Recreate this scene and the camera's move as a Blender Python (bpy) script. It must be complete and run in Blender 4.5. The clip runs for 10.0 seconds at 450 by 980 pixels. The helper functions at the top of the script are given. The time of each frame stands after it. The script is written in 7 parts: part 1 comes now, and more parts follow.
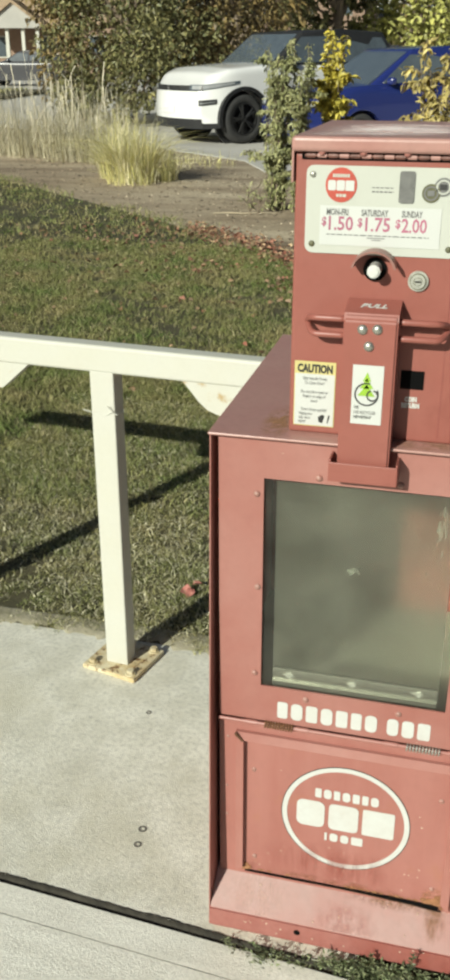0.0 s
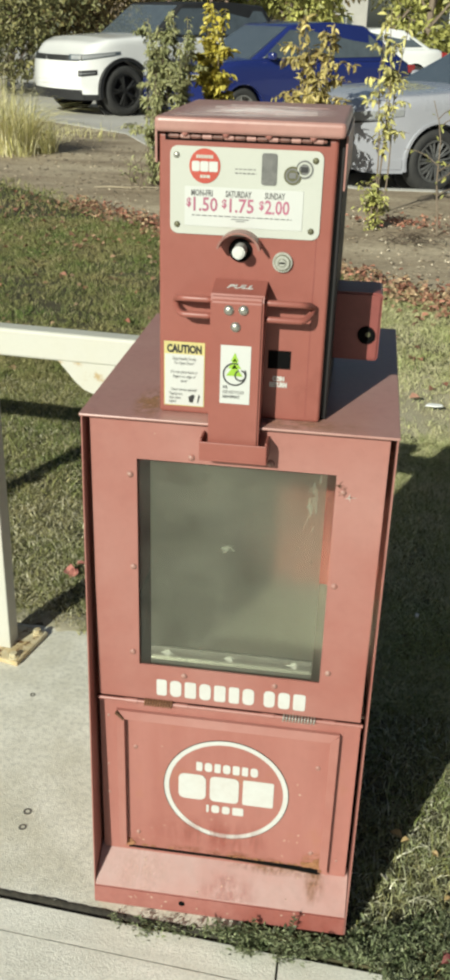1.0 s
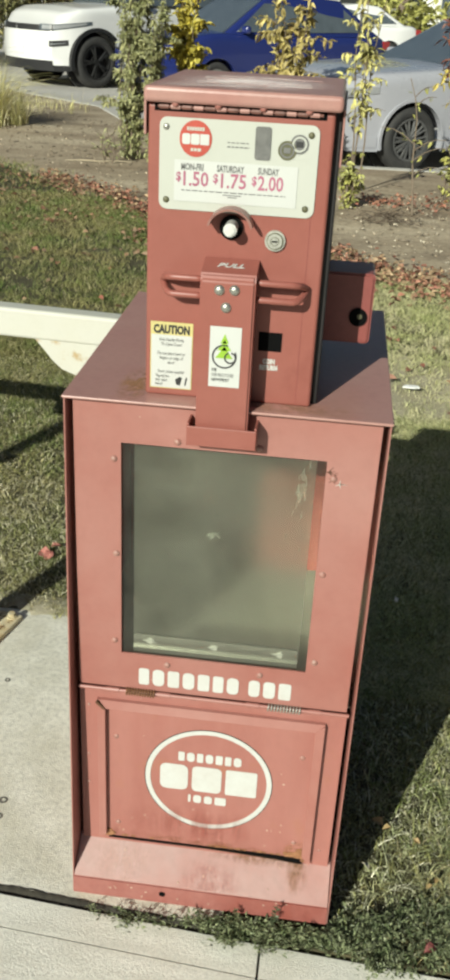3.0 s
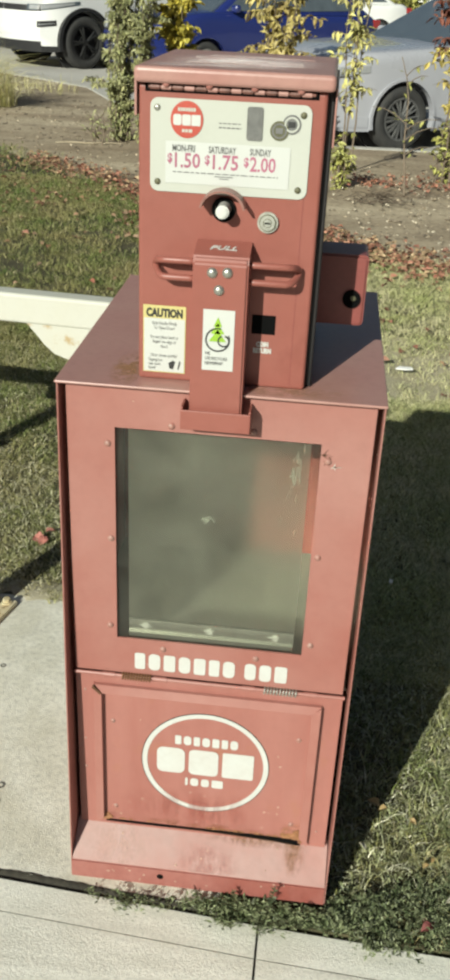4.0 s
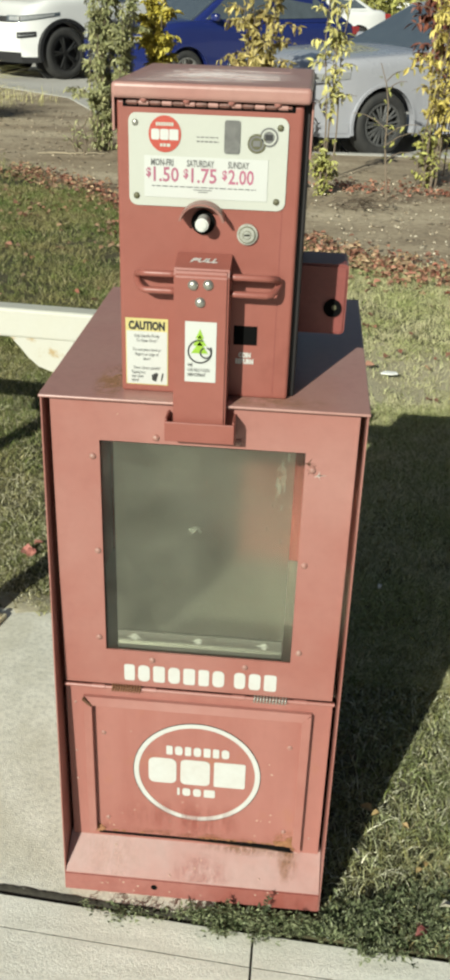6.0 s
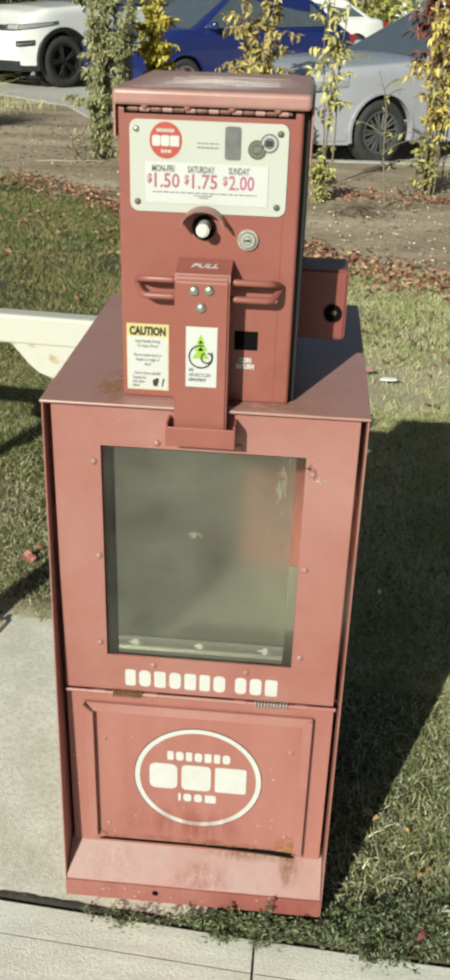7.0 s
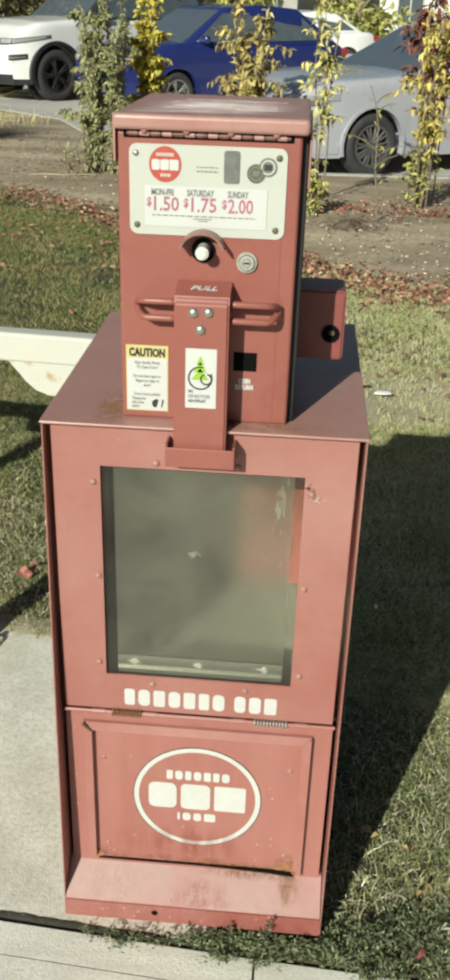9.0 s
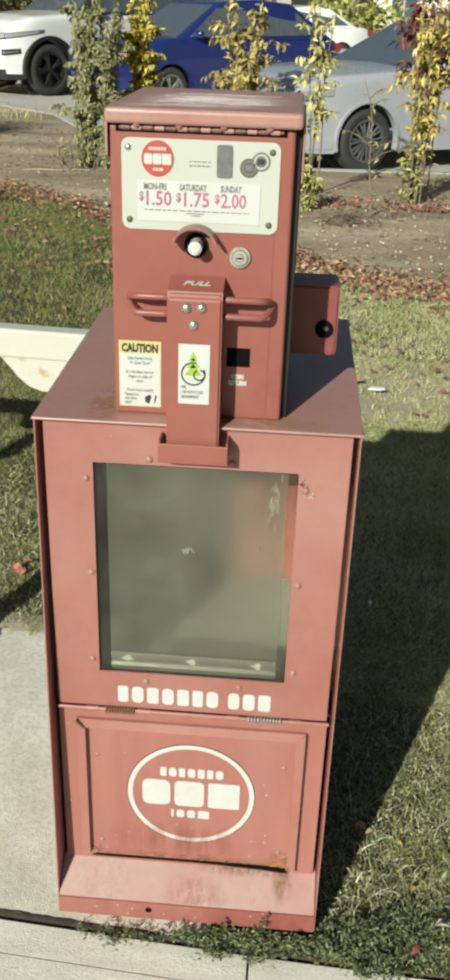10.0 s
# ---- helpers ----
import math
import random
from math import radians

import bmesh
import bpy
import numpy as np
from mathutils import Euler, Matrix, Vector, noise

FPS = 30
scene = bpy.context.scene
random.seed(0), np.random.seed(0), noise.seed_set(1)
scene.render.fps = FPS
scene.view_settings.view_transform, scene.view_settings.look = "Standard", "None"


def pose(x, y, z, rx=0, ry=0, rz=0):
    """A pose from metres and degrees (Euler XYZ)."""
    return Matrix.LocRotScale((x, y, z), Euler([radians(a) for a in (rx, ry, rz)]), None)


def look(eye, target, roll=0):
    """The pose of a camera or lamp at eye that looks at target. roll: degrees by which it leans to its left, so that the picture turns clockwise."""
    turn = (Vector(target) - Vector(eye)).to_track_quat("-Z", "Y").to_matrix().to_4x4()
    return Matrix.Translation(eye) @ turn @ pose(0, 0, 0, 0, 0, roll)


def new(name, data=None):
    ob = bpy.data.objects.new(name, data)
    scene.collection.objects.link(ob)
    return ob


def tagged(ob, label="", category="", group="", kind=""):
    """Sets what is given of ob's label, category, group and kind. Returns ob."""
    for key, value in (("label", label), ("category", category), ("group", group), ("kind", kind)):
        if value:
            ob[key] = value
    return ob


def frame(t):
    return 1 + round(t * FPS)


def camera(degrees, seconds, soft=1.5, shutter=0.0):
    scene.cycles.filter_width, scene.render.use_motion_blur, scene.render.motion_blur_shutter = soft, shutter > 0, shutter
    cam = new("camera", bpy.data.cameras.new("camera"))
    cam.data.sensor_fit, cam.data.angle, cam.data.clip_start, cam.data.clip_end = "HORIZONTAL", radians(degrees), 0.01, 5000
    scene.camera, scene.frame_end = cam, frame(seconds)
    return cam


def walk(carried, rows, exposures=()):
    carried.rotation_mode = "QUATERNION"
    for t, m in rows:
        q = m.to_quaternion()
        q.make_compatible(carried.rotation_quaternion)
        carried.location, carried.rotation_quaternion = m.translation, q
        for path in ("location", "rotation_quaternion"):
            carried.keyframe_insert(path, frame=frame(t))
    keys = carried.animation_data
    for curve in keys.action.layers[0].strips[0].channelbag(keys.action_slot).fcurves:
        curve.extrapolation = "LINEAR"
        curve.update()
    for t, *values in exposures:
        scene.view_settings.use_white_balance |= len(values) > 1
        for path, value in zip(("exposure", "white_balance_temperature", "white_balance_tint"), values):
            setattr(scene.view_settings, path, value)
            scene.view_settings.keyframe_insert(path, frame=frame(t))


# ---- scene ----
cam = camera(26.0, 10.0, 4.3)
PATH = [
    (0, (0.335, -1.211, 1.4), (-0.125, 0.552, 0.575), -0.1),
    (0.5, (0.349, -1.201, 1.4), (0.035, 0.577, 0.538), 1.1),
    (1, (0.361, -1.212, 1.409), (0.124, 0.575, 0.542), 1.7),
    (1.5, (0.369, -1.217, 1.415), (0.156, 0.573, 0.547), 2.2),
    (2, (0.353, -1.201, 1.414), (0.157, 0.584, 0.534), 2.6),
    (2.5, (0.336, -1.182, 1.402), (0.154, 0.601, 0.514), 2.9),
    (4, (0.33, -1.173, 1.4), (0.176, 0.588, 0.465), 2.7),
    (4.5, (0.339, -1.17, 1.405), (0.191, 0.592, 0.472), 2.5),
    (5, (0.328, -1.178, 1.406), (0.184, 0.588, 0.478), 2.2),
    (5.5, (0.336, -1.175, 1.408), (0.199, 0.593, 0.483), 2.0),
    (7, (0.333, -1.179, 1.406), (0.201, 0.597, 0.496), 1.8),
    (7.5, (0.332, -1.182, 1.412), (0.203, 0.601, 0.515), 1.8),
    (8, (0.327, -1.176, 1.424), (0.203, 0.611, 0.535), 1.7),
    (8.5, (0.327, -1.175, 1.424), (0.202, 0.61, 0.531), 1.7),
    (9, (0.324, -1.178, 1.419), (0.205, 0.609, 0.529), 1.8),
    (9.5, (0.323, -1.175, 1.419), (0.212, 0.61, 0.524), 1.9),
    (10, (0.325, -1.173, 1.417), (0.218, 0.611, 0.52), 1.9),
]
walk(cam, [(t, look(eye, target, roll)) for t, eye, target, roll in PATH], [(0.0, 0.26, 6280, 3), (10.0, 0.26, 6280, 3)])

# ---- light ----
SUN_WAY = Vector((0.392 * math.cos(radians(26.2)), 0.920 * math.cos(radians(26.2)), -math.sin(radians(26.2))))
world = bpy.data.worlds.new("sky")
scene.world = world
world.use_nodes = True
sky = world.node_tree.nodes.new("ShaderNodeTexSky")
sky.sky_type, sky.sun_disc = "NISHITA", False
sky.sun_elevation, sky.sun_rotation = radians(26.2), radians(203.1)
sky.dust_density, sky.ozone_density = 2.2, 0.6
background = world.node_tree.nodes["Background"]
background.inputs["Strength"].default_value = 0.040
world.node_tree.links.new(sky.outputs[0], background.inputs["Color"])
sun = new("sun", bpy.data.lights.new("sun", "SUN"))
sun.data.energy, sun.data.angle, sun.data.color = 4.7, radians(0.5), (1.0, 0.96, 0.84)
sun.matrix_world = look((0, 0, 6), Vector((0, 0, 6)) + SUN_WAY)


# ---- materials ----
def surface(name, base, rough=0.6, metal=0.0, second=None, scale=6.0, amount=0.5, fine=120.0, fine_amount=0.25,
            bump=0.15, bump_scale=None, spot=None, spot_scale=20.0, spot_at=0.68, coat=0.0, per_object=0.0, per_island=0.0, rough_var=0.12, fine_range=(0.45, 0.8), island=None, spec=0.5, stretch=None, spot_soft=0.05):
    """A paint, stone or plant surface: two scales of colour change, optional spots, fine relief."""
    m = bpy.data.materials.new(name)
    m.use_nodes = True
    nt = m.node_tree
    bs = nt.nodes["Principled BSDF"]
    L = nt.links.new

    def node(kind, **kw):
        n = nt.nodes.new(kind)
        for k, v in kw.items():
            n.inputs[k].default_value = v
        return n

    co = nt.nodes.new("ShaderNodeTexCoord").outputs["Object"]
    n1 = node("ShaderNodeTexNoise", Scale=scale, Detail=6.0, Roughness=0.6)
    n2 = node("ShaderNodeTexNoise", Scale=fine, Detail=3.0, Roughness=0.6)
    if stretch:
        vm = nt.nodes.new("ShaderNodeVectorMath")
        vm.operation = "MULTIPLY"
        vm.inputs[1].default_value = stretch
        L(co, vm.inputs[0])
        L(vm.outputs[0], n1.inputs["Vector"])
    else:
        L(co, n1.inputs["Vector"])
    L(co, n2.inputs["Vector"])
    second = second or tuple(c * 0.7 for c in base)

    def mix(a, b, fac, lo=0.0, hi=1.0, blend="MIX", top=1.0):
        mr = node("ShaderNodeMapRange")
        mr.inputs[1].default_value, mr.inputs[2].default_value, mr.inputs[4].default_value = lo, hi, top
        L(fac, mr.inputs[0])
        mx = nt.nodes.new("ShaderNodeMix")
        mx.data_type, mx.blend_type = "RGBA", blend
        L(mr.outputs[0], mx.inputs[0])
        for v, sock in ((a, mx.inputs[6]), (b, mx.inputs[7])):
            if isinstance(v, tuple):
                sock.default_value = (*v, 1)
            else:
                L(v, sock)
        return mx.outputs[2]

    col = mix(base, second, n1.outputs["Fac"], 0.35, 0.7, top=amount * 1.6 if amount < 0.6 else 1.0)
    col = mix(col, tuple(c * 0.45 for c in base), n2.outputs["Fac"], *fine_range, top=fine_amount)
    if spot:
        n3 = node("ShaderNodeTexNoise", Scale=spot_scale, Detail=5.0, Roughness=0.65)
        L(co, n3.inputs["Vector"])
        col = mix(col, spot, n3.outputs["Fac"], spot_at, spot_at + spot_soft)
    if island:
        rnd = nt.nodes.new("ShaderNodeNewGeometry").outputs["Random Per Island"]
        hop = node("ShaderNodeMath")
        hop.operation = "FRACT"
        mul = node("ShaderNodeMath")
        mul.operation = "MULTIPLY"
        mul.inputs[1].default_value = 7.31
        L(rnd, mul.inputs[0])
        L(mul.outputs[0], hop.inputs[0])
        col = mix(col, island[0], hop.outputs[0], 1 - island[1], 1 - island[1] + 0.25)
    for share, src in ((per_object, ("ShaderNodeObjectInfo", "Random")), (per_island, ("ShaderNodeNewGeometry", "Random Per Island"))):
        if share:
            rnd = nt.nodes.new(src[0]).outputs[src[1]]
            hs = nt.nodes.new("ShaderNodeHueSaturation")
            mr = node("ShaderNodeMapRange")
            mr.inputs[3].default_value, mr.inputs[4].default_value = 1 - share, 1 + share
            L(rnd, mr.inputs[0])
            L(mr.outputs[0], hs.inputs["Value"])
            L(col, hs.inputs["Color"])
            col = hs.outputs[0]
    L(col, bs.inputs["Base Color"])
    mr = node("ShaderNodeMapRange")
    mr.inputs[3].default_value, mr.inputs[4].default_value = max(0.02, rough - rough_var), min(1, rough + rough_var)
    L(n1.outputs["Fac"], mr.inputs[0])
    L(mr.outputs[0], bs.inputs["Roughness"])
    bs.inputs["Metallic"].default_value = metal
    bs.inputs["Specular IOR Level"].default_value = spec
    bs.inputs["Coat Weight"].default_value = coat
    if bump:
        bp = node("ShaderNodeBump", Strength=bump, Distance=0.003)
        if bump_scale:
            n4 = node("ShaderNodeTexNoise", Scale=bump_scale, Detail=4.0)
            L(co, n4.inputs["Vector"])
            L(n4.outputs["Fac"], bp.inputs["Height"])
        else:
            L(n2.outputs["Fac"], bp.inputs["Height"])
        L(bp.outputs[0], bs.inputs["Normal"])
    return m


RED = surface("faded_red_paint", (0.298, 0.112, 0.090), 0.44, second=(0.385, 0.205, 0.176), scale=3.2, amount=0.5, fine=60, fine_amount=0.12, bump=0.05,
              spot=(0.60, 0.42, 0.36), spot_scale=38, spot_at=0.735, rough_var=0.1)
RED_HEAD = surface("less_faded_red_paint", (0.262, 0.084, 0.064), 0.42, second=(0.285, 0.102, 0.080), scale=6, amount=0.5, fine=60, fine_amount=0.12, bump=0.05,
                   spot=(0.20, 0.058, 0.044), spot_scale=7, spot_at=0.56, spot_soft=0.25)
# Paler than the front: chalking plus the sky's sheen put into the colour.
RED_TOP = surface("chalky_sheen_red_paint", (0.36, 0.18, 0.155), 0.33, second=(0.40, 0.235, 0.20), scale=6, amount=0.6, fine=90, fine_amount=0.2, bump=0.05,
                  spot=(0.30, 0.16, 0.10), spot_scale=9, spot_at=0.70)
RED_DARK = surface("red_paint_inside", (0.285, 0.068, 0.045), 0.6, second=(0.17, 0.05, 0.036), scale=6, bump=0.05)
GREY_IN = surface("dusty_galvanised_sheet", (0.235, 0.235, 0.185), 0.7, second=(0.17, 0.17, 0.135), scale=9, bump=0.1)
ZINC = surface("dull_zinc", (0.42, 0.42, 0.37), 0.38, 0.8, second=(0.42, 0.41, 0.37), scale=60, bump=0.05)
BRASS = surface("tarnished_brass", (0.13, 0.125, 0.065), 0.5, 0.2, second=(0.08, 0.08, 0.05), scale=70, bump=0.1)
OLD_RUST = surface("dark_rust", (0.055, 0.028, 0.015), 0.9, second=(0.13, 0.06, 0.025), scale=60, bump=0.5)
RUST = surface("rust", (0.22, 0.105, 0.05), 0.9, second=(0.13, 0.06, 0.03), scale=40, bump=0.4)
CREAM = surface("cream_enamel_plate", (0.48, 0.49, 0.44), 0.4, second=(0.45, 0.46, 0.405), scale=12, amount=0.5, fine_amount=0.04, bump=0.0)
PAPER = surface("white_vinyl", (0.52, 0.53, 0.505), 0.45, second=(0.54, 0.55, 0.52), scale=15, amount=0.4, fine_amount=0.03, bump=0.0)
WHITE_INK = surface("white_vinyl_cut", (0.535, 0.54, 0.515), 0.5, second=(0.47, 0.43, 0.385), scale=30, amount=0.25, fine_amount=0.08, bump=0.0)
# Flat black for slots and holes: the dark inside is painted on.
BLACK = surface("black_void", (0.006, 0.006, 0.006), 0.9, bump=0.0, spec=0.05)
INK = surface("black_ink", (0.03, 0.03, 0.03), 0.6, bump=0.0)
GREY_INK = surface("grey_ink", (0.16, 0.16, 0.155), 0.6, bump=0.0)
PINK_INK = surface("magenta_ink", (0.40, 0.135, 0.205), 0.6, bump=0.0)
SPOT_RED = surface("red_ink", (0.46, 0.075, 0.05), 0.5, bump=0.0)
YELLOW_INK = surface("yellow_ink", (0.60, 0.53, 0.22), 0.5, bump=0.0)
GREEN_INK = surface("green_ink", (0.30, 0.50, 0.04), 0.5, bump=0.0)
WHITE_PAINT = surface("white_fence_paint", (0.515, 0.515, 0.46), 0.5, second=(0.50, 0.49, 0.405), scale=10, amount=0.4, fine_amount=0.06, bump=0.06,
                      spot=(0.45, 0.38, 0.24), spot_scale=14, spot_at=0.75)
PLATE_PAINT = surface("rusty_white_plate", (0.66, 0.60, 0.42), 0.7, second=(0.50, 0.37, 0.17), scale=34, amount=0.8, fine=150, fine_amount=0.35, bump=0.4, spot=(0.17, 0.09, 0.035), spot_scale=60, spot_at=0.55)
CONCRETE = surface("weathered_concrete", (0.76, 0.74, 0.645), 0.92, second=(0.55, 0.53, 0.435), scale=11, amount=0.58, fine=95, fine_amount=0.60, fine_range=(0.44, 0.76), bump=0.5, bump_scale=300,
                   spot=(0.54, 0.51, 0.395), spot_scale=3.4, spot_at=0.50, spot_soft=0.26)
WALK_CONCRETE = surface("pale_concrete", (0.80, 0.785, 0.70), 0.92, second=(0.63, 0.61, 0.53), scale=15, stretch=(0.3, 2.4, 1.0), amount=0.58, fine=150, fine_amount=0.45, fine_range=(0.44, 0.74), bump=0.5, bump_scale=300,
                        spot=(0.56, 0.545, 0.46), spot_scale=3.9, spot_at=0.52, spot_soft=0.35)
SOIL = surface("dry_soil", (0.225, 0.166, 0.105), 0.95, second=(0.54, 0.455, 0.32), scale=0.9, amount=0.95, fine=24, fine_amount=0.6, bump=0.9, bump_scale=18, stretch=(0.55, 1.5, 1.0),
               spot=(0.13, 0.10, 0.07), spot_scale=2.2, spot_at=0.55, spot_soft=0.25)
# Near-black soil for the pavement joint.
JOINT_SOIL = surface("dark_joint_soil", (0.026, 0.023, 0.017), 0.95, second=(0.058, 0.052, 0.038), scale=45, amount=0.9, bump=0.8, bump_scale=120)
TURF = surface("turf_thatch", (0.045, 0.042, 0.020), 0.95, second=(0.11, 0.095, 0.045), scale=6, amount=0.9, fine=70, fine_amount=0.7, bump=0.9, bump_scale=60)
ASPHALT = surface("pale_asphalt", (0.52, 0.50, 0.455), 0.9, second=(0.42, 0.40, 0.365), scale=0.8, amount=0.6, fine=30, fine_amount=0.3, bump=0.3)
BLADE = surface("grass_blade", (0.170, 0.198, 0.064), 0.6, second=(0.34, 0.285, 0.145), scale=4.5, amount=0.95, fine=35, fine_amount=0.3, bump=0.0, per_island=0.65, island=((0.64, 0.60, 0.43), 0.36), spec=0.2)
GREEN_BLADE = surface("green_grass_blade", (0.120, 0.172, 0.042), 0.6, second=(0.315, 0.262, 0.120), scale=2.6, amount=1.0, fine=9, fine_amount=0.5, bump=0.0, per_island=0.5, island=((0.42, 0.37, 0.21), 0.26), spec=0.2)


def stain(name, colour, centre, reach, strength, scale=60.0, stretch=(1.0, 1.0, 1.0), rough=0.8):
    """A thin soiled film: noise that fades out from a centre, reach metres along each axis."""
    m = bpy.data.materials.new(name)
    m.use_nodes = True
    nt = m.node_tree
    nt.nodes.clear()
    L = nt.links.new
    out, clear, film, mx = (nt.nodes.new("ShaderNode" + k) for k in ("OutputMaterial", "BsdfTransparent", "BsdfDiffuse", "MixShader"))
    tc, off, sc, ln, fade, st, nz, cut, mul = (nt.nodes.new("ShaderNode" + k) for k in ("TexCoord", "VectorMath", "VectorMath", "VectorMath", "MapRange", "VectorMath", "TexNoise", "MapRange", "Math"))
    film.inputs[0].default_value, film.inputs[1].default_value = (*colour, 1), rough
    off.operation, sc.operation, ln.operation, st.operation, mul.operation = "SUBTRACT", "DIVIDE", "LENGTH", "MULTIPLY", "MULTIPLY"
    off.inputs[1].default_value, sc.inputs[1].default_value, st.inputs[1].default_value = centre, reach, stretch
    fade.interpolation_type = "SMOOTHSTEP"
    for k, v in zip((1, 2, 3, 4), (0.05, 1.0, 1.0, 0.0)):
        fade.inputs[k].default_value = v
    for k, v in zip((1, 2, 3, 4), (0.38, 0.68, 0.0, strength)):
        cut.inputs[k].default_value = v
    nz.inputs["Scale"].default_value, nz.inputs["Detail"].default_value, nz.inputs["Roughness"].default_value = scale, 6.0, 0.65
    for p, q in ((tc.outputs["Object"], off.inputs[0]), (off.outputs[0], sc.inputs[0]), (sc.outputs[0], ln.inputs[0]), (ln.outputs["Value"], fade.inputs[0]),
                 (tc.outputs["Object"], st.inputs[0]), (st.outputs[0], nz.inputs["Vector"]), (nz.outputs["Fac"], cut.inputs[0]), (fade.outputs[0], mul.inputs[0]),
                 (cut.outputs[0], mul.inputs[1]), (mul.outputs[0], mx.inputs[0]), (clear.outputs[0], mx.inputs[1]), (film.outputs[0], mx.inputs[2]), (mx.outputs[0], out.inputs[0])):
        L(p, q)
    return m


def part(name, bm, material, parent=None, label="", smooth=False, kind=""):
    me = bpy.data.meshes.new(name)
    bmesh.ops.recalc_face_normals(bm, faces=bm.faces)
    if smooth:
        for f in bm.faces:
            f.smooth = True
    bm.to_mesh(me)
    bm.free()
    me.materials.append(material)
    ob = new(name, me)
    ob.parent = parent
    return tagged(ob, label, kind=kind)


def thing(name, at, label, category, group="", rz=0):
    e = new(name)
    e.empty_display_size = 0.05
    e.matrix_world = pose(*at, 0, 0, rz)
    return tagged(e, label, category, group)


def box(bm, x0, x1, y0, y1, z0, z1, bevel=0.0, seg=2):
    m = Matrix.Translation(((x0 + x1) / 2, (y0 + y1) / 2, (z0 + z1) / 2)) @ Matrix.Diagonal((x1 - x0, y1 - y0, z1 - z0, 1))
    vs = bmesh.ops.create_cube(bm, size=1, matrix=m)["verts"]
    if bevel:
        bmesh.ops.bevel(bm, geom=list({e for v in vs for e in v.link_edges}), offset=bevel, segments=seg, profile=0.5, affect="EDGES")
    return bm


def solid(x0, x1, y0, y1, z0, z1, bevel=0.0, seg=2):
    return box(bmesh.new(), x0, x1, y0, y1, z0, z1, bevel, seg)


def rod(bm, a, b, r, seg=12, r2=None):
    a, b = Vector(a), Vector(b)
    d = b - a
    m = Matrix.Translation((a + b) / 2) @ d.to_track_quat("Z", "Y").to_matrix().to_4x4()
    bmesh.ops.create_cone(bm, cap_ends=True, segments=seg, radius1=r, radius2=r if r2 is None else r2, depth=d.length, matrix=m)
    return bm


def sweep(bm, path, r, seg=8, closed=False):
    """A round bar along a path; r may be a list."""
    pts = [Vector(p) for p in path]
    n = len(pts)
    rings = []
    for i, p in enumerate(pts):
        a, b = pts[(i - 1) % n if closed else max(i - 1, 0)], pts[(i + 1) % n if closed else min(i + 1, n - 1)]
        t = (b - a).normalized()
        u = t.cross(Vector((0.31, 0.95, 0.1))).normalized()
        v = t.cross(u)
        rr = r[i] if isinstance(r, list) else r
        rings.append([bm.verts.new(p + (u * math.cos(k * math.tau / seg) + v * math.sin(k * math.tau / seg)) * rr) for k in range(seg)])
    for i in range(n if closed else n - 1):
        a, b = rings[i], rings[(i + 1) % n]
        for k in range(seg):
            bm.faces.new((a[k], a[(k + 1) % seg], b[(k + 1) % seg], b[k]))
    if not closed:
        bm.faces.new(rings[0])
        bm.faces.new(rings[-1])
    return bm


def prism(bm, outline, a, b, axis="y"):
    """An outline in two axes drawn out from a to b along the third."""
    def at(p, d):
        return {"y": (p[0], d, p[1]), "x": (d, p[0], p[1]), "z": (p[0], p[1], d)}[axis]
    lo, hi = [bm.verts.new(at(p, a)) for p in outline], [bm.verts.new(at(p, b)) for p in outline]
    n = len(outline)
    for i in range(n):
        bm.faces.new((lo[i], lo[(i + 1) % n], hi[(i + 1) % n], hi[i]))
    return lo, hi, bm.faces.new(lo), bm.faces.new(hi)


def rounded(x0, x1, z0, z1, r, n=5):
    out = []
    for cx, cz, a0 in ((x1 - r, z0 + r, -90), (x1 - r, z1 - r, 0), (x0 + r, z1 - r, 90), (x0 + r, z0 + r, 180)):
        out += [(cx + r * math.cos(radians(a0 + 90 * k / n)), cz + r * math.sin(radians(a0 + 90 * k / n))) for k in range(n + 1)]
    return out


def circle(cx, cz, rx, rz=None, n=40):
    return [(cx + rx * math.cos(k * math.tau / n), cz + (rz or rx) * math.sin(k * math.tau / n)) for k in range(n)]


def ring(bm, cx, cz, r0, r1, y0, y1, n=48, start=0.0, stop=math.tau):
    """A flat ring (or an arc of one) in the plane of x and z, with thickness."""
    full = stop - start > math.tau - 0.01
    rows = []
    for k in range(n + (0 if full else 1)):
        a = start + (stop - start) * k / n
        rows.append([bm.verts.new((cx + r * math.cos(a), y, cz + r * math.sin(a))) for r, y in ((r0, y0), (r1, y0), (r1, y1), (r0, y1))])
    m = len(rows)
    for k in range(m if full else m - 1):
        a, b = rows[k], rows[(k + 1) % m]
        for j in range(4):
            bm.faces.new((a[j], a[(j + 1) % 4], b[(j + 1) % 4], b[j]))
    if not full:
        bm.faces.new(rows[0])
        bm.faces.new(rows[-1])
    return bm


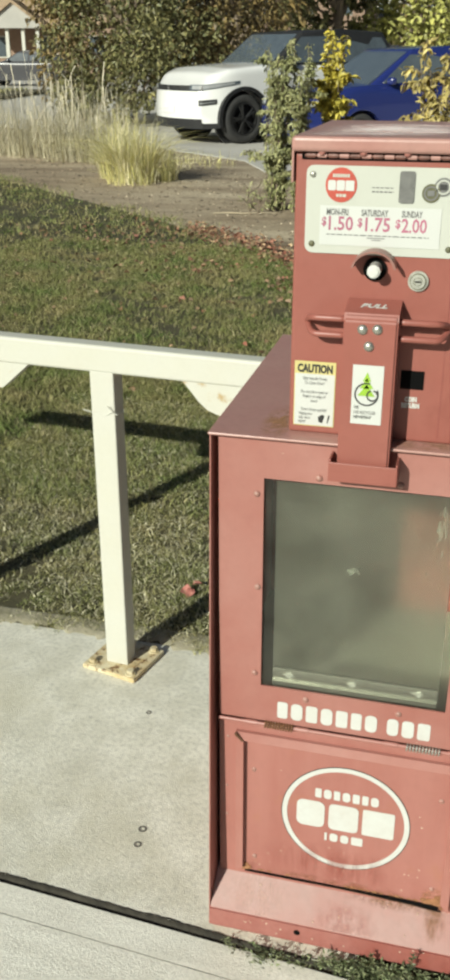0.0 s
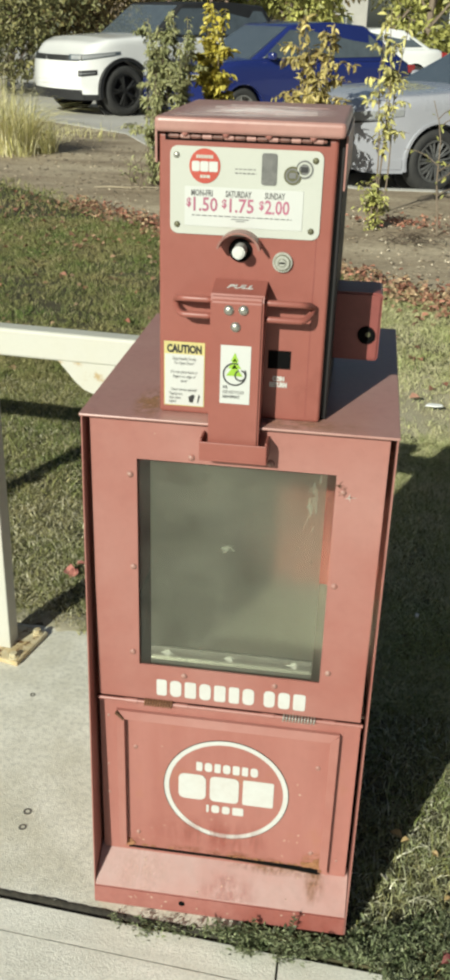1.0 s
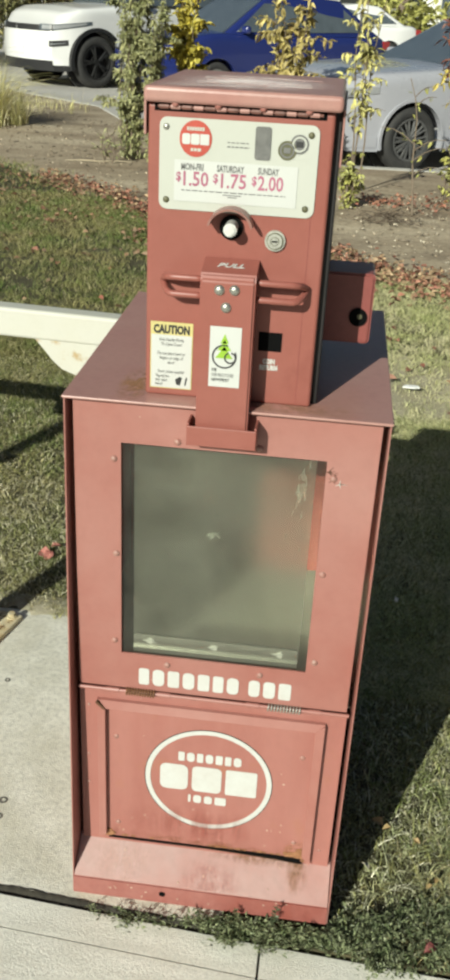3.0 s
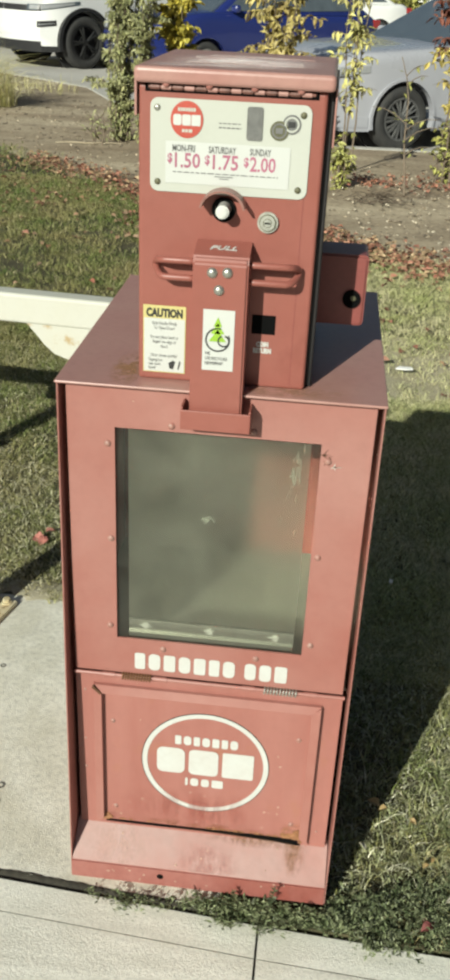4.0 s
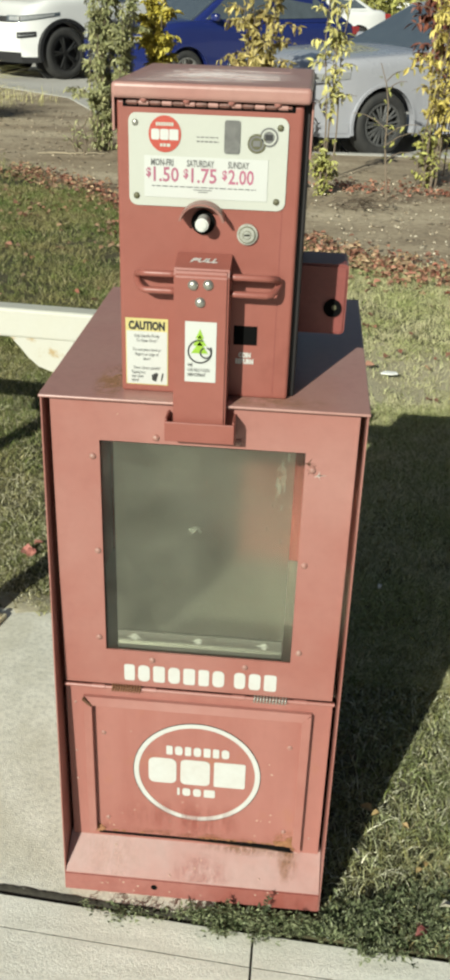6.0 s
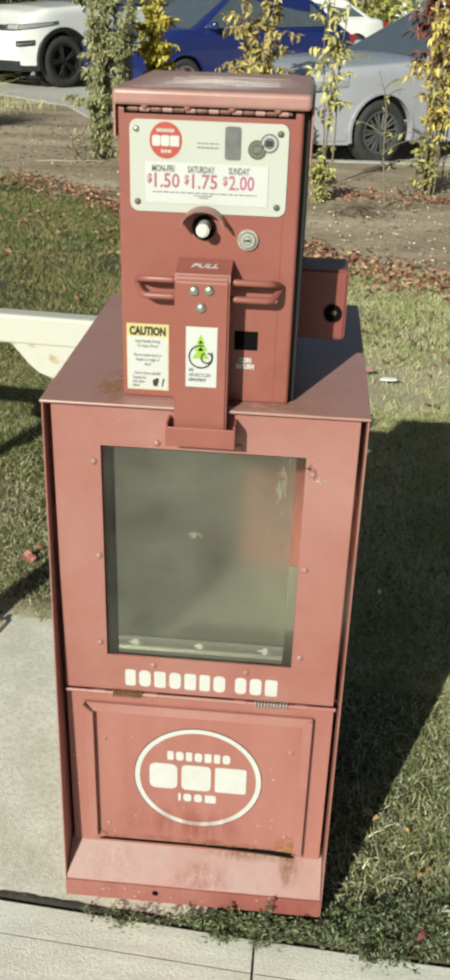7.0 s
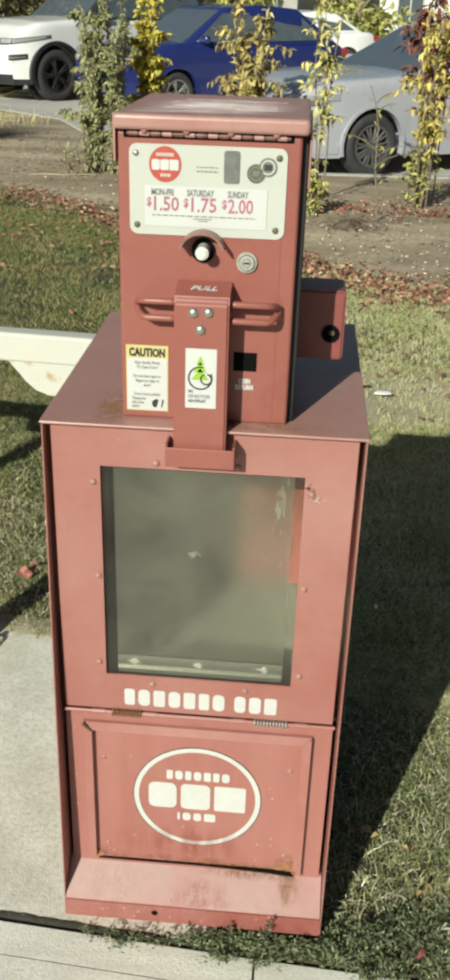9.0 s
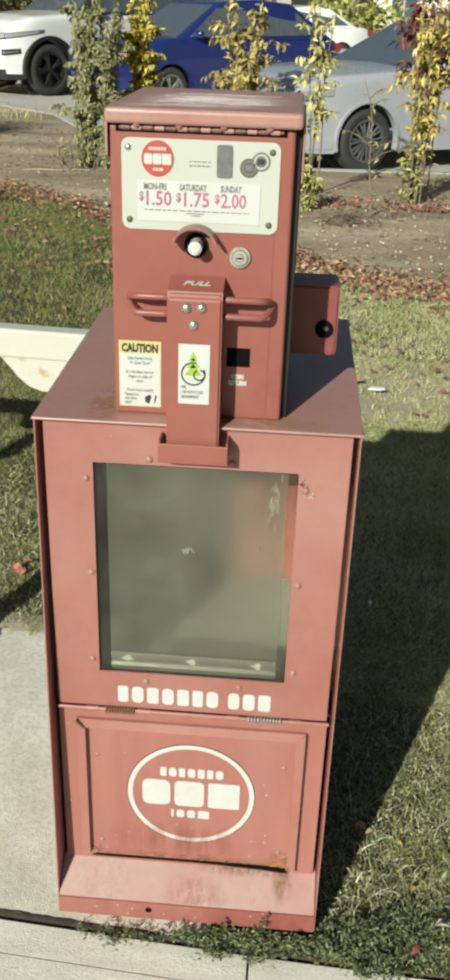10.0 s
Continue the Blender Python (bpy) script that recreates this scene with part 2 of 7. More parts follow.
def dome(bm, at, r, h, seg=12):
    """A low round head, as of a bolt, standing on a face that looks towards -y."""
    x, y, z = at
    prev = None
    for k in range(4):
        a = k * math.pi / 6
        rr, d = r * math.cos(a), h * math.sin(a)
        if k == 3:
            rr, d = 0, h
        row = [bm.verts.new((x, y - d, z))] if rr == 0 else [bm.verts.new((x + rr * math.cos(j * math.tau / seg), y - d, z + rr * math.sin(j * math.tau / seg))) for j in range(seg)]
        if prev:
            for j in range(seg):
                if len(row) == 1:
                    bm.faces.new((prev[j], prev[(j + 1) % seg], row[0]))
                else:
                    bm.faces.new((prev[j], prev[(j + 1) % seg], row[(j + 1) % seg], row[j]))
        prev = row
    return bm


def lettering(text, x, y, z, size, material, parent, name="printed_line", wide=1.0, lean=0.0, bold=0.0, align="CENTER", label="", span=None):
    """A line of print on a face that looks towards -y; z is its base line."""
    cu = bpy.data.curves.new(name, "FONT")
    cu.body, cu.size, cu.align_x, cu.shear, cu.offset, cu.extrude, cu.resolution_u = text, size, align, lean, bold, 0.0003, 2
    tmp = new("tmp", cu)
    bpy.context.view_layer.update()
    me = bpy.data.meshes.new_from_object(tmp.evaluated_get(bpy.context.evaluated_depsgraph_get()))
    bpy.data.objects.remove(tmp)
    if span:
        xs = [v.co.x for v in me.vertices]
        wide = span / (max(xs) - min(xs))
    me.transform(pose(x, y, z, 90) @ Matrix.Diagonal((wide, 1, 1, 1)))
    me.name = name
    me.materials.clear()
    me.materials.append(material)
    ob = new(name, me)
    ob.parent = parent
    return tagged(ob, label, kind="stuff")

# ---- ground ----
def sheet(name, corners, z, material, label, category="ground", depth=0.0, kind="structure"):
    """A slab of ground with an even top, its corners anticlockwise."""
    bm = bmesh.new()
    prism(bm, corners, z - max(depth, 0.004), z, "z")
    ob = part(name, bm, material)
    return tagged(ob, label, category, kind=kind)


def joint(x):
    """The line between the slab and the pavement, in y."""
    return -0.0515 - 0.072 * x + 0.018 * np.maximum(0.0, x - 0.1)


tagged(part("ground", prism(bm := bmesh.new(), [(-400, -400), (400, -400), (400, 900), (-400, 900)], -0.5, -0.12, "z") and bm, ASPHALT), "grey asphalt of the parking lot and road", "ground", kind="structure")
sheet("slab", [(-6, joint(-6) + 0.021), (0.24, joint(0.24) + 0.021), (0.27, 0.012), (0.40, 0.012), (0.40, 0.80), (-6, 0.84)], 0.0, CONCRETE, "weathered concrete pad under the newspaper box", "concrete pad", depth=0.1)
for x0, x1 in ((-6, 0.321), (0.325, 6)):
    sheet("pavement", [(x0, joint(x0) - 0.061), (x1, joint(x1) - 0.061), (x1, joint(x1)), (x0, joint(x0))], 0.0, WALK_CONCRETE, "pale tooled edge of the concrete pavement", "pavement", depth=0.1)
    sheet("pavement", [(x0, -4.2), (x1, -4.2), (x1, joint(x1) - 0.064), (x0, joint(x0) - 0.064)], 0.001, WALK_CONCRETE, "pale concrete pavement slab", "pavement", depth=0.1)
sheet("joint_dirt", [(-6, joint(-6) - 0.09), (0.2, joint(0.2) - 0.09), (6, joint(6) - 0.09), (6, joint(6) + 0.03), (0.2, joint(0.2) + 0.03), (-6, joint(-6) + 0.03)], -0.016, JOINT_SOIL, "dark soil packed in the pavement joint", "soil", depth=0.02)


def ragged(x, seed, size):
    """An uneven line: a few waves of no common length."""
    return size * (0.45 * math.sin(x * 23 + seed) + 0.3 * math.sin(x * 61 + 2.3 * seed) + 0.25 * math.sin(x * 149 + 4.1 * seed) + 0.2 * math.sin(x * 331 + seed))


def dirt_strip(name, x0, x1, step, across, material, label):
    """A bank of dirt along x; across gives the (y, z) of its cross-section at an x."""
    b = bmesh.new()
    last = None
    n = int((x1 - x0) / step)
    for k in range(n + 1):
        x = x0 + (x1 - x0) * k / n
        now = [b.verts.new((x, y, z)) for y, z in across(x)]
        if last:
            for i in range(len(now) - 1):
                b.faces.new((last[i], now[i], now[i + 1], last[i + 1]))
        last = now
    return tagged(part(name, b, material, smooth=True), label, "soil", kind="structure")


dirt_strip("joint_dirt", -2.2, 0.3, 0.008, lambda x: [(joint(x) - 0.004, -0.014), (joint(x) + 0.008, -0.012 + ragged(x, 1, 0.002)), (joint(x) + 0.017, -0.004 + ragged(x, 2, 0.002)),
                                                     (joint(x) + 0.0232 + max(-0.0012, ragged(x, 3, 0.003)), 0.0012), (joint(x) + 0.027 + max(-0.001, ragged(x, 3, 0.003)), -0.003)], JOINT_SOIL, "dark grime banked against the edge of the pad")
WASHED_SOIL = surface("washed_out_soil", (0.40, 0.365, 0.27), 0.95, second=(0.24, 0.22, 0.14), scale=14, amount=0.95, fine=120, fine_amount=0.6, bump=0.8, bump_scale=160)
dirt_strip("washed_soil", -2.2, 0.0, 0.012, lambda x: [(0.80 - 0.005 * (x + 0.4) + ragged(x, 5, 0.022), -0.003), (0.806 - 0.005 * (x + 0.4) + ragged(x, 5, 0.022), 0.0022), (0.835 + ragged(x, 8, 0.008), 0.005), (0.87, 0.003)], WASHED_SOIL, "dry soil washed over the rim of the pad")
sheet("lawn", [(-6, 0.84), (0.40, 0.80), (0.40, 0.012), (0.27, 0.012), (0.24, joint(0.24) + 0.021), (0.27, joint(0.27) + 0.012), (6, joint(6) + 0.012), (6, 1.4), (0.66, 4.3), (-1.0, 5.45), (-1.8, 6.55), (-2.4, 7.2), (-3.1, 7.85), (-5.9, 10.3), (-14, 17.7), (-16, 36), (-70, 36), (-70, 0.84)], 0.0, TURF, "autumn lawn turf", "lawn", depth=0.1)
KERB_LINE = ((9.0, 8.6), (5.6, 8.75), (2.2, 8.70), (0.3, 8.50), (-1.25, 9.35), (-2.15, 10.7), (-2.95, 12.45), (-5.2, 14.38), (-7.8, 16.57), (-10.4, 18.76), (-13.0, 20.95))
sheet("planting_bed", [(6, 1.0), (9.0, 1.0), *KERB_LINE, (-14, 17.2), (-5.9, 9.8), (-3.1, 7.4), (-2.4, 6.75), (-1.8, 6.1), (-1.0, 5.0), (0.66, 3.8)], -0.006, SOIL, "bare dry soil planting bed", "soil", depth=0.1)

WORN_TURF = surface("worn_dry_turf", (0.47, 0.42, 0.30), 0.95, second=(0.30, 0.27, 0.16), scale=3.2, amount=0.95, fine=40, fine_amount=0.5, bump=0.8, bump_scale=60)
worn = [(1.05 + (1.02 + 0.12 * math.sin(3 * a + 1) + 0.07 * math.sin(7 * a)) * math.cos(a), 2.62 + (0.40 + 0.06 * math.sin(4 * a) + 0.03 * math.sin(9 * a + 2)) * math.sin(a)) for a in (k * math.tau / 60 for k in range(60))]
sheet("worn_turf", worn, 0.0015, WORN_TURF, "worn grey-brown bare patch in the lawn", "lawn", depth=0.004)

# ---- newspaper box ----
bx = thing("newspaper_box", (0, 0, 0), "faded red steel coin-operated newspaper vending box with a glazed door", "newspaper box")
W, TOP = 0.43, 0.924
FOOT_Y, FOOT_Z = -0.041, 0.036
for x in (0, W - 0.0018):
    part("side_panel", prism(b := bmesh.new(), [(0.50, 0.0), (0.50, TOP - 0.004), (-0.010, TOP - 0.004), (FOOT_Y, FOOT_Z), (-0.012, 0.0)], x, x + 0.0018, "x") and b, RED, bx)
part("back_panel", solid(0.003, W - 0.003, 0.497, 0.50, 0.0, TOP - 0.004), RED, bx)
part("base_panel", solid(0.003, W - 0.003, 0.03, 0.497, 0.02, 0.024), RED, bx)
part("top_sheet", solid(-0.002, W + 0.002, -0.014, 0.502, TOP - 0.004, TOP, 0.0015), RED_TOP, bx, "chalky weathered red top sheet with sky sheen painted in")
part("inner_floor", solid(0.004, W - 0.004, 0.02, 0.496, 0.438, 0.442), GREY_IN, bx, "dusty grey inner floor")
# door: a frame with an opening
b = bmesh.new()
X0, X1, Z0, Z1 = 0.010, 0.420, 0.446, 0.914
WX0, WX1, WZ0, WZ1 = 0.075, 0.3525, 0.511, 0.8575
corner = [[(b.verts.new((x, y, z))) for x, z in ((p, r), (q, r), (q, t), (p, t))] for y in (0.0, 0.003) for p, q, r, t in ((X0, X1, Z0, Z1), (WX0, WX1, WZ0, WZ1))]
of, hf, ob_, hb = corner
for i in range(4):
    j = (i + 1) % 4
    for quad in ((of[i], of[j], hf[j], hf[i]), (ob_[i], ob_[j], hb[j], hb[i]), (of[i], of[j], ob_[j], ob_[i]), (hf[i], hf[j], hb[j], hb[i])):
        b.faces.new(quad)
door = part("door", b, RED, bx)
# folded edges of the door, and the dark gap beside it
b = bmesh.new()
box(b, X0, X0 + 0.002, 0.003, 0.022, Z0, Z1)
box(b, X1 - 0.002, X1, 0.003, 0.022, Z0, Z1)
box(b, X0 + 0.002, X1 - 0.002, 0.003, 0.022, Z1 - 0.002, Z1)
box(b, X0 + 0.002, X1 - 0.002, 0.003, 0.022, Z0, Z0 + 0.002)
part("folded_edge", b, RED, door)
b = solid(WX0 + 0.014, WX1 - 0.014, 0.022, 0.026, WZ0 - 0.04, WZ0 + 0.021)
box(b, WX0 + 0.014, WX1 - 0.014, 0.017, 0.022, WZ0 - 0.002, WZ0 + 0.0005)
ledge = part("paper_ledge", b, ZINC, door, "dull zinc ledge strip inside the pane")
BARE_ZINC = surface("scratched_zinc", (0.72, 0.72, 0.66), 0.5, 0.3, second=(0.5, 0.5, 0.45), scale=150, amount=0.9, bump=0.1)
for x in (0.115, 0.213, 0.312):
    b = rod(bmesh.new(), (x, 0.0195, WZ0 + 0.011), (x, 0.0225, WZ0 + 0.011), 0.0042, 10)
    cut = random.Random(int(x * 1000))
    prism(b, [(x + (0.010 if k % 2 else 0.0045) * cut.uniform(0.6, 1.2) * math.cos(k * math.tau / 14), WZ0 + 0.011 + (0.007 if k % 2 else 0.0035) * cut.uniform(0.6, 1.2) * math.sin(k * math.tau / 14)) for k in range(14)], 0.0210, 0.0225)
    part("clip", b, BARE_ZINC, ledge, "rivet in a star of scratched bare metal")




def plastic(name, least, most, film_colour, gloss_rough, blur=0.0):
    """Clear plastic under a film of dust and scuffs; least and most: how much the film covers."""
    m = bpy.data.materials.new(name)
    m.use_nodes = True
    nt = m.node_tree
    nt.nodes.clear()
    out = nt.nodes.new("ShaderNodeOutputMaterial")
    clear, gloss, film = nt.nodes.new("ShaderNodeBsdfRefraction" if blur else "ShaderNodeBsdfTransparent"), nt.nodes.new("ShaderNodeBsdfGlossy"), nt.nodes.new("ShaderNodeBsdfDiffuse")
    if blur:
        clear.inputs["Roughness"].default_value, clear.inputs["IOR"].default_value = blur, 1.16
    clear.inputs[0].default_value = (0.94, 0.95, 0.92, 1)
    gloss.inputs[1].default_value = gloss_rough
    film.inputs[0].default_value = (*film_colour, 1)
    m1, m2 = nt.nodes.new("ShaderNodeMixShader"), nt.nodes.new("ShaderNodeMixShader")
    fr, tc, nz, n2, add, mr = (nt.nodes.new("ShaderNode" + k) for k in ("LayerWeight", "TexCoord", "TexNoise", "TexNoise", "Math", "MapRange"))
    po, sc = nt.nodes.new("ShaderNodeMath"), nt.nodes.new("ShaderNodeMath")
    po.operation, sc.operation = "POWER", "MULTIPLY_ADD"
    po.inputs[1].default_value, sc.inputs[1].default_value, sc.inputs[2].default_value = 4.0, 0.7, 0.02
    nz.inputs["Scale"].default_value, nz.inputs["Detail"].default_value, nz.inputs["Distortion"].default_value = 7.0, 5.0, 0.8
    n2.inputs["Scale"].default_value, n2.inputs["Detail"].default_value = 40.0, 3.0
    add.operation = "MULTIPLY_ADD"
    add.inputs[1].default_value = 0.25
    mr.inputs[1].default_value, mr.inputs[2].default_value, mr.inputs[3].default_value, mr.inputs[4].default_value = 0.4, 0.95, least, most
    for p, q in ((tc.outputs["Object"], nz.inputs["Vector"]), (tc.outputs["Object"], n2.inputs["Vector"]), (n2.outputs["Fac"], add.inputs[0]), (nz.outputs["Fac"], add.inputs[2]),
                 (add.outputs[0], mr.inputs[0]), (mr.outputs[0], m1.inputs[0]), (clear.outputs[0], m1.inputs[1]), (film.outputs[0], m1.inputs[2]),
                 (fr.outputs["Facing"], po.inputs[0]), (po.outputs[0], sc.inputs[0]), (sc.outputs[0], m2.inputs[0]), (m1.outputs[0], m2.inputs[1]), (gloss.outputs[0], m2.inputs[2]), (m2.outputs[0], out.inputs[0])):
        nt.links.new(p, q)
    return m


PANE = plastic("clear_plastic_pane", 0.01, 0.06, (0.48, 0.48, 0.41), 0.04)
HAZE = plastic("scuffed_plastic_sheet", 0.10, 0.40, (0.225, 0.22, 0.185), 0.2, 0.35)
hazy = part("display_sheet", solid(WX0 + 0.013, WX1 - 0.013, 0.0275, 0.0290, WZ0 - 0.004, WZ1 + 0.02), HAZE, door, "hazy grey plastic display sheet")
hazy.visible_shadow = False
part("window_pane", solid(WX0 - 0.008, WX1 + 0.008, 0.0045, 0.0075, WZ0 - 0.008, WZ1 + 0.008), PANE, door, "clear plastic window pane")
part("inner_back", solid(0.004, W - 0.004, 0.405, 0.409, 0.443, 0.916), RED_DARK, bx, "red inner back sheet")

SMEAR = plastic("smeared_film", 0.07, 0.22, (0.62, 0.62, 0.54), 0.3)
smears = bmesh.new()
wipe = random.Random(8)
for k in range(26):
    if k < 12:
        x, z, rx, rz = wipe.gauss(0.321, 0.004), wipe.uniform(0.785, 0.840), wipe.uniform(0.001, 0.003), wipe.uniform(0.004, 0.012)
    elif k < 18:
        x, z, rx, rz = wipe.uniform(0.305, 0.326), wipe.uniform(0.70, 0.80), wipe.uniform(0.0005, 0.0012), wipe.uniform(0.003, 0.008)
    else:
        x, z, rx, rz = wipe.uniform(0.11, 0.30), wipe.uniform(0.53, 0.84), 0.0009, 0.0009
    prism(smears, [(x + rx * wipe.uniform(0.4, 1.4) * math.cos(a * math.tau / 9), z + rz * wipe.uniform(0.4, 1.4) * math.sin(a * math.tau / 9)) for a in range(9)], 0.02690 - 0.00001 * k, 0.02740)
part("smear", smears, SMEAR, door, "pale smears and scratches on the plastic", kind="stuff").visible_shadow = False
splat = bmesh.new()
for k in range(15):
    a, le, w = wipe.uniform(0, math.tau), wipe.uniform(0.004, 0.012), wipe.uniform(0.0008, 0.0022)
    cx_, cz_ = 0.203 + wipe.gauss(0, 0.003), 0.712 + wipe.gauss(0, 0.003)
    ux, uz = math.cos(a), math.sin(a)
    prism(splat, [(cx_ - uz * w, cz_ + ux * w), (cx_ + ux * le * 0.6 - uz * w * 1.3, cz_ + uz * le * 0.6 + ux * w * 1.3), (cx_ + ux * le, cz_ + uz * le), (cx_ + ux * le * 0.5 + uz * w, cz_ + uz * le * 0.5 - ux * w), (cx_ + uz * w, cz_ - ux * w)], 0.02655 - 0.00001 * k, 0.02685)
part("splat", splat, SMEAR, door, "pale star-shaped splat on the plastic", kind="stuff").visible_shadow = False
WORN = surface("worn_rivet_paint", (0.30, 0.13, 0.105), 0.4, second=(0.36, 0.24, 0.20), scale=200, amount=0.8, bump=0.0)
BOLT_AT = [(0.065, 0.833), (0.068, 0.684), (0.065, 0.533), (0.152, 0.866), (0.262, 0.867), (0.363, 0.833), (0.362, 0.683), (0.364, 0.531), (0.145, 0.497), (0.285, 0.497)]
cut = random.Random(21)
for rx_, rz_ in ((0.363, 0.833), (0.372, 0.826), (0.356, 0.842)):
    star = bmesh.new()
    for k in range(5):
        a, le = cut.uniform(0, math.tau), cut.uniform(0.006, 0.012)
        prism(star, [(rx_ - 0.0008 * math.sin(a), rz_ + 0.0008 * math.cos(a)), (rx_ + le * math.cos(a), rz_ + le * math.sin(a)), (rx_ + 0.0008 * math.sin(a), rz_ - 0.0008 * math.cos(a))], -0.0006, 0.001)
    part("scratch", star, bpy.data.materials["scratched_zinc"] if rx_ > 0.37 else OLD_RUST, door, "star of scratched paint round the rivet")
for x, z in BOLT_AT:
    b = dome(bmesh.new(), (x, 0.0, z), 0.0052, 0.0036)
    part("rivet", b, WORN, door, smooth=True)
# scuffs where paint has chipped to primer
CHIP = surface("chipped_primer", (0.60, 0.44, 0.35), 0.8, bump=0.0)
chips = bmesh.new()
rng = random.Random(4)
for k in range(64):
    x, z = rng.choice([(rng.uniform(0.03, 0.40), rng.uniform(0.040, 0.072)), (rng.uniform(0.03, 0.40), rng.uniform(0.08, 0.115)), (rng.uniform(0.06, 0.37), rng.uniform(0.13, 0.20)), (rng.uniform(0.03, 0.40), rng.uniform(0.05, 0.9))])
    if WX0 < x < WX1 and 0.5 < z < 0.87 or 0.43 < z < 0.45 or 0.03 < x < 0.06 or 0.36 < x < 0.40:
        continue
    if z > 0.118:
        y = 0.0002 if z > 0.45 else 0.0062
    elif z > 0.0755:
        y = FOOT_Y - 0.001 + (z - 0.0755) * 1.188
    elif z > 0.038:
        y = FOOT_Y - 0.002
    else:
        continue
    r = rng.uniform(0.0006, 0.0018)
    pts = [(x + r * rng.uniform(0.6, 1.5) * math.cos(a * math.tau / 6), z + r * rng.uniform(0.5, 1.2) * math.sin(a * math.tau / 6)) for a in range(6)]
    prism(chips, pts, y - 0.0006 - (0.0012 if 0.0755 < z < 0.118 else 0.0), y + 0.002)
part("paint_chip", chips, CHIP, bx, "small pale paint chips", kind="stuff")


def block_row(shapes, x0, x1, z0, z1, y, gap, material, parent, name="letter_block"):
    """A word as a row of plain blocks, each (width, roundness); a bare number is a squarish block."""
    shapes = [w if isinstance(w, tuple) else (w, 0.12) for w in shapes]
    k = (x1 - x0) / (sum(w for w, _ in shapes) + gap * (len(shapes) - 1))
    x = x0
    for w, soft in shapes:
        b = bmesh.new()
        if w > 0.3:
            r = min(soft * (z1 - z0), 0.48 * w * k)
            prism(b, rounded(x, x + w * k, z0, z1, r, 4), y - 0.0004, y + 0.001)
            part(name, b, material, parent)
        x += (w + gap) * k


sign = part("name_strip", solid(0.100, 0.335, 0.0004, 0.0012, 0.452, 0.489), RED, door)
block_row([0.9, (1.0, 0.24), 1.0, (1.0, 0.24), 1.0, 0.9, (1.0, 0.24), 0.25, (0.95, 0.22), (1.0, 0.2), 1.05], 0.102, 0.334, 0.456, 0.486, -0.0002, 0.30, WHITE_INK, sign)

# hinge bar with two springs between the door and the lower front
hinge = part("hinge_bar", rod(bmesh.new(), (0.008, -0.002, 0.441), (0.424, -0.002, 0.441), 0.0030, 10), RED, bx)
for x0, x1, m in ((0.082, 0.128, RUST), (0.300, 0.352, ZINC)):
    b = bmesh.new()
    n = 11
    for k in range(n):
        x = x0 + (x1 - x0) * (k + 0.5) / n
        sweep(b, [(x + 0.0006 * math.sin(a * math.tau / 12), -0.002 + 0.0055 * math.cos(a * math.tau / 12), 0.441 + 0.0055 * math.sin(a * math.tau / 12)) for a in range(12)], 0.0014, 6, closed=True)
    part("spring", b, m, hinge, "rusty coil spring" if m is RUST else "bright coil spring", kind="stuff")
for x in (0.062, 0.142, 0.278, 0.372):
    part("hinge_knuckle", rod(bmesh.new(), (x - 0.010, -0.002, 0.441), (x + 0.010, -0.002, 0.441), 0.0042, 10), RED, hinge)

# lower front with its picture-frame moulding
STREAKED = surface("rain_streaked_red_paint", (0.350, 0.150, 0.125), 0.40, second=(0.275, 0.092, 0.072), scale=17, amount=0.36, fine=60, fine_amount=0.12, bump=0.04, stretch=(1.0, 1.0, 0.16), spot=(0.33, 0.14, 0.085), spot_scale=9, spot_at=0.58, spot_soft=0.2)
lower = part("lower_front", solid(0.008, 0.422, 0.006, 0.009, 0.10, 0.437), STREAKED, bx)
PX0, PX1, PZ0, PZ1, MW = 0.036, 0.391, 0.124, 0.417, 0.0135


def moulding(ax, az, bx_, bz, inx, inz, rim=-0.0005, crest=-0.0045):
    """One mitred strip: outer edge from a to b, the inner edge moved in by in*, low outside and proud inside."""
    m = bmesh.new()
    dx, dz = (1 if bx_ > ax else -1 if bx_ < ax else 0), (1 if bz > az else -1 if bz < az else 0)
    o = [(ax, az), (bx_, bz), (bx_ - dx * MW + inx * MW, bz - dz * MW + inz * MW), (ax + dx * MW + inx * MW, az + dz * MW + inz * MW)]
    lo = [m.verts.new((x, 0.006, z)) for x, z in o]
    hi = [m.verts.new((x, y, z)) for (x, z), y in zip(o, (rim, rim, crest, crest))]
    for i in range(4):
        m.faces.new((lo[i], lo[(i + 1) % 4], hi[(i + 1) % 4], hi[i]))
    m.faces.new(lo)
    m.faces.new(hi)
    return m


part("frame_moulding", moulding(PX0, PZ1, PX1, PZ1, 0, -1), RED, lower)
part("frame_moulding", moulding(PX0, PZ0, PX0, PZ1, 1, 0), RED, lower)
part("frame_moulding", moulding(PX1, PZ0, PX1, PZ1, -1, 0, -0.0060, -0.0010), RED, lower)
b = bmesh.new()
prism(b, [(PX0 - 0.001, PZ1 - 0.003), (PX0 + 0.002, PZ1 + 0.0005), (PX0 + MW + 0.0008, PZ1 - MW + 0.0008), (PX0 + MW - 0.0016, PZ1 - MW - 0.0016)], -0.0062, 0.0)
part("mitre_gap", b, OLD_RUST, lower, "dark open mitre of the moulding")
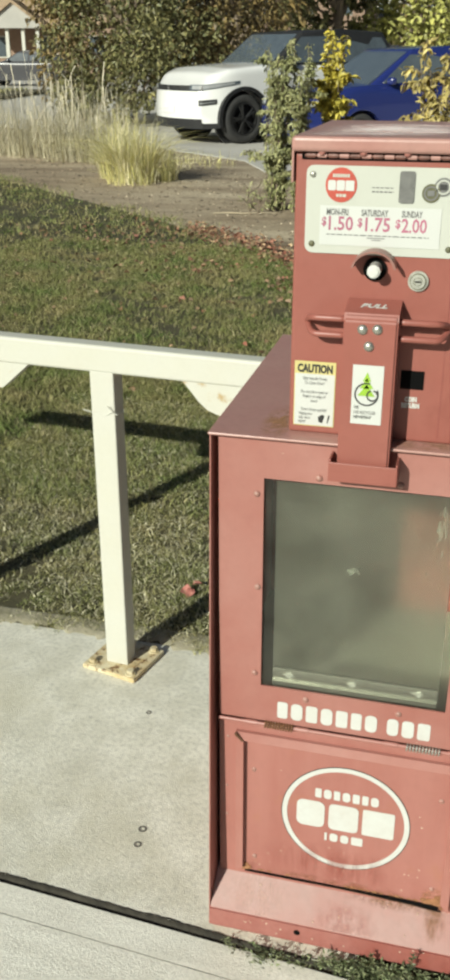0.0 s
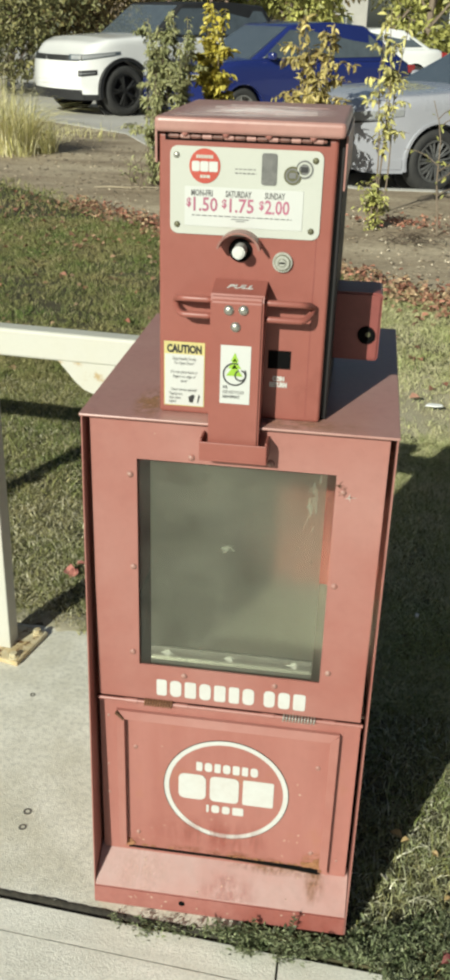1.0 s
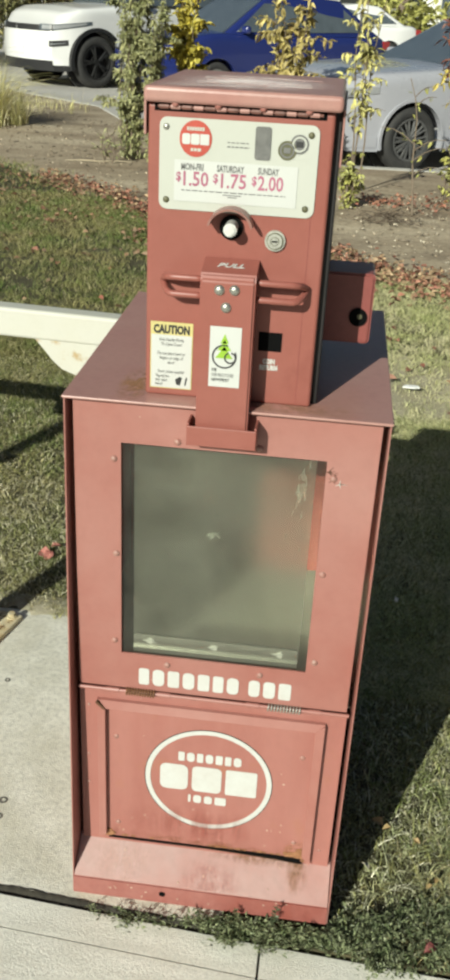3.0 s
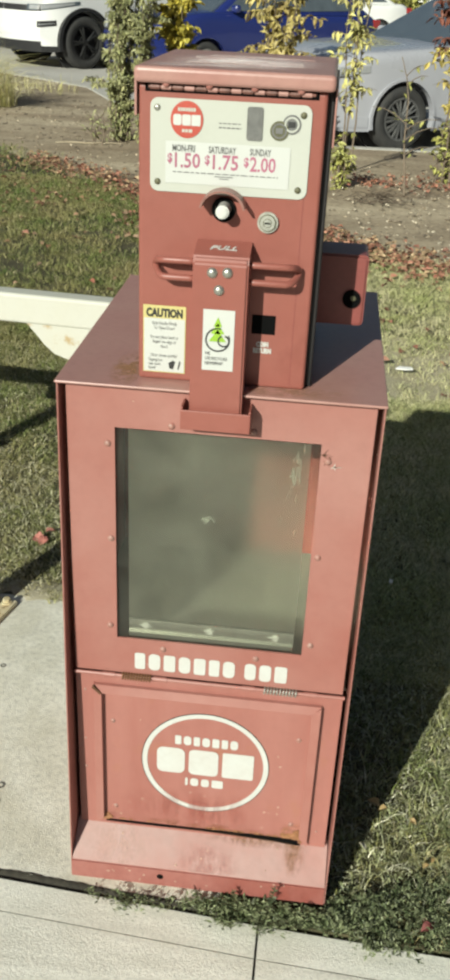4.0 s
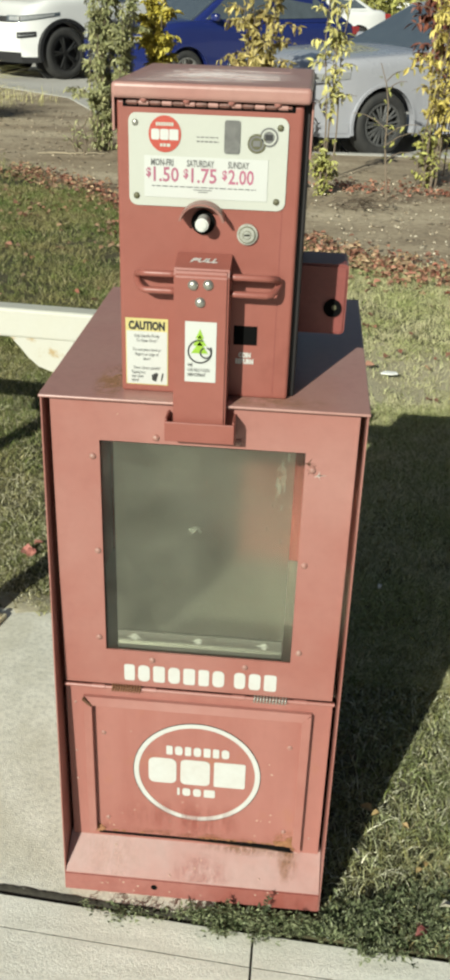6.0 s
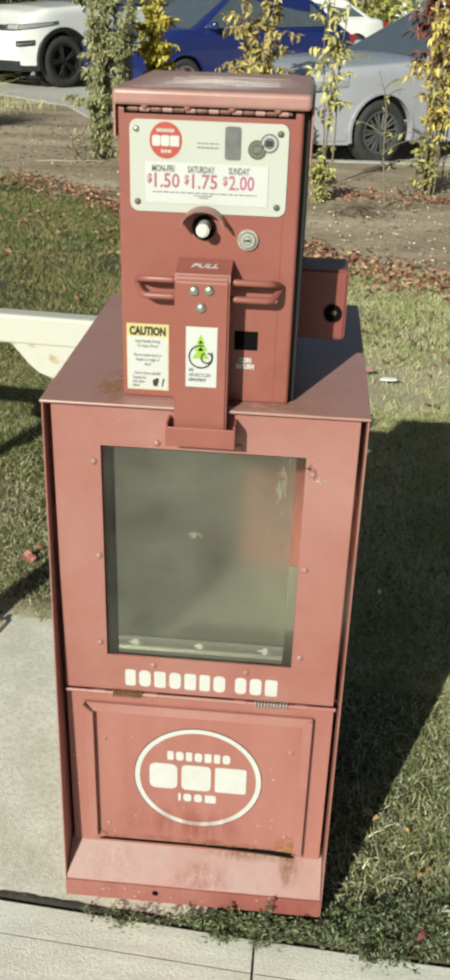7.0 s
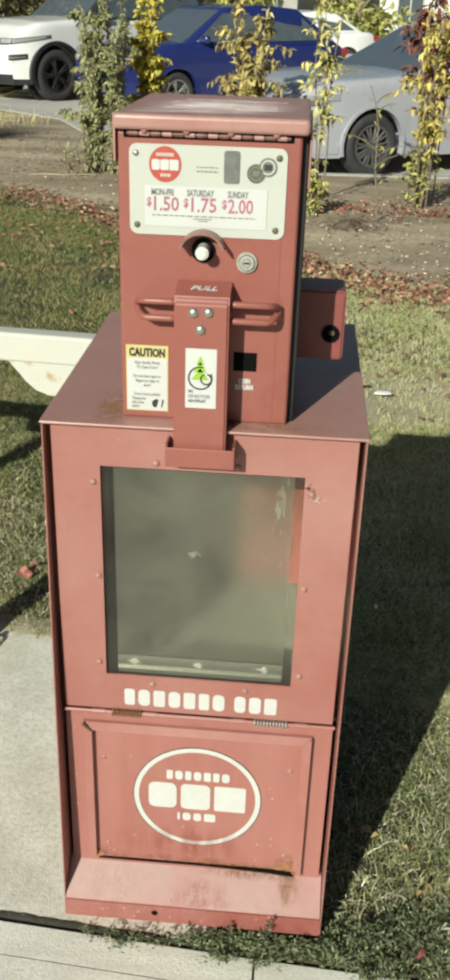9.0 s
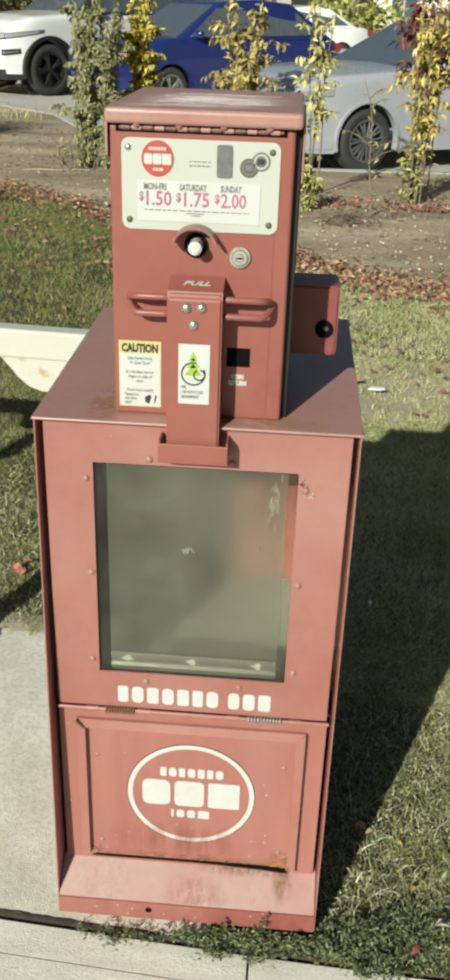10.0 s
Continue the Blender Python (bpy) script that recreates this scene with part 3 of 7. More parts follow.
part("slot", solid(0.052, 0.376, 0.0040, 0.0064, 0.1224, 0.1262), BLACK, lower, "dark rusty slot at the foot of the panel")
for x, z in ((0.065, 0.342), (0.362, 0.342), (0.068, 0.158), (0.362, 0.16)):
    part("rivet", dome(bmesh.new(), (x, 0.006, z), 0.0044, 0.0026), WORN, lower, smooth=True)
for x, z in ((0.020, 0.30), (0.020, 0.24), (0.405, 0.15), (0.022, 0.40)):
    part("rivet", dome(bmesh.new(), (x, 0.006, z), 0.0026, 0.0014), WORN, lower, smooth=True)
b = bmesh.new()
RUSTY = surface("orange_rust", (0.34, 0.165, 0.08), 0.9, second=(0.17, 0.075, 0.035), scale=90, amount=0.9, bump=0.3)
for k in range(26):
    x = 0.055 + 0.012 * k + rng.uniform(-0.004, 0.004)
    if x < 0.22 and rng.random() < 0.7:
        continue
    r = rng.uniform(0.002, 0.005)
    prism(b, [(x + r * 1.8 * rng.uniform(0.7, 1.2) * math.cos(a * math.tau / 7), 0.1295 + r * 0.6 * rng.uniform(0.6, 1.3) * math.sin(a * math.tau / 7)) for a in range(7)], 0.0053, 0.0066)
for k in range(34):
    x, z = (rng.gauss(0.372, 0.010), rng.gauss(0.134, 0.008)) if k < 25 else (rng.gauss(0.050, 0.005), rng.gauss(0.129, 0.004))
    r = rng.uniform(0.002, 0.007)
    prism(b, [(x + r * rng.uniform(0.5, 1.4) * math.cos(a * math.tau / 7), z + r * rng.uniform(0.5, 1.3) * math.sin(a * math.tau / 7)) for a in range(7)], 0.0050 - 0.00002 * k, 0.0066)
slot = bmesh.new()
prism(slot, [(0.078, 0.1264), (0.215, 0.1236), (0.330, 0.1188), (0.370, 0.1152), (0.381, 0.1158), (0.367, 0.1268), (0.300, 0.1278), (0.200, 0.1270)], 0.0036, 0.0063)
part("open_slot", slot, BLACK, lower, "gaping slot where the panel has bent")
slot = bmesh.new()
prism(slot, [(0.160, 0.1248), (0.255, 0.1222), (0.338, 0.1182), (0.370, 0.1150), (0.372, 0.1162), (0.335, 0.1202), (0.255, 0.1236)], 0.0031, 0.0040)
part("slot_rim", slot, OLD_RUST, lower, "rusted rim of the slot")
part("rust_patch", b, RUSTY, lower, "rust stain along the slot", kind="stuff")
for at, reach, colour, amount, grain, pull_ in (((0.368, 0.0, 0.142), (0.030, 9.0, 0.024), (0.24, 0.115, 0.045), 0.9, 60.0, (1.0, 1.0, 1.0)), ((0.052, 0.0, 0.133), (0.016, 9.0, 0.012), (0.24, 0.115, 0.045), 0.8, 60.0, (1.0, 1.0, 1.0)),
                                                ((0.21, 0.0, 0.133), (0.15, 9.0, 0.012), (0.20, 0.085, 0.04), 0.6, 60.0, (0.7, 1.0, 1.0)), ((0.20, 0.0, 0.170), (0.14, 9.0, 0.050), (0.225, 0.062, 0.048), 0.42, 42.0, (1.0, 1.0, 0.14))):
    x0_, x1_, z0_, z1_ = max(0.052, at[0] - reach[0]) if at[0] > 0.1 else 0.038, min(0.388, at[0] + reach[0]), max(0.1292, at[2] - reach[2]), at[2] + reach[2]
    film = part("stain", solid(x0_, x1_, 0.0046 - 0.0001 * (at[0] > 0.2), 0.0048, z0_, z1_), stain("panel_stain", colour, at, reach, amount, grain, pull_), lower, "rust and rain stain on the panel", kind="stuff")
    film.visible_shadow = False
# round emblem: ring, blocks
emb = part("emblem_ring", ring(bmesh.new(), 0.2155, 0.2715, 0.0945, 0.1025, 0.0052, 0.0064, 64), WHITE_INK, lower, "white ring emblem with plain block lettering")
part("emblem_outline", ring(bmesh.new(), 0.2155, 0.2715, 0.1027, 0.1037, 0.0052, 0.0064, 64), INK, emb)
block_row([0.9, (1.1, 0.3), 0.9, (1.1, 0.3), 1.0, 0.9, (1.1, 0.3)], 0.166, 0.267, 0.308, 0.326, 0.0056, 0.34, WHITE_INK, emb)
block_row([(0.95, 0.2), (1.0, 0.16), (1.06, 0.06)], 0.137, 0.294, 0.247, 0.299, 0.0056, 0.14, WHITE_INK, emb)
block_row([0.31, (1, 0.3), (1, 0.3), (1.4, 0.15)], 0.184, 0.246, 0.222, 0.238, 0.0056, 0.34, WHITE_INK, emb)
# foot: a slope above an upright lip, paled by dust and painted-in light
b = bmesh.new()
prism(b, [(0.0085, 0.118), (FOOT_Y - 0.001, 0.0755), (FOOT_Y - 0.001, 0.0745), (0.03, 0.0745), (0.03, 0.118)], 0.0032, W - 0.0032, "x")
PINK = surface("dusty_sunlit_pink_paint", (0.41, 0.285, 0.262), 0.42, second=(0.36, 0.175, 0.15), scale=8, amount=0.5, fine=70, fine_amount=0.2, bump=0.06, spot=(0.30, 0.16, 0.085), spot_scale=14, spot_at=0.66, spot_soft=0.12, stretch=(1.0, 1.0, 0.5))
apron = part("apron", b, PINK, bx, "dusty pink sloping foot plate, paled by painted-in light")
def apron_film(x0, x1, z0, z1):
    """A film just proud of the sloping foot plate."""
    bm = bmesh.new()
    rim = [(x0, z0), (x1, z0), (x1, z1), (x0, z1)]
    lo, hi = ([bm.verts.new((x, FOOT_Y - 0.001 + (z - 0.0755) * 1.188 - d, z)) for x, z in rim] for d in (0.0007, 0.0002))
    bm.faces.new(lo)
    bm.faces.new(hi)
    for i in range(4):
        bm.faces.new((lo[i], lo[(i + 1) % 4], hi[(i + 1) % 4], hi[i]))
    return bm


for at, reach, colour, amount in (((0.372, 0.0, 0.105), (0.022, 9.0, 0.028), (0.20, 0.095, 0.035), 0.75), ((0.230, 0.0, 0.085), (0.065, 9.0, 0.028), (0.30, 0.095, 0.075), 0.42),
                                  ((0.080, 0.0, 0.095), (0.07, 9.0, 0.03), (0.46, 0.32, 0.28), 0.5), ((0.30, 0.0, 0.115), (0.11, 9.0, 0.009), (0.22, 0.11, 0.05), 0.6)):
    film = part("stain", apron_film(max(0.0, at[0] - reach[0]), min(W, at[0] + reach[0]), max(0.0765, at[2] - reach[2]), min(0.117, at[2] + reach[2])), stain("foot_plate_stain", colour, at, reach, amount, 45.0, (1.6, 1.0, 0.5)), apron, "stain washed down the foot plate", kind="stuff")
    film.visible_shadow = False
LIP_RED = surface("scuffed_red_lip_paint", (0.255, 0.074, 0.058), 0.5, second=(0.33, 0.135, 0.115), scale=14, amount=0.8, fine=90, fine_amount=0.25, bump=0.08, stretch=(1.0, 1.0, 0.5))
b = bmesh.new()
prism(b, [(FOOT_Y - 0.002, 0.074), (FOOT_Y - 0.002, FOOT_Z), (-0.013, 0.0), (0.03, 0.0), (0.03, 0.074)], 0.0012, W - 0.0025, "x")
bmesh.ops.bevel(b, geom=[e for e in b.edges if all(abs(v.co.y - FOOT_Y + 0.002) < 1e-5 and v.co.z > 0.07 for v in e.verts)], offset=0.002, segments=2, affect="EDGES")
part("foot_lip", b, LIP_RED, apron)
part("drain_hole", rod(bmesh.new(), (0.1525, FOOT_Y - 0.0026, 0.057), (0.1525, FOOT_Y + 0.002, 0.057), 0.0055, 14), BLACK, apron)

# coin head
HX0, HX1, HY0, HY1, HZ1 = 0.104, 0.3225, 0.018, 0.300, 1.286
# Near-black colour gives the dark band beside the head front.
HOUSING = surface("near_black_housing", (0.010, 0.009, 0.009), 0.6, second=(0.018, 0.014, 0.014), scale=20, bump=0.05)
head = part("coin_head", solid(HX0, HX1, HY0, HY0 + 0.10, TOP, HZ1, 0.004, 3), RED_HEAD, bx)
part("head_housing", solid(HX0 - 0.002, HX1 + 0.0085, HY0 + 0.014, HY1 - 0.004, TOP, HZ1 + 0.002, 0.002), HOUSING, head, "near-black coin housing")
b = solid(HX0 - 0.004, HX1 + 0.008, HY0 - 0.011, HY1 + 0.004, HZ1 + 0.001, HZ1 + 0.019, 0.005, 3)
box(b, HX0 - 0.004, HX0 - 0.0015, HY0 - 0.004, HY1, HZ1 - 0.035, HZ1 + 0.004)
box(b, HX1 + 0.0085, HX1 + 0.011, HY0 + 0.004, HY1, HZ1 - 0.060, HZ1 + 0.004, 0.001)
lid = part("lid", b, RED_TOP, head, "weathered purplish-red hinged lid")
SCUFF = surface("scraped_paint", (0.50, 0.44, 0.41), 0.5, second=(0.42, 0.2, 0.17), scale=60, amount=0.9, bump=0.0)
b = bmesh.new()
for x0, x1, y, w in ((0.150, 0.290, 0.10, 0.012), (0.158, 0.288, 0.135, 0.018), (0.176, 0.240, 0.155, 0.012), (0.150, 0.215, 0.175, 0.014), (0.165, 0.300, 0.215, 0.016)):
    n = 9
    up = [(x0 + (x1 - x0) * k / n, y + w * rng.uniform(0.3, 0.9)) for k in range(n + 1)]
    dn = [(x0 + (x1 - x0) * k / n, y - w * rng.uniform(0.1, 0.5)) for k in range(n, -1, -1)]
    prism(b, up + dn, HZ1 + 0.0185, HZ1 + 0.0194, "z")
part("scrape_mark", b, SCUFF, lid, "pale scrape marks", kind="stuff")
# Film paints the lid's broad pale scuffs and its highlights together.
for at, reach, amount in (((0.215, 0.13, HZ1), (0.115, 0.12, 9.0), 0.75), ((0.17, 0.05, HZ1), (0.08, 0.06, 9.0), 0.35)):
    film = part("chalky_film", solid(at[0] - reach[0] + 0.012, at[0] + reach[0] - 0.012, max(0.014, at[1] - reach[1]), at[1] + reach[1], HZ1 + 0.0195, HZ1 + 0.0198), stain("highlight_scuff_paint", (0.55, 0.52, 0.52), at, reach, amount, 40.0, (0.35, 1.6, 1.0)), lid, "pale scuffs and painted highlights on the lid", kind="stuff")
    film.visible_shadow = False
HINGE_BROWN = surface("grimy_hinge_steel", (0.20, 0.085, 0.065), 0.5, second=(0.10, 0.045, 0.035), scale=120, amount=0.9, bump=0.2)
# Black strip paints the shade in the recess behind the hinge.
part("hinge_recess", solid(HX0 + 0.008, HX1 - 0.010, HY0 - 0.0007, HY0 + 0.002, HZ1 - 0.0085, HZ1 + 0.0005), BLACK, head, "black strip standing in for the hinge's shaded recess")
piano = part("piano_hinge", rod(bmesh.new(), (HX0 + 0.012, HY0 - 0.0015, HZ1 - 0.0035), (HX1 - 0.014, HY0 - 0.0015, HZ1 - 0.0035), 0.0018, 10), HINGE_BROWN, head)
n = 14
for k in range(n):
    x0 = HX0 + 0.014 + (HX1 - HX0 - 0.030) * k / n
    part("hinge_knuckle", rod(bmesh.new(), (x0, HY0 - 0.0015, HZ1 - 0.0035), (x0 + (HX1 - HX0 - 0.030) / n * 0.80, HY0 - 0.0015, HZ1 - 0.0035), 0.0029, 8), RED_TOP if k % 2 else HINGE_BROWN, piano)
for x in (0.137, 0.187, 0.239, 0.292):
    part("hinge_bolt", dome(bmesh.new(), (x, HY0 - 0.0050, HZ1 + 0.001), 0.0045, 0.003), RED, piano, smooth=True)

# price plate
FY = HY0 - 0.0018
b = bmesh.new()
prism(b, rounded(0.1185, 0.3060, 1.1665, 1.2715, 0.009), FY, HY0 + 0.001)
bmesh.ops.bevel(b, geom=[e for e in b.edges if abs(e.verts[0].co.y - FY) < 1e-5 and abs(e.verts[1].co.y - FY) < 1e-5], offset=0.0006, segments=1, affect="EDGES")
plate = part("price_plate", b, CREAM, head, "cream enamel price plate")
for i, (x, z) in enumerate(((0.1265, 1.2605), (0.2965, 1.2605), (0.1275, 1.1775), (0.2955, 1.1770))):
    part("screw", dome(bmesh.new(), (x, FY, z), 0.0040, 0.0022), BRASS if i else ZINC, plate, smooth=True)
card = part("price_card", solid(0.137, 0.284, FY - 0.0008, FY + 0.0005, 1.177, 1.2245), PAPER, plate, "white price card")
CY = FY - 0.0009
for text, amount, x, w, ax, dx in (("MON-FRI", "1.50", 0.1585, 0.0268, 0.1615, 0.1422), ("SATURDAY", "1.75", 0.2040, 0.0325, 0.2070, 0.1868), ("SUNDAY", "2.00", 0.2490, 0.0250, 0.2525, 0.2330)):
    lettering(text, x, CY, 1.2137, 0.0106, GREY_INK, card, span=w, bold=0.0003)
    lettering(amount, ax, CY, 1.1958, 0.0232, PINK_INK, card, span=0.0303, bold=0.0004, label="magenta price figures")
    lettering("$", dx, CY, 1.2010, 0.0140, PINK_INK, card, span=0.0060, bold=0.0004, label="magenta price figures")
b = bmesh.new()
x = 0.146
while x < 0.270:
    w = rng.uniform(0.003, 0.009)
    box(b, x, min(x + w, 0.271), CY - 0.0002, CY + 0.0005, 1.1895, 1.1907)
    x += w + 0.0016
box(b, 0.196, 0.218, CY - 0.0002, CY + 0.0005, 1.1866, 1.1876)
box(b, 0.202, 0.213, CY - 0.0002, CY + 0.0005, 1.1842, 1.1852)
part("small_print", b, GREY_INK, card, "tiny grey print lines")
spot = bmesh.new()
prism(spot, circle(0.1615, 1.2490, 0.0192, 0.0205), FY - 0.0007, FY + 0.0005)
spot = part("red_spot", spot, SPOT_RED, plate, "round red emblem with white blocks")
block_row([(0.95, 0.2), (1.0, 0.16), (1.05, 0.06)], 0.1455, 0.1775, 1.2425, 1.2545, FY - 0.0007, 0.07, PAPER, spot)
block_row([1, 1, 1, 1, 1, 1, 1], 0.1510, 0.1715, 1.2580, 1.2620, FY - 0.0007, 0.3, CREAM, spot)
block_row([1, 1, 1.4], 0.1560, 0.1680, 1.2350, 1.2385, FY - 0.0007, 0.3, CREAM, spot)
b = bmesh.new()
for z, x1 in ((1.2465, 0.2245), (1.2415, 0.2250)):
    x = 0.199
    while x < x1:
        w = rng.uniform(0.003, 0.006)
        box(b, x, min(x + w, x1), FY - 0.0003, FY + 0.0005, z, z + (0.0016 if z < 1.244 else 0.0012))
        x += w + 0.0012
part("small_print", b, GREY_INK, plate, "tiny grey print lines")
DISPLAY = surface("grey_display_panel", (0.11, 0.11, 0.105), 0.6, second=(0.17, 0.17, 0.16), scale=80, amount=0.8, bump=0.2)
b = bmesh.new()
prism(b, rounded(0.2315, 0.2500, 1.2300, 1.2670, 0.003), FY - 0.0012, FY + 0.0005)
part("display_strip", b, DISPLAY, plate, "grey metal display strip")
for x, z, r, m in ((0.2695, 1.2425, 0.0108, BRASS), (0.2835, 1.2500, 0.0108, ZINC)):
    b = bmesh.new()
    prism(b, circle(x, z, r), FY - (0.0012 if m is BRASS else 0.0008), FY + 0.0005)
    coin = part("coin_picture", b, BRASS if m is BRASS else GREY_INK, plate, "printed round coin picture")
    part("coin_rim", ring(bmesh.new(), x, z, r * 0.62, r * 0.80, FY - 0.0016, FY - 0.0006, 30), CREAM if m is ZINC else GREY_INK, coin)
    part("coin_mark", solid(x - r * 0.4, x + r * 0.4, FY - 0.0016, FY - 0.0008, z - r * 0.3, z + r * 0.3, 0.0005), INK if m is ZINC else GREY_INK, coin)
part("small_print", solid(0.273, 0.292, FY - 0.0003, FY + 0.0005, 1.2330, 1.2340), CREAM, plate)

# coin knob under its hood
hood = bmesh.new()
KX, KZ = 0.2085, 1.1505
prof = [(0.0280 * math.cos(a), 0.0250 * math.sin(a)) for a in [radians(d) for d in range(10, 171, 10)]]
lo_o = [[hood.verts.new((KX + px * s, y, KZ + pz * s)) for px, pz in prof] for y, s in ((HY0 + 0.001, 1.0), (HY0 - 0.026, 1.0), (HY0 - 0.026, 0.90), (HY0 + 0.001, 0.90))]
for i in range(4):
    a, c = lo_o[i], lo_o[(i + 1) % 4]
    for k in range(len(prof) - 1):
        hood.faces.new((a[k], a[k + 1], c[k + 1], c[k]))
hood.faces.new([r[0] for r in lo_o])
hood.faces.new([r[-1] for r in lo_o])
part("knob_hood", hood, surface("brownish_hood_paint", (0.24, 0.115, 0.095), 0.4, second=(0.30, 0.17, 0.14), scale=40, bump=0.05), head, smooth=False)
# Black disc round the knob stands in for shade under the hood.
b = rod(bmesh.new(), (KX, HY0 + 0.002, KZ - 0.001), (KX, HY0 - 0.004, KZ - 0.001), 0.0145, 24)
part("knob_collar", b, BLACK, head, "black disc standing in for the shade under the hood")
BRIGHT_LOCK = surface("worn_nickel", (0.52, 0.52, 0.46), 0.35, 0.35, second=(0.36, 0.36, 0.31), scale=120, amount=0.8, bump=0.05)
# White base colour stands in for the sun's glint on the knob.
KNOB = surface("glint_white_knob", (0.66, 0.66, 0.62), 0.25, 0.0, scale=50, bump=0.0)
b = rod(bmesh.new(), (KX + 0.001, HY0 - 0.002, KZ + 0.001), (KX + 0.001, HY0 - 0.030, KZ + 0.001), 0.0080, 22)
bmesh.ops.bevel(b, geom=[e for e in b.edges if all(abs(v.co.y - (HY0 - 0.030)) < 1e-4 for v in e.verts)], offset=0.002, segments=2, affect="EDGES")
part("coin_knob", b, KNOB, head, "round coin knob with its sun glint in the colour")
b = rod(bmesh.new(), (0.2625, HY0 + 0.002, 1.1375), (0.2625, HY0 - 0.004, 1.1375), 0.0126, 26)
lock = part("lock_collar", b, BRIGHT_LOCK, head, "round keyed cylinder lock")
part("lock_face", rod(bmesh.new(), (0.2625, HY0 - 0.003, 1.1375), (0.2625, HY0 - 0.0062, 1.1375), 0.0100, 22), BRASS, lock)
part("lock_ring", ring(bmesh.new(), 0.2625, 1.1375, 0.0054, 0.0091, HY0 - 0.0068, HY0 - 0.0050, 26), BRIGHT_LOCK, lock)
part("lock_core", rod(bmesh.new(), (0.2625, HY0 - 0.003, 1.1375), (0.2625, HY0 - 0.0075, 1.1375), 0.0046, 18), BRIGHT_LOCK, lock)
part("key_slot", solid(0.2590, 0.2660, HY0 - 0.0082, HY0 - 0.006, 1.1366, 1.1384), BLACK, lock)

# pull handle: a channel with a catch cup, on a bent rod loop
b = bmesh.new()
prism(b, [(-0.026, 0.890), (-0.026, 1.094), (-0.022, 1.1015), (0.017, 1.112), (0.017, 1.04), (0.0, 0.890)], 0.178, 0.2455, "x")
bmesh.ops.bevel(b, geom=[e for e in b.edges if e.verts[0].co.y < -0.02 and e.verts[1].co.y < -0.02], offset=0.0025, segments=2, affect="EDGES")
pull = part("pull_channel", b, RED_HEAD, bx, "red folded steel pull handle")
lettering("PULL", 0.212, 0, 0, 0.0125, WHITE_INK, pull, lean=0.3, wide=1.2, bold=0.00035, name="pull_word")
ob = pull.children[-1]
ob.data.transform(pose(0.212, -0.0055, 1.1065, 15) @ pose(0, 0, 0, -90) @ Matrix.Translation((-0.212, 0, 0)))
for x, z in ((0.202, 1.083), (0.2205, 1.084), (0.211, 1.062)):
    part("bolt_head", dome(bmesh.new(), (x, -0.026, z), 0.0068, 0.0045), ZINC, pull, "bright zinc bolt head", smooth=True)
b = bmesh.new()
CU0, CU1, CUY = 0.168, 0.2585, -0.034
box(b, CU0, CU1, CUY, CUY + 0.003, 0.878, 0.905, 0.001)
box(b, CU0, CU0 + 0.003, CUY + 0.003, 0.0, 0.878, 0.908, 0.0008)
box(b, CU1 - 0.003, CU1, CUY + 0.003, 0.0, 0.878, 0.908, 0.0008)
box(b, CU0 + 0.003, CU1 - 0.003, CUY + 0.003, 0.0, 0.878, 0.881)
part("catch_cup", b, RED_HEAD, pull)
b = bmesh.new()


def loop(side):
    """One side of the bent rod: two bars and an end that curves back to the head."""
    x_in, x_out = (0.172, 0.142) if side < 0 else (0.252, 0.290)
    ways = [radians(90 - 15 * k) for k in range(13)]
    end = [(x_out + side * 0.015 * math.cos(a), -0.010 + 0.022 * math.cos(a) ** 2, 1.0805 + 0.0105 * math.sin(a)) for a in ways]
    return [(x_in, -0.010, 1.091)] + end + [(x_in, -0.010, 1.070)]


for side in (-1, 1):
    pts = loop(side)
    x_in = pts[0][0] + (0.008 if side < 0 else -0.008)
    part("handle_bar", sweep(bmesh.new(), [(x_in, -0.010, 1.091)] + pts + [(x_in, -0.010, 1.070)], 0.0043, 10), RED_HEAD, pull, smooth=True)
# recycled-paper sticker on the channel
SY = -0.0263
st = part("sticker", solid(0.193, 0.232, SY - 0.0003, SY + 0.0006, 0.9595, 1.038), PAPER, pull, "white sticker with a green tree and a dark swirl")
b = bmesh.new()
for z0, z1, w in ((1.0170, 1.0290, 0.0052), (1.0075, 1.0215, 0.0085), (0.9975, 1.0130, 0.0108)):
    prism(b, [(0.2115 - w, z0), (0.2115 + w, z0), (0.2115, z1)], SY - 0.0008, SY)
part("tree_mark", b, GREEN_INK, st)
part("swirl", ring(bmesh.new(), 0.2118, 0.9998, 0.0137, 0.0155, SY - 0.0011, SY - 0.0002, 30, radians(75), radians(385)), INK, st)
part("swirl", ring(bmesh.new(), 0.2192, 0.9985, 0.0058, 0.0076, SY - 0.0013, SY - 0.0004, 24, radians(-250), radians(80)), INK, st)
for i, (text, z, mt) in enumerate((("WE", 0.9800, INK), ("USE RECYCLED", 0.9735, GREY_INK), ("NEWSPRINT", 0.9670, INK))):
    lettering(text, 0.1965, SY - 0.0006, z, 0.0058, mt, st, align="LEFT", wide=0.72)
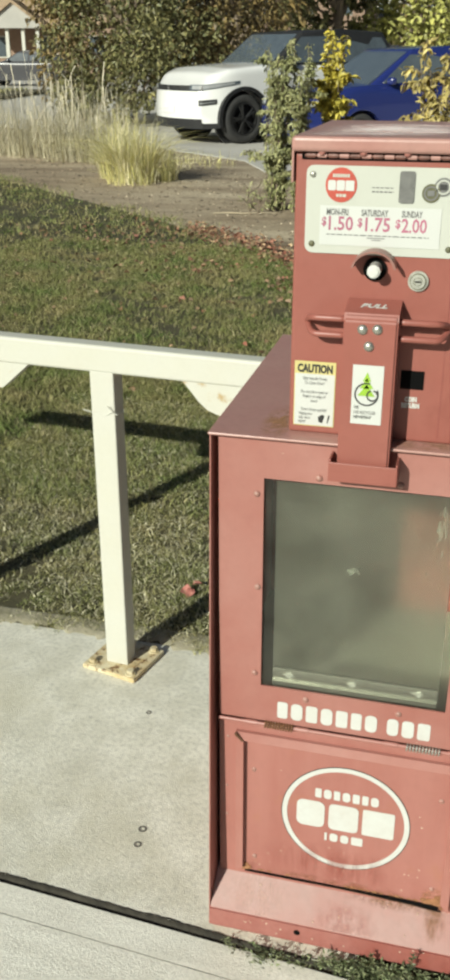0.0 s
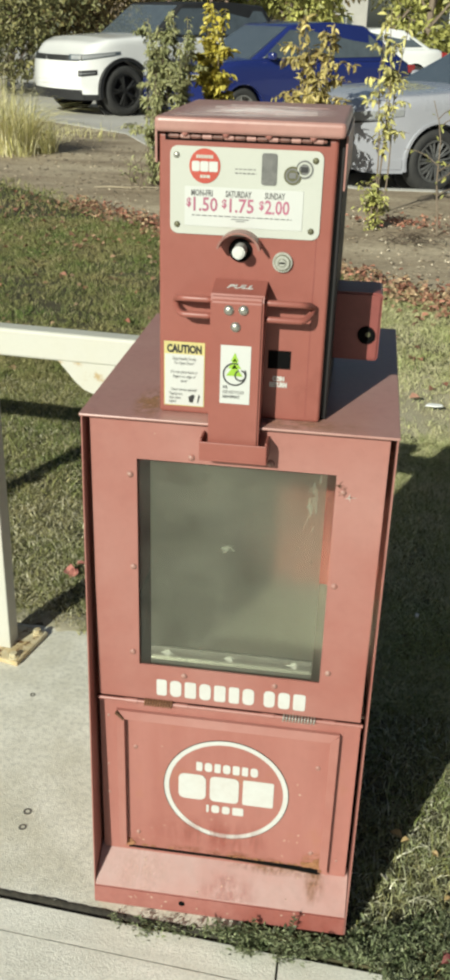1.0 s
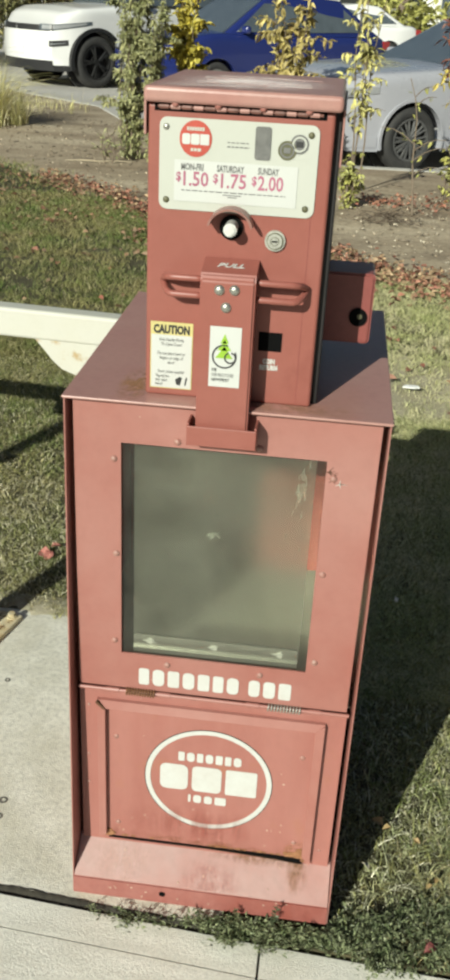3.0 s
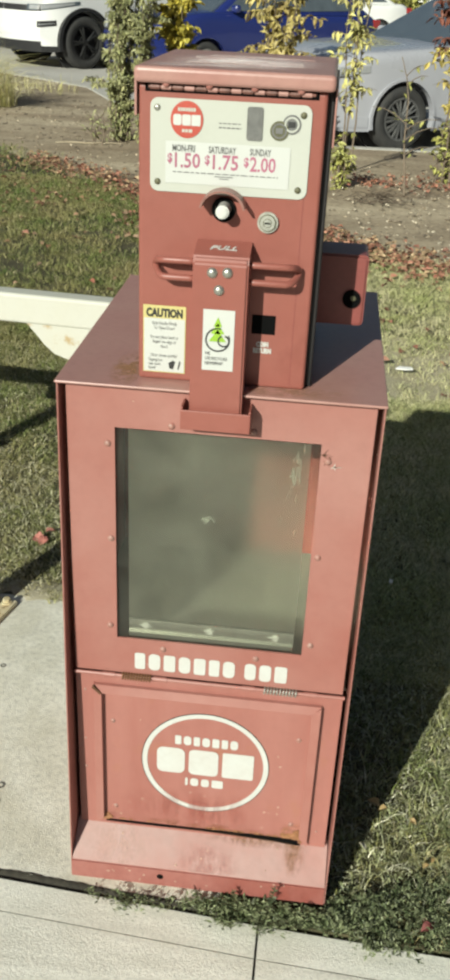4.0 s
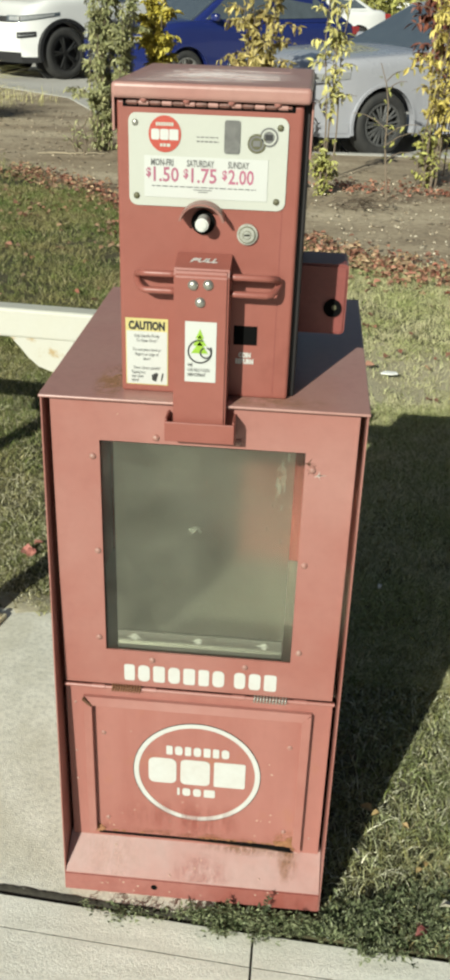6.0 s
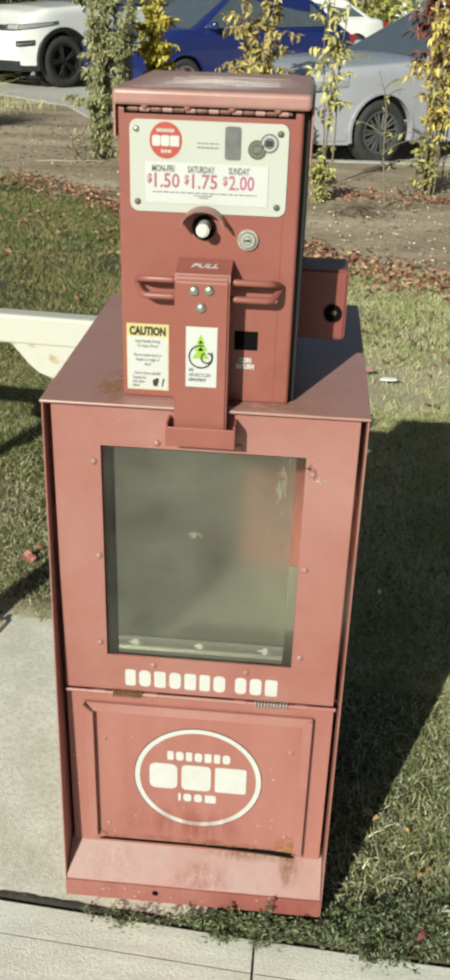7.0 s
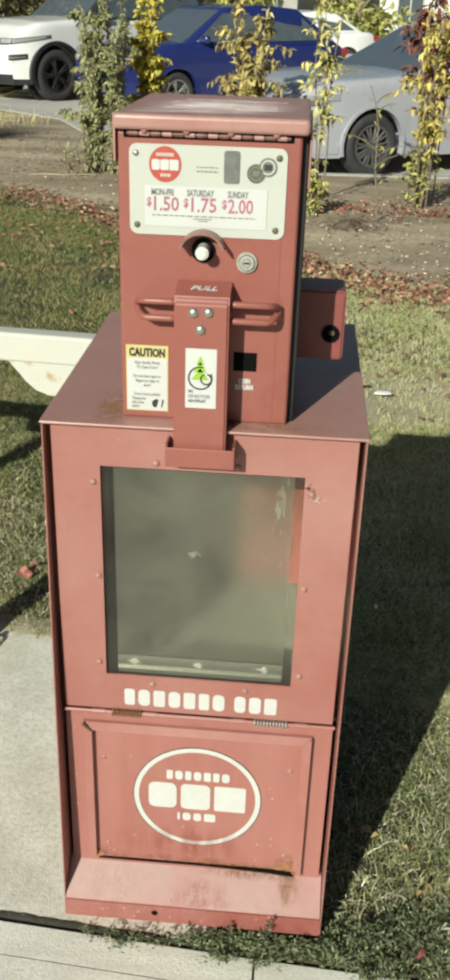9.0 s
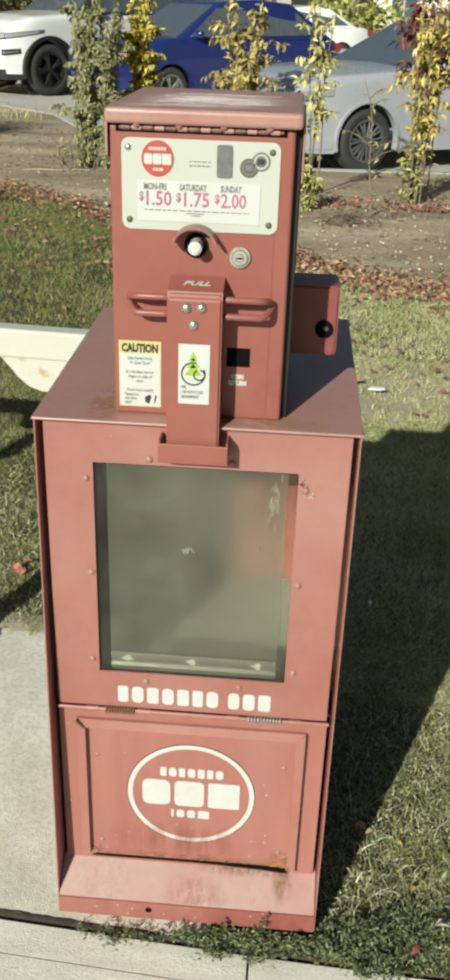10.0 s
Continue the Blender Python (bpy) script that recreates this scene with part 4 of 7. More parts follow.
# caution label on the head
LY = HY0 - 0.0004
ca = part("caution_label", solid(0.1105, 0.1655, LY - 0.0003, LY + 0.0008, 0.9345, 1.0245), YELLOW_INK, head, "yellow-edged white caution label")
part("label_field", solid(0.1117, 0.1643, LY - 0.0006, LY + 0.0005, 0.9357, 1.0075), PAPER, ca)
lettering("CAUTION", 0.138, LY - 0.0007, 1.0100, 0.0150, INK, ca, span=0.047, bold=0.0007)
for i, line in enumerate(("Grip Handle Firmly", "To Open Door!", "", "Do not place hand or", "fingers on edge of", "door!", "", "Door closes quickly!")):
    if line:
        lettering(line, 0.138, LY - 0.0008, 0.9995 - 0.0062 * i, 0.0060, GREY_INK, ca, wide=0.70)
for i, line in enumerate(("Tipping box", "may cause", "injury!")):
    lettering(line, 0.1175, LY - 0.0008, 0.9500 - 0.0055 * i, 0.0055, GREY_INK, ca, wide=0.70, align="LEFT")
b = bmesh.new()
prism(b, [(0.1450, 0.9410), (0.1500, 0.9395), (0.1530, 0.9500), (0.1500, 0.9520), (0.1440, 0.9480)], LY - 0.0009, LY)
prism(b, [(0.1560, 0.9400), (0.1575, 0.9400), (0.1600, 0.9500), (0.1580, 0.9520)], LY - 0.0009, LY)
part("warning_mark", b, INK, ca)
# coin return
part("coin_return", solid(0.250, 0.2800, HY0 - 0.0006, HY0 + 0.001, 0.9965, 1.0215), BLACK, head, "black coin return opening")
for text, z in (("COIN", 0.9800), ("RETURN", 0.9715)):
    lettering(text, 0.265, HY0 - 0.0005, z, 0.0085, WHITE_INK, head, wide=0.72, bold=0.0006)
for at, reach, amount in (((0.088, 0.050, TOP), (0.030, 0.075, 9.0), 1.0), ((0.30, 0.01, TOP), (0.10, 0.03, 9.0), 0.35)):
    film = part("rust_stain", solid(at[0] - reach[0], min(at[0] + reach[0], 0.1035 if at[0] < 0.2 else 0.42), max(-0.012, at[1] - reach[1]), at[1] + reach[1], TOP + 0.0002, TOP + 0.0006), stain("top_sheet_rust", (0.155, 0.085, 0.040), at, reach, amount, 55.0), bx, "soft rust stain on the top sheet", kind="stuff")
    film.visible_shadow = False
# Darker red: the head's shade on the bracket is put into the colour.
SHADED_RED = surface("shade_toned_red_paint", (0.25, 0.072, 0.062), 0.40, second=(0.21, 0.06, 0.052), scale=8, bump=0.05)
# lock-bar bracket on the side of the head
b = bmesh.new()
prism(b, rounded(0.3200, 0.3950, 0.9745, 1.0725, 0.006, 3), 0.148, 0.217)
bmesh.ops.bevel(b, geom=[e for e in b.edges if abs(e.verts[0].co.y - 0.148) < 1e-4 and abs(e.verts[1].co.y - 0.148) < 1e-4], offset=0.003, segments=2, affect="EDGES")
brk = part("lock_bracket", b, SHADED_RED, head, "red steel lock housing")
part("lock_hole", ring(bmesh.new(), 0.3765, 1.0125, 0.0085, 0.0125, 0.145, 0.150, 24), BLACK, brk)
part("lock_plug", rod(bmesh.new(), (0.3765, 0.1470, 1.0125), (0.3765, 0.153, 1.0125), 0.0085, 18), BLACK, brk)
part("plug_face", rod(bmesh.new(), (0.3785, 0.1464, 1.0135), (0.3785, 0.150, 1.0135), 0.0036, 14), BRASS, brk, "small tarnished lock face")
part("seam_strip", solid(0.3025, 0.3032, HY0 - 0.0004, HY0 + 0.001, 0.93, 1.17), SHADED_RED, head)

# ---- white fence ----
fence = thing("fence", (-0.43, 0.708, 0.0), "white-painted steel fence with a broad rail and bolted posts", "fence", "", -4.5)
FX = -0.43


BOLT_PAINT = surface("yellowed_bolt_paint", (0.62, 0.57, 0.40), 0.6, second=(0.42, 0.32, 0.16), scale=60, amount=0.7, bump=0.2)


def fence_post(x):
    part("post", solid(x - FX - 0.032, x - FX + 0.025, -0.027, 0.021, 0.010, 0.765, 0.003), WHITE_PAINT, fence)
    foot = part("foot_plate", solid(-0.075, 0.075, -0.072, 0.072, 0.0, 0.012, 0.003), PLATE_PAINT, fence, "rusty off-white bolted foot plate")
    foot.matrix_basis = pose(x - FX, 0.004, 0, 0, 0, -8.5)
    for px, py in ((-0.055, -0.055), (0.055, -0.055), (-0.055, 0.055), (0.055, 0.055)):
        b = rod(bmesh.new(), (px, py, 0.010), (px, py, 0.015), 0.013, 16)
        rod(b, (px, py, 0.014), (px, py, 0.024), 0.009, 6)
        part("anchor_bolt", b, BOLT_PAINT, foot, "pale painted anchor bolt")


RAIL_PAINT = surface("rust_flecked_white_paint", (0.515, 0.515, 0.46), 0.5, second=(0.50, 0.49, 0.405), scale=10, amount=0.4, fine_amount=0.06, bump=0.06, spot=(0.38, 0.27, 0.12), spot_scale=18, spot_at=0.60, spot_soft=0.12)
fence_post(FX)
b = bmesh.new()
sweep(b, [(-0.052, -0.030, 0.674), (-0.030, -0.027, 0.668), (0.0, -0.025, 0.672), (0.029, -0.025, 0.668), (0.031, 0.0, 0.666), (0.0, 0.033, 0.668), (-0.031, 0.0, 0.668), (-0.030, -0.026, 0.664), (0.0, -0.026, 0.662), (0.022, -0.030, 0.676), (0.012, -0.036, 0.690)], 0.0013, 6)
part("tie_wire", b, WHITE_PAINT, fence, "pale twist of tie wire on the post")
fence_post(-1.06)
part("rail", solid(-1.6, 0.42, -0.029, 0.013, 0.7615, 0.822, 0.006, 3), WHITE_PAINT, fence)
for x0, x1 in ((-1.0 - FX - 0.25, -0.612 - FX), (-0.245 - FX, 0.16 - FX)):
    b = bmesh.new()
    prism(b, [(x0, 0.7625), (x0 + 0.07, 0.702), (x1 - 0.07, 0.702), (x1, 0.7625)] if x0 < -0.3 else [(x0, 0.7625), (x0 + 0.018, 0.743), (x0 + 0.036, 0.721), (x0 + 0.056, 0.704), (x0 + 0.082, 0.695), (x1 + 0.02, 0.693), (x1 + 0.02, 0.7625)], -0.027, 0.010)
    part("deep_rail", b, RAIL_PAINT, fence)

# ---- plants ----
def leaf_stuff(name, spots, ways, ups, length, width, material, parent=None, fold=0.25, label="", kind=""):
    """Many small folded leaves in one mesh: where each begins, the way it points, its upper side, its size."""
    p, d, u = (np.asarray(a, float) for a in (spots, ways, ups))
    d /= np.linalg.norm(d, axis=1, keepdims=True) + 1e-9
    side = np.cross(d, u)
    side /= np.linalg.norm(side, axis=1, keepdims=True) + 1e-9
    up = np.cross(side, d)
    n = len(p)
    le = (np.ones(n) * length)[:, None]
    wi = (np.ones(n) * width)[:, None]
    mid1, mid2 = p + d * le * 0.35, p + d * le * 0.70 - up * le * 0.06
    tip = p + d * le - up * le * 0.16
    rise = up * wi * fold
    v = np.stack([p, mid1 - side * wi * 0.5 + rise, mid1, mid1 + side * wi * 0.5 + rise, mid2 - side * wi * 0.38 + rise * 0.7, mid2 + side * wi * 0.38 + rise * 0.7, tip], axis=1)
    f4 = np.array([[1, 2, 6, 4], [2, 3, 5, 6]])
    f3 = np.array([[0, 2, 1], [0, 3, 2]])
    base = np.arange(n)[:, None, None] * 7
    me = bpy.data.meshes.new(name)
    me.from_pydata(v.reshape(-1, 3).tolist(), [], (base + f4).reshape(-1, 4).tolist() + (base + f3).reshape(-1, 3).tolist())
    me.materials.append(material)
    ob = new(name, me)
    ob.parent = parent
    return tagged(ob, label, kind=kind)


def blades(name, xy, height, width, lean, material, seed, z=0.0, least=0.5):
    """Grass blades, two faces each."""
    rg = np.random.default_rng(seed)
    n = len(xy)
    a = rg.uniform(0, math.tau, n)
    face = np.stack([np.cos(a), np.sin(a), np.zeros(n)], 1)
    b2 = rg.uniform(0, math.tau, n)
    out = np.stack([np.cos(b2), np.sin(b2), np.zeros(n)], 1) * (lean * rg.uniform(0.3, 1.6, n))[:, None]
    h = (height * rg.uniform(least, 2 - least, n))[:, None]
    w = (width * rg.uniform(0.6, 1.4, n))[:, None]
    p = np.column_stack([xy, np.full(n, z - 0.004)])
    up = np.array([[0, 0, 1.0]])
    mid = p + up * h * 0.6 + out * h * 0.35
    tip = p + up * h * 0.92 + out * h
    v = np.stack([p - face * w, p + face * w, mid + face * w * 0.8, mid - face * w * 0.8, tip], 1)
    base = np.arange(n)[:, None] * 5
    me = bpy.data.meshes.new(name)
    me.from_pydata(v.reshape(-1, 3).tolist(), [], (base + np.array([[0, 1, 2, 3]])).tolist() + (base + np.array([[3, 2, 4]])).tolist())
    me.materials.append(material)
    return new(name, me)


def bed_edge(x):
    """y of the border between lawn and soil."""
    return np.interp(x, [-14, -5.9, -3.6, -3.1, -2.4, -1.8, -1.2, -1.0, 0.66, 6], [18, 10.5, 8.3, 8.05, 7.4, 6.75, 6.05, 5.65, 4.5, 1.6])


def lot_edge(x):
    """y of the bed's far border, just short of the kerb."""
    return np.interp(x, [p[0] for p in KERB_LINE[::-1]], [p[1] for p in KERB_LINE[::-1]]) - 0.2


rg = np.random.default_rng(11)


def lawn_points(n, x0, x1, y0, y1, keep_dry=1.0):
    xy = np.column_stack([rg.uniform(x0, x1, n), rg.uniform(y0, y1, n)])
    wob = 0.10 * np.sin(xy[:, 0] * 9) * np.sin(xy[:, 0] * 3.1 + 1) + 0.08 * np.sin(xy[:, 0] * 2.3) + rg.normal(0, 0.10, n)
    ok = xy[:, 1] < bed_edge(xy[:, 0]) + wob
    rim = 0.812 + 0.016 * np.sin(xy[:, 0] * 31) + 0.012 * np.sin(xy[:, 0] * 83 + 1) + 0.010 * np.sin(xy[:, 0] * 197)
    slab = (xy[:, 0] < 0.415) & (xy[:, 1] < rim) & ~((xy[:, 0] > 0.26) & (xy[:, 1] < -0.016))
    dry = (np.hypot((xy[:, 0] - 1.05) / 0.85, (xy[:, 1] - 2.62) / 0.30) + rg.normal(0, 0.22, n) < 1.0) & (rg.random(n) < 0.82 * keep_dry)
    front = xy[:, 1] < joint(xy[:, 0]) + 0.012
    # thinner, patchy turf here and there
    patch = np.sin(xy[:, 0] * 2.3 + 1.3) * np.sin(xy[:, 1] * 1.9) + 0.6 * np.sin(xy[:, 0] * 7.1 + xy[:, 1] * 5.3)
    u, v = xy[:, 0] + 0.09 * np.sin(xy[:, 1] * 7.3 + 2 * np.sin(xy[:, 0] * 5.1)), xy[:, 1] + 0.11 * np.sin(xy[:, 0] * 6.1 + 2 * np.sin(xy[:, 1] * 3.7))
    clump = 0.6 * np.sin(u * 31 + 3 * np.sin(v * 11)) * np.sin(v * 27 + 2 * np.sin(u * 13)) + 0.6 * np.sin(u * 13 - v * 17) * np.sin(u * 19 + v * 9)
    thin = rg.uniform(-2.2, 0.9, n) < patch + 1.5 * clump
    box_in = (xy[:, 0] < 0.435) & (xy[:, 0] > -0.005) & (xy[:, 1] < 0.505)
    return xy[ok & ~slab & ~front & thin & ~box_in & ~dry]


# PALE_BLADE holds sunlit highlights in its colour; LIME_BLADE also lightens the box's shade.
PALE_BLADE = surface("pale_grass_blade", (0.29, 0.33, 0.15), 0.5, second=(0.50, 0.48, 0.29), scale=7.0, amount=0.95, fine=35, fine_amount=0.3, bump=0.0, per_island=0.7, island=((0.78, 0.75, 0.58), 0.30), spec=0.35)
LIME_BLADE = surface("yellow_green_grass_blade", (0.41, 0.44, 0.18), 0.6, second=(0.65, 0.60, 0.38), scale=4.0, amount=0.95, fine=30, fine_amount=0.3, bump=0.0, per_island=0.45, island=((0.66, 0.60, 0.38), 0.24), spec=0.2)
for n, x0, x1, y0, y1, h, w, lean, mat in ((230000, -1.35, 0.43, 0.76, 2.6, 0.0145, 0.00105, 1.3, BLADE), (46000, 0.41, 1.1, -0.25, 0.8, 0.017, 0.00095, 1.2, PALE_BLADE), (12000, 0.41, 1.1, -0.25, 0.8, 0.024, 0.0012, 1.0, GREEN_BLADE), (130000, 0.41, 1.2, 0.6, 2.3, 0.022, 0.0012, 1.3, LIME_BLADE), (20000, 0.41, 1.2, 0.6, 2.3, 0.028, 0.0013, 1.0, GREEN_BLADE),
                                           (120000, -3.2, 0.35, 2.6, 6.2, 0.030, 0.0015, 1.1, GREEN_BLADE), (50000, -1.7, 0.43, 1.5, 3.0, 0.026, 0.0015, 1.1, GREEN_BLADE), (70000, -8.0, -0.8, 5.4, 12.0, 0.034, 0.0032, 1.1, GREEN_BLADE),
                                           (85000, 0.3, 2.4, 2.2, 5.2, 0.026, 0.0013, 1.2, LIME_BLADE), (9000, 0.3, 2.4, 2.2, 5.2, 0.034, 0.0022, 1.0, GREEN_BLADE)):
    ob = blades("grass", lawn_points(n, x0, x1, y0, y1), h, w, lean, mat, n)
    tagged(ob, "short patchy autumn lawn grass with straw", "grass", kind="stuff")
# a second, finer growth between the blades
keep_rg, rg = rg, np.random.default_rng(77)
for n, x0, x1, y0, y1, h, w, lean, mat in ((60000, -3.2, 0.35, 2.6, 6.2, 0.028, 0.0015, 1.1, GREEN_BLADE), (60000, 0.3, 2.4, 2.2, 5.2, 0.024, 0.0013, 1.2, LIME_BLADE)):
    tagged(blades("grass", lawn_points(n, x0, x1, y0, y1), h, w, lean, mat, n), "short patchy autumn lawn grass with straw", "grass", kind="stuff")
rg = keep_rg
DRY_BLADE = surface("dry_grass_blade", (0.56, 0.51, 0.30), 0.7, second=(0.42, 0.40, 0.19), scale=3, amount=0.9, fine=35, fine_amount=0.2, bump=0.0, per_island=0.35)
for n, x0, x1, y0, y1, h, w in ((30000, -1.5, 1.2, -0.2, 2.6, 0.009, 0.0010), (24000, 0.25, 2.3, 2.0, 5.2, 0.018, 0.0013), (9000, -3.2, 0.3, 2.6, 6.2, 0.022, 0.0014)):
    ob = blades("dry_grass", lawn_points(n, x0, x1, y0, y1, 0.0), h, w, 1.5, DRY_BLADE, n + 1)
    tagged(ob, "dry straw-coloured grass lying in the lawn", "grass", kind="stuff")
xy = np.column_stack([rg.uniform(-26, -5, 26000), rg.uniform(12, 36, 26000)])
ob = blades("grass", xy[xy[:, 1] < bed_edge(xy[:, 0]) + np.maximum(0, -xy[:, 0] - 14) * 6], 0.10, 0.016, 0.6, GREEN_BLADE, 5)
tagged(ob, "far lawn grass", "grass", kind="stuff")

LEAF_RED = surface("fallen_leaf_red", (0.24, 0.085, 0.055), 0.7, second=(0.36, 0.205, 0.13), scale=9, amount=0.9, bump=0.0, per_island=0.55)
LEAF_DUN = surface("fallen_leaf_brown", (0.235, 0.135, 0.080), 0.7, second=(0.34, 0.235, 0.14), scale=9, amount=0.9, bump=0.0, per_island=0.45)
LEAF_TAN = surface("fallen_leaf_tan", (0.44, 0.32, 0.19), 0.7, second=(0.26, 0.155, 0.085), scale=9, amount=0.9, bump=0.0, per_island=0.45)


def fallen(name, xy, size, material, label, seed):
    r = np.random.default_rng(seed)
    n = len(xy)
    a = r.uniform(0, math.tau, n)
    d = np.column_stack([np.cos(a), np.sin(a), r.uniform(-0.35, 0.5, n)])
    u = np.column_stack([r.uniform(-0.6, 0.6, n), r.uniform(-0.6, 0.6, n), np.ones(n)])
    s = size * r.uniform(0.6, 1.3, n)
    ob = leaf_stuff(name, np.column_stack([xy, r.uniform(0.008, 0.035, n)]), d, u, s, s * 0.75, material, fold=0.35)
    return tagged(ob, label, "leaf litter", kind="stuff")


bx_ = rg.uniform(-2.1, 3.4, 2600)
band = np.column_stack([bx_, bed_edge(bx_) - 0.04 + rg.normal(0, 0.17, 2600) + 0.12 * np.sin(bx_ * 4)])
fallen("fallen_leaves", band[:1300], 0.036, LEAF_RED, "reddish-brown fallen leaves along the bed edge", 1)
fallen("fallen_leaves", band[1500:], 0.038, LEAF_TAN, "tan fallen leaves along the bed edge", 2)
edge_x = rg.uniform(0.2, 2.3, 1500)
edge = np.column_stack([edge_x, bed_edge(edge_x) - 0.10 + rg.normal(0, 0.18, 1500) + 0.10 * np.sin(edge_x * 7)])
fallen("fallen_leaves", edge[:380], 0.037, LEAF_RED, "thin drift of red-brown leaves where lawn meets soil", 41)
fallen("fallen_leaves", edge[850:1200], 0.035, LEAF_TAN, "thin drift of tan leaves where lawn meets soil", 42)
far = np.column_stack([rg.uniform(-0.5, 3.6, 420), rg.normal(6.9, 0.22, 420)])
fallen("fallen_leaves", far[far[:, 1] < lot_edge(far[:, 0])], 0.036, LEAF_RED, "red fallen leaves on the bare soil", 3)
keep_rg, rg = rg, np.random.default_rng(78)
pile = np.concatenate([np.column_stack([rg.normal(x, 0.17, 70), rg.normal(y, 0.07, 70)]) for x, y in ((0.66, 6.72), (1.28, 6.62), (1.75, 6.7))])
fallen("fallen_leaves", pile, 0.036, LEAF_RED, "small drifts of red leaves under the shrubs", 43)
fleck = np.column_stack([rg.uniform(0.2, 2.6, 700), rg.uniform(4.3, 7.0, 700)])
fallen("bark_scraps", fleck[fleck[:, 1] > bed_edge(fleck[:, 0]) + 0.1], 0.017, surface("bleached_wood_chip", (0.66, 0.60, 0.47), 0.9, second=(0.42, 0.34, 0.24), scale=20, bump=0.0, per_island=0.4), "pale wood chips on the bare soil", 44)
rg = keep_rg
loose = lawn_points(420, -3.2, 2.2, 2.3, 6.6)
fallen("fallen_leaves", loose[::2], 0.028, LEAF_DUN, "scattered brown leaves on the lawn", 4)
loose = lawn_points(130, -3.2, 2.2, 2.6, 6.4)
fallen("fallen_leaves", loose[::2], 0.034, LEAF_DUN, "scattered dark brown leaves on the lawn", 6)

chip_x = rg.uniform(-6, 4, 1500)
chip = np.column_stack([chip_x, bed_edge(chip_x) + rg.uniform(0.1, 3.2, 1500)])
fallen("bark_scraps", chip[chip[:, 1] < lot_edge(chip[:, 0])], 0.020, surface("pale_bark_scrap", (0.56, 0.48, 0.36), 0.9, second=(0.28, 0.20, 0.12), scale=20, bump=0.0, per_island=0.5), "scraps of bark and dead leaf on the soil", 12)
# drifts of brown leaves caught in the greener lawn
keep_rg, rg = rg, np.random.default_rng(79)
bit = np.concatenate([np.column_stack([rg.normal(x, r, n), rg.normal(y, r * 0.8, n)]) for x, y, r, n in
                      ((-0.9, 5.0, 0.16, 60), (-2.3, 6.3, 0.22, 40), (-2.2, 6.9, 0.2, 60), (-2.9, 6.8, 0.35, 70), (-1.3, 5.6, 0.25, 90), (-0.55, 4.5, 0.18, 60), (-1.7, 5.2, 0.3, 70), (-0.6, 3.7, 0.2, 12), (-1.5, 4.3, 0.3, 24), (-2.2, 6.2, 0.4, 80), (-0.35, 5.1, 0.2, 70), (-2.6, 5.0, 0.4, 20), (-1.0, 3.2, 0.3, 8))])
rg = keep_rg
bit = bit[bit[:, 1] < bed_edge(bit[:, 0]) + 0.1]
fallen("fallen_leaves", bit[::5], 0.036, LEAF_RED, "drifts of reddish-brown leaves on the greener lawn", 9)
fallen("fallen_leaves", bit[1::2], 0.036, LEAF_DUN, "drifts of dull brown leaves on the greener lawn", 10)
near = np.array([(-0.388, 1.075), (-0.362, 1.092), (-0.35, 1.07)])
fallen("fallen_leaves", near, 0.040, surface("pinkish_fallen_leaf", (0.46, 0.20, 0.16), 0.6, second=(0.30, 0.09, 0.07), scale=30, bump=0.0), "curled pinkish-red leaves on the short grass", 31)
fallen("fallen_leaves", np.array([(0.598, -0.052), (0.612, -0.047)]), 0.026, surface("dark_red_fallen_leaf", (0.15, 0.035, 0.032), 0.6, second=(0.22, 0.07, 0.06), scale=30, bump=0.0), "dark red leaf among the weeds", 32)
fallen("fallen_leaves", np.array([(0.633, -0.009), (0.489, 0.102), (0.80, 0.30)]), 0.026, surface("bleached_dead_leaf", (0.62, 0.58, 0.45), 0.7, second=(0.45, 0.40, 0.28), scale=30, bump=0.0), "bleached dead leaves in the grass", 34)
fallen("fallen_leaves", np.column_stack([rg.uniform(0.5, 1.7, 46), rg.uniform(2.3, 4.6, 46)]), 0.036, LEAF_RED, "dark curled leaves scattered on the worn lawn", 35)
sprig, sp_, wy_ = bmesh.new(), [], []
for x, y, h, lx in ((0.335, -0.060, 0.085, 0.010), (0.285, -0.056, 0.060, -0.006), (0.240, -0.062, 0.048, 0.012), (0.395, -0.058, 0.050, 0.008)):
    pts = [(x + lx * k / 5, y - 0.004 * k / 5, h * k / 5) for k in range(6)]
    sweep(sprig, pts, [0.0009] * 6, 4)
    for k in range(26):
        f = rg.uniform(0.25, 1.0)
        a = rg.uniform(0, math.tau)
        sp_.append((x + lx * f, y - 0.004 * f, h * f))
        wy_.append((math.cos(a), 0.5 * math.sin(a) - 0.3, rg.uniform(0.2, 1.4)))
SPRIG = surface("dark_sprig_leaf", (0.050, 0.070, 0.032), 0.5, second=(0.13, 0.12, 0.06), scale=50, bump=0.0, per_island=0.5)
clump = thing("weed_sprigs", (0.3, -0.058, 0.0), "thin upright weed sprigs at the foot of the box", "weeds")
for ob in (part("stem", sprig, SPRIG), leaf_stuff("leaves", sp_, wy_, [(rg.normal(0, 0.4), -0.5, 1) for _ in sp_], 0.0085, 0.0030, SPRIG)):
    ob.parent = clump
    ob.matrix_parent_inverse = clump.matrix_world.inverted()
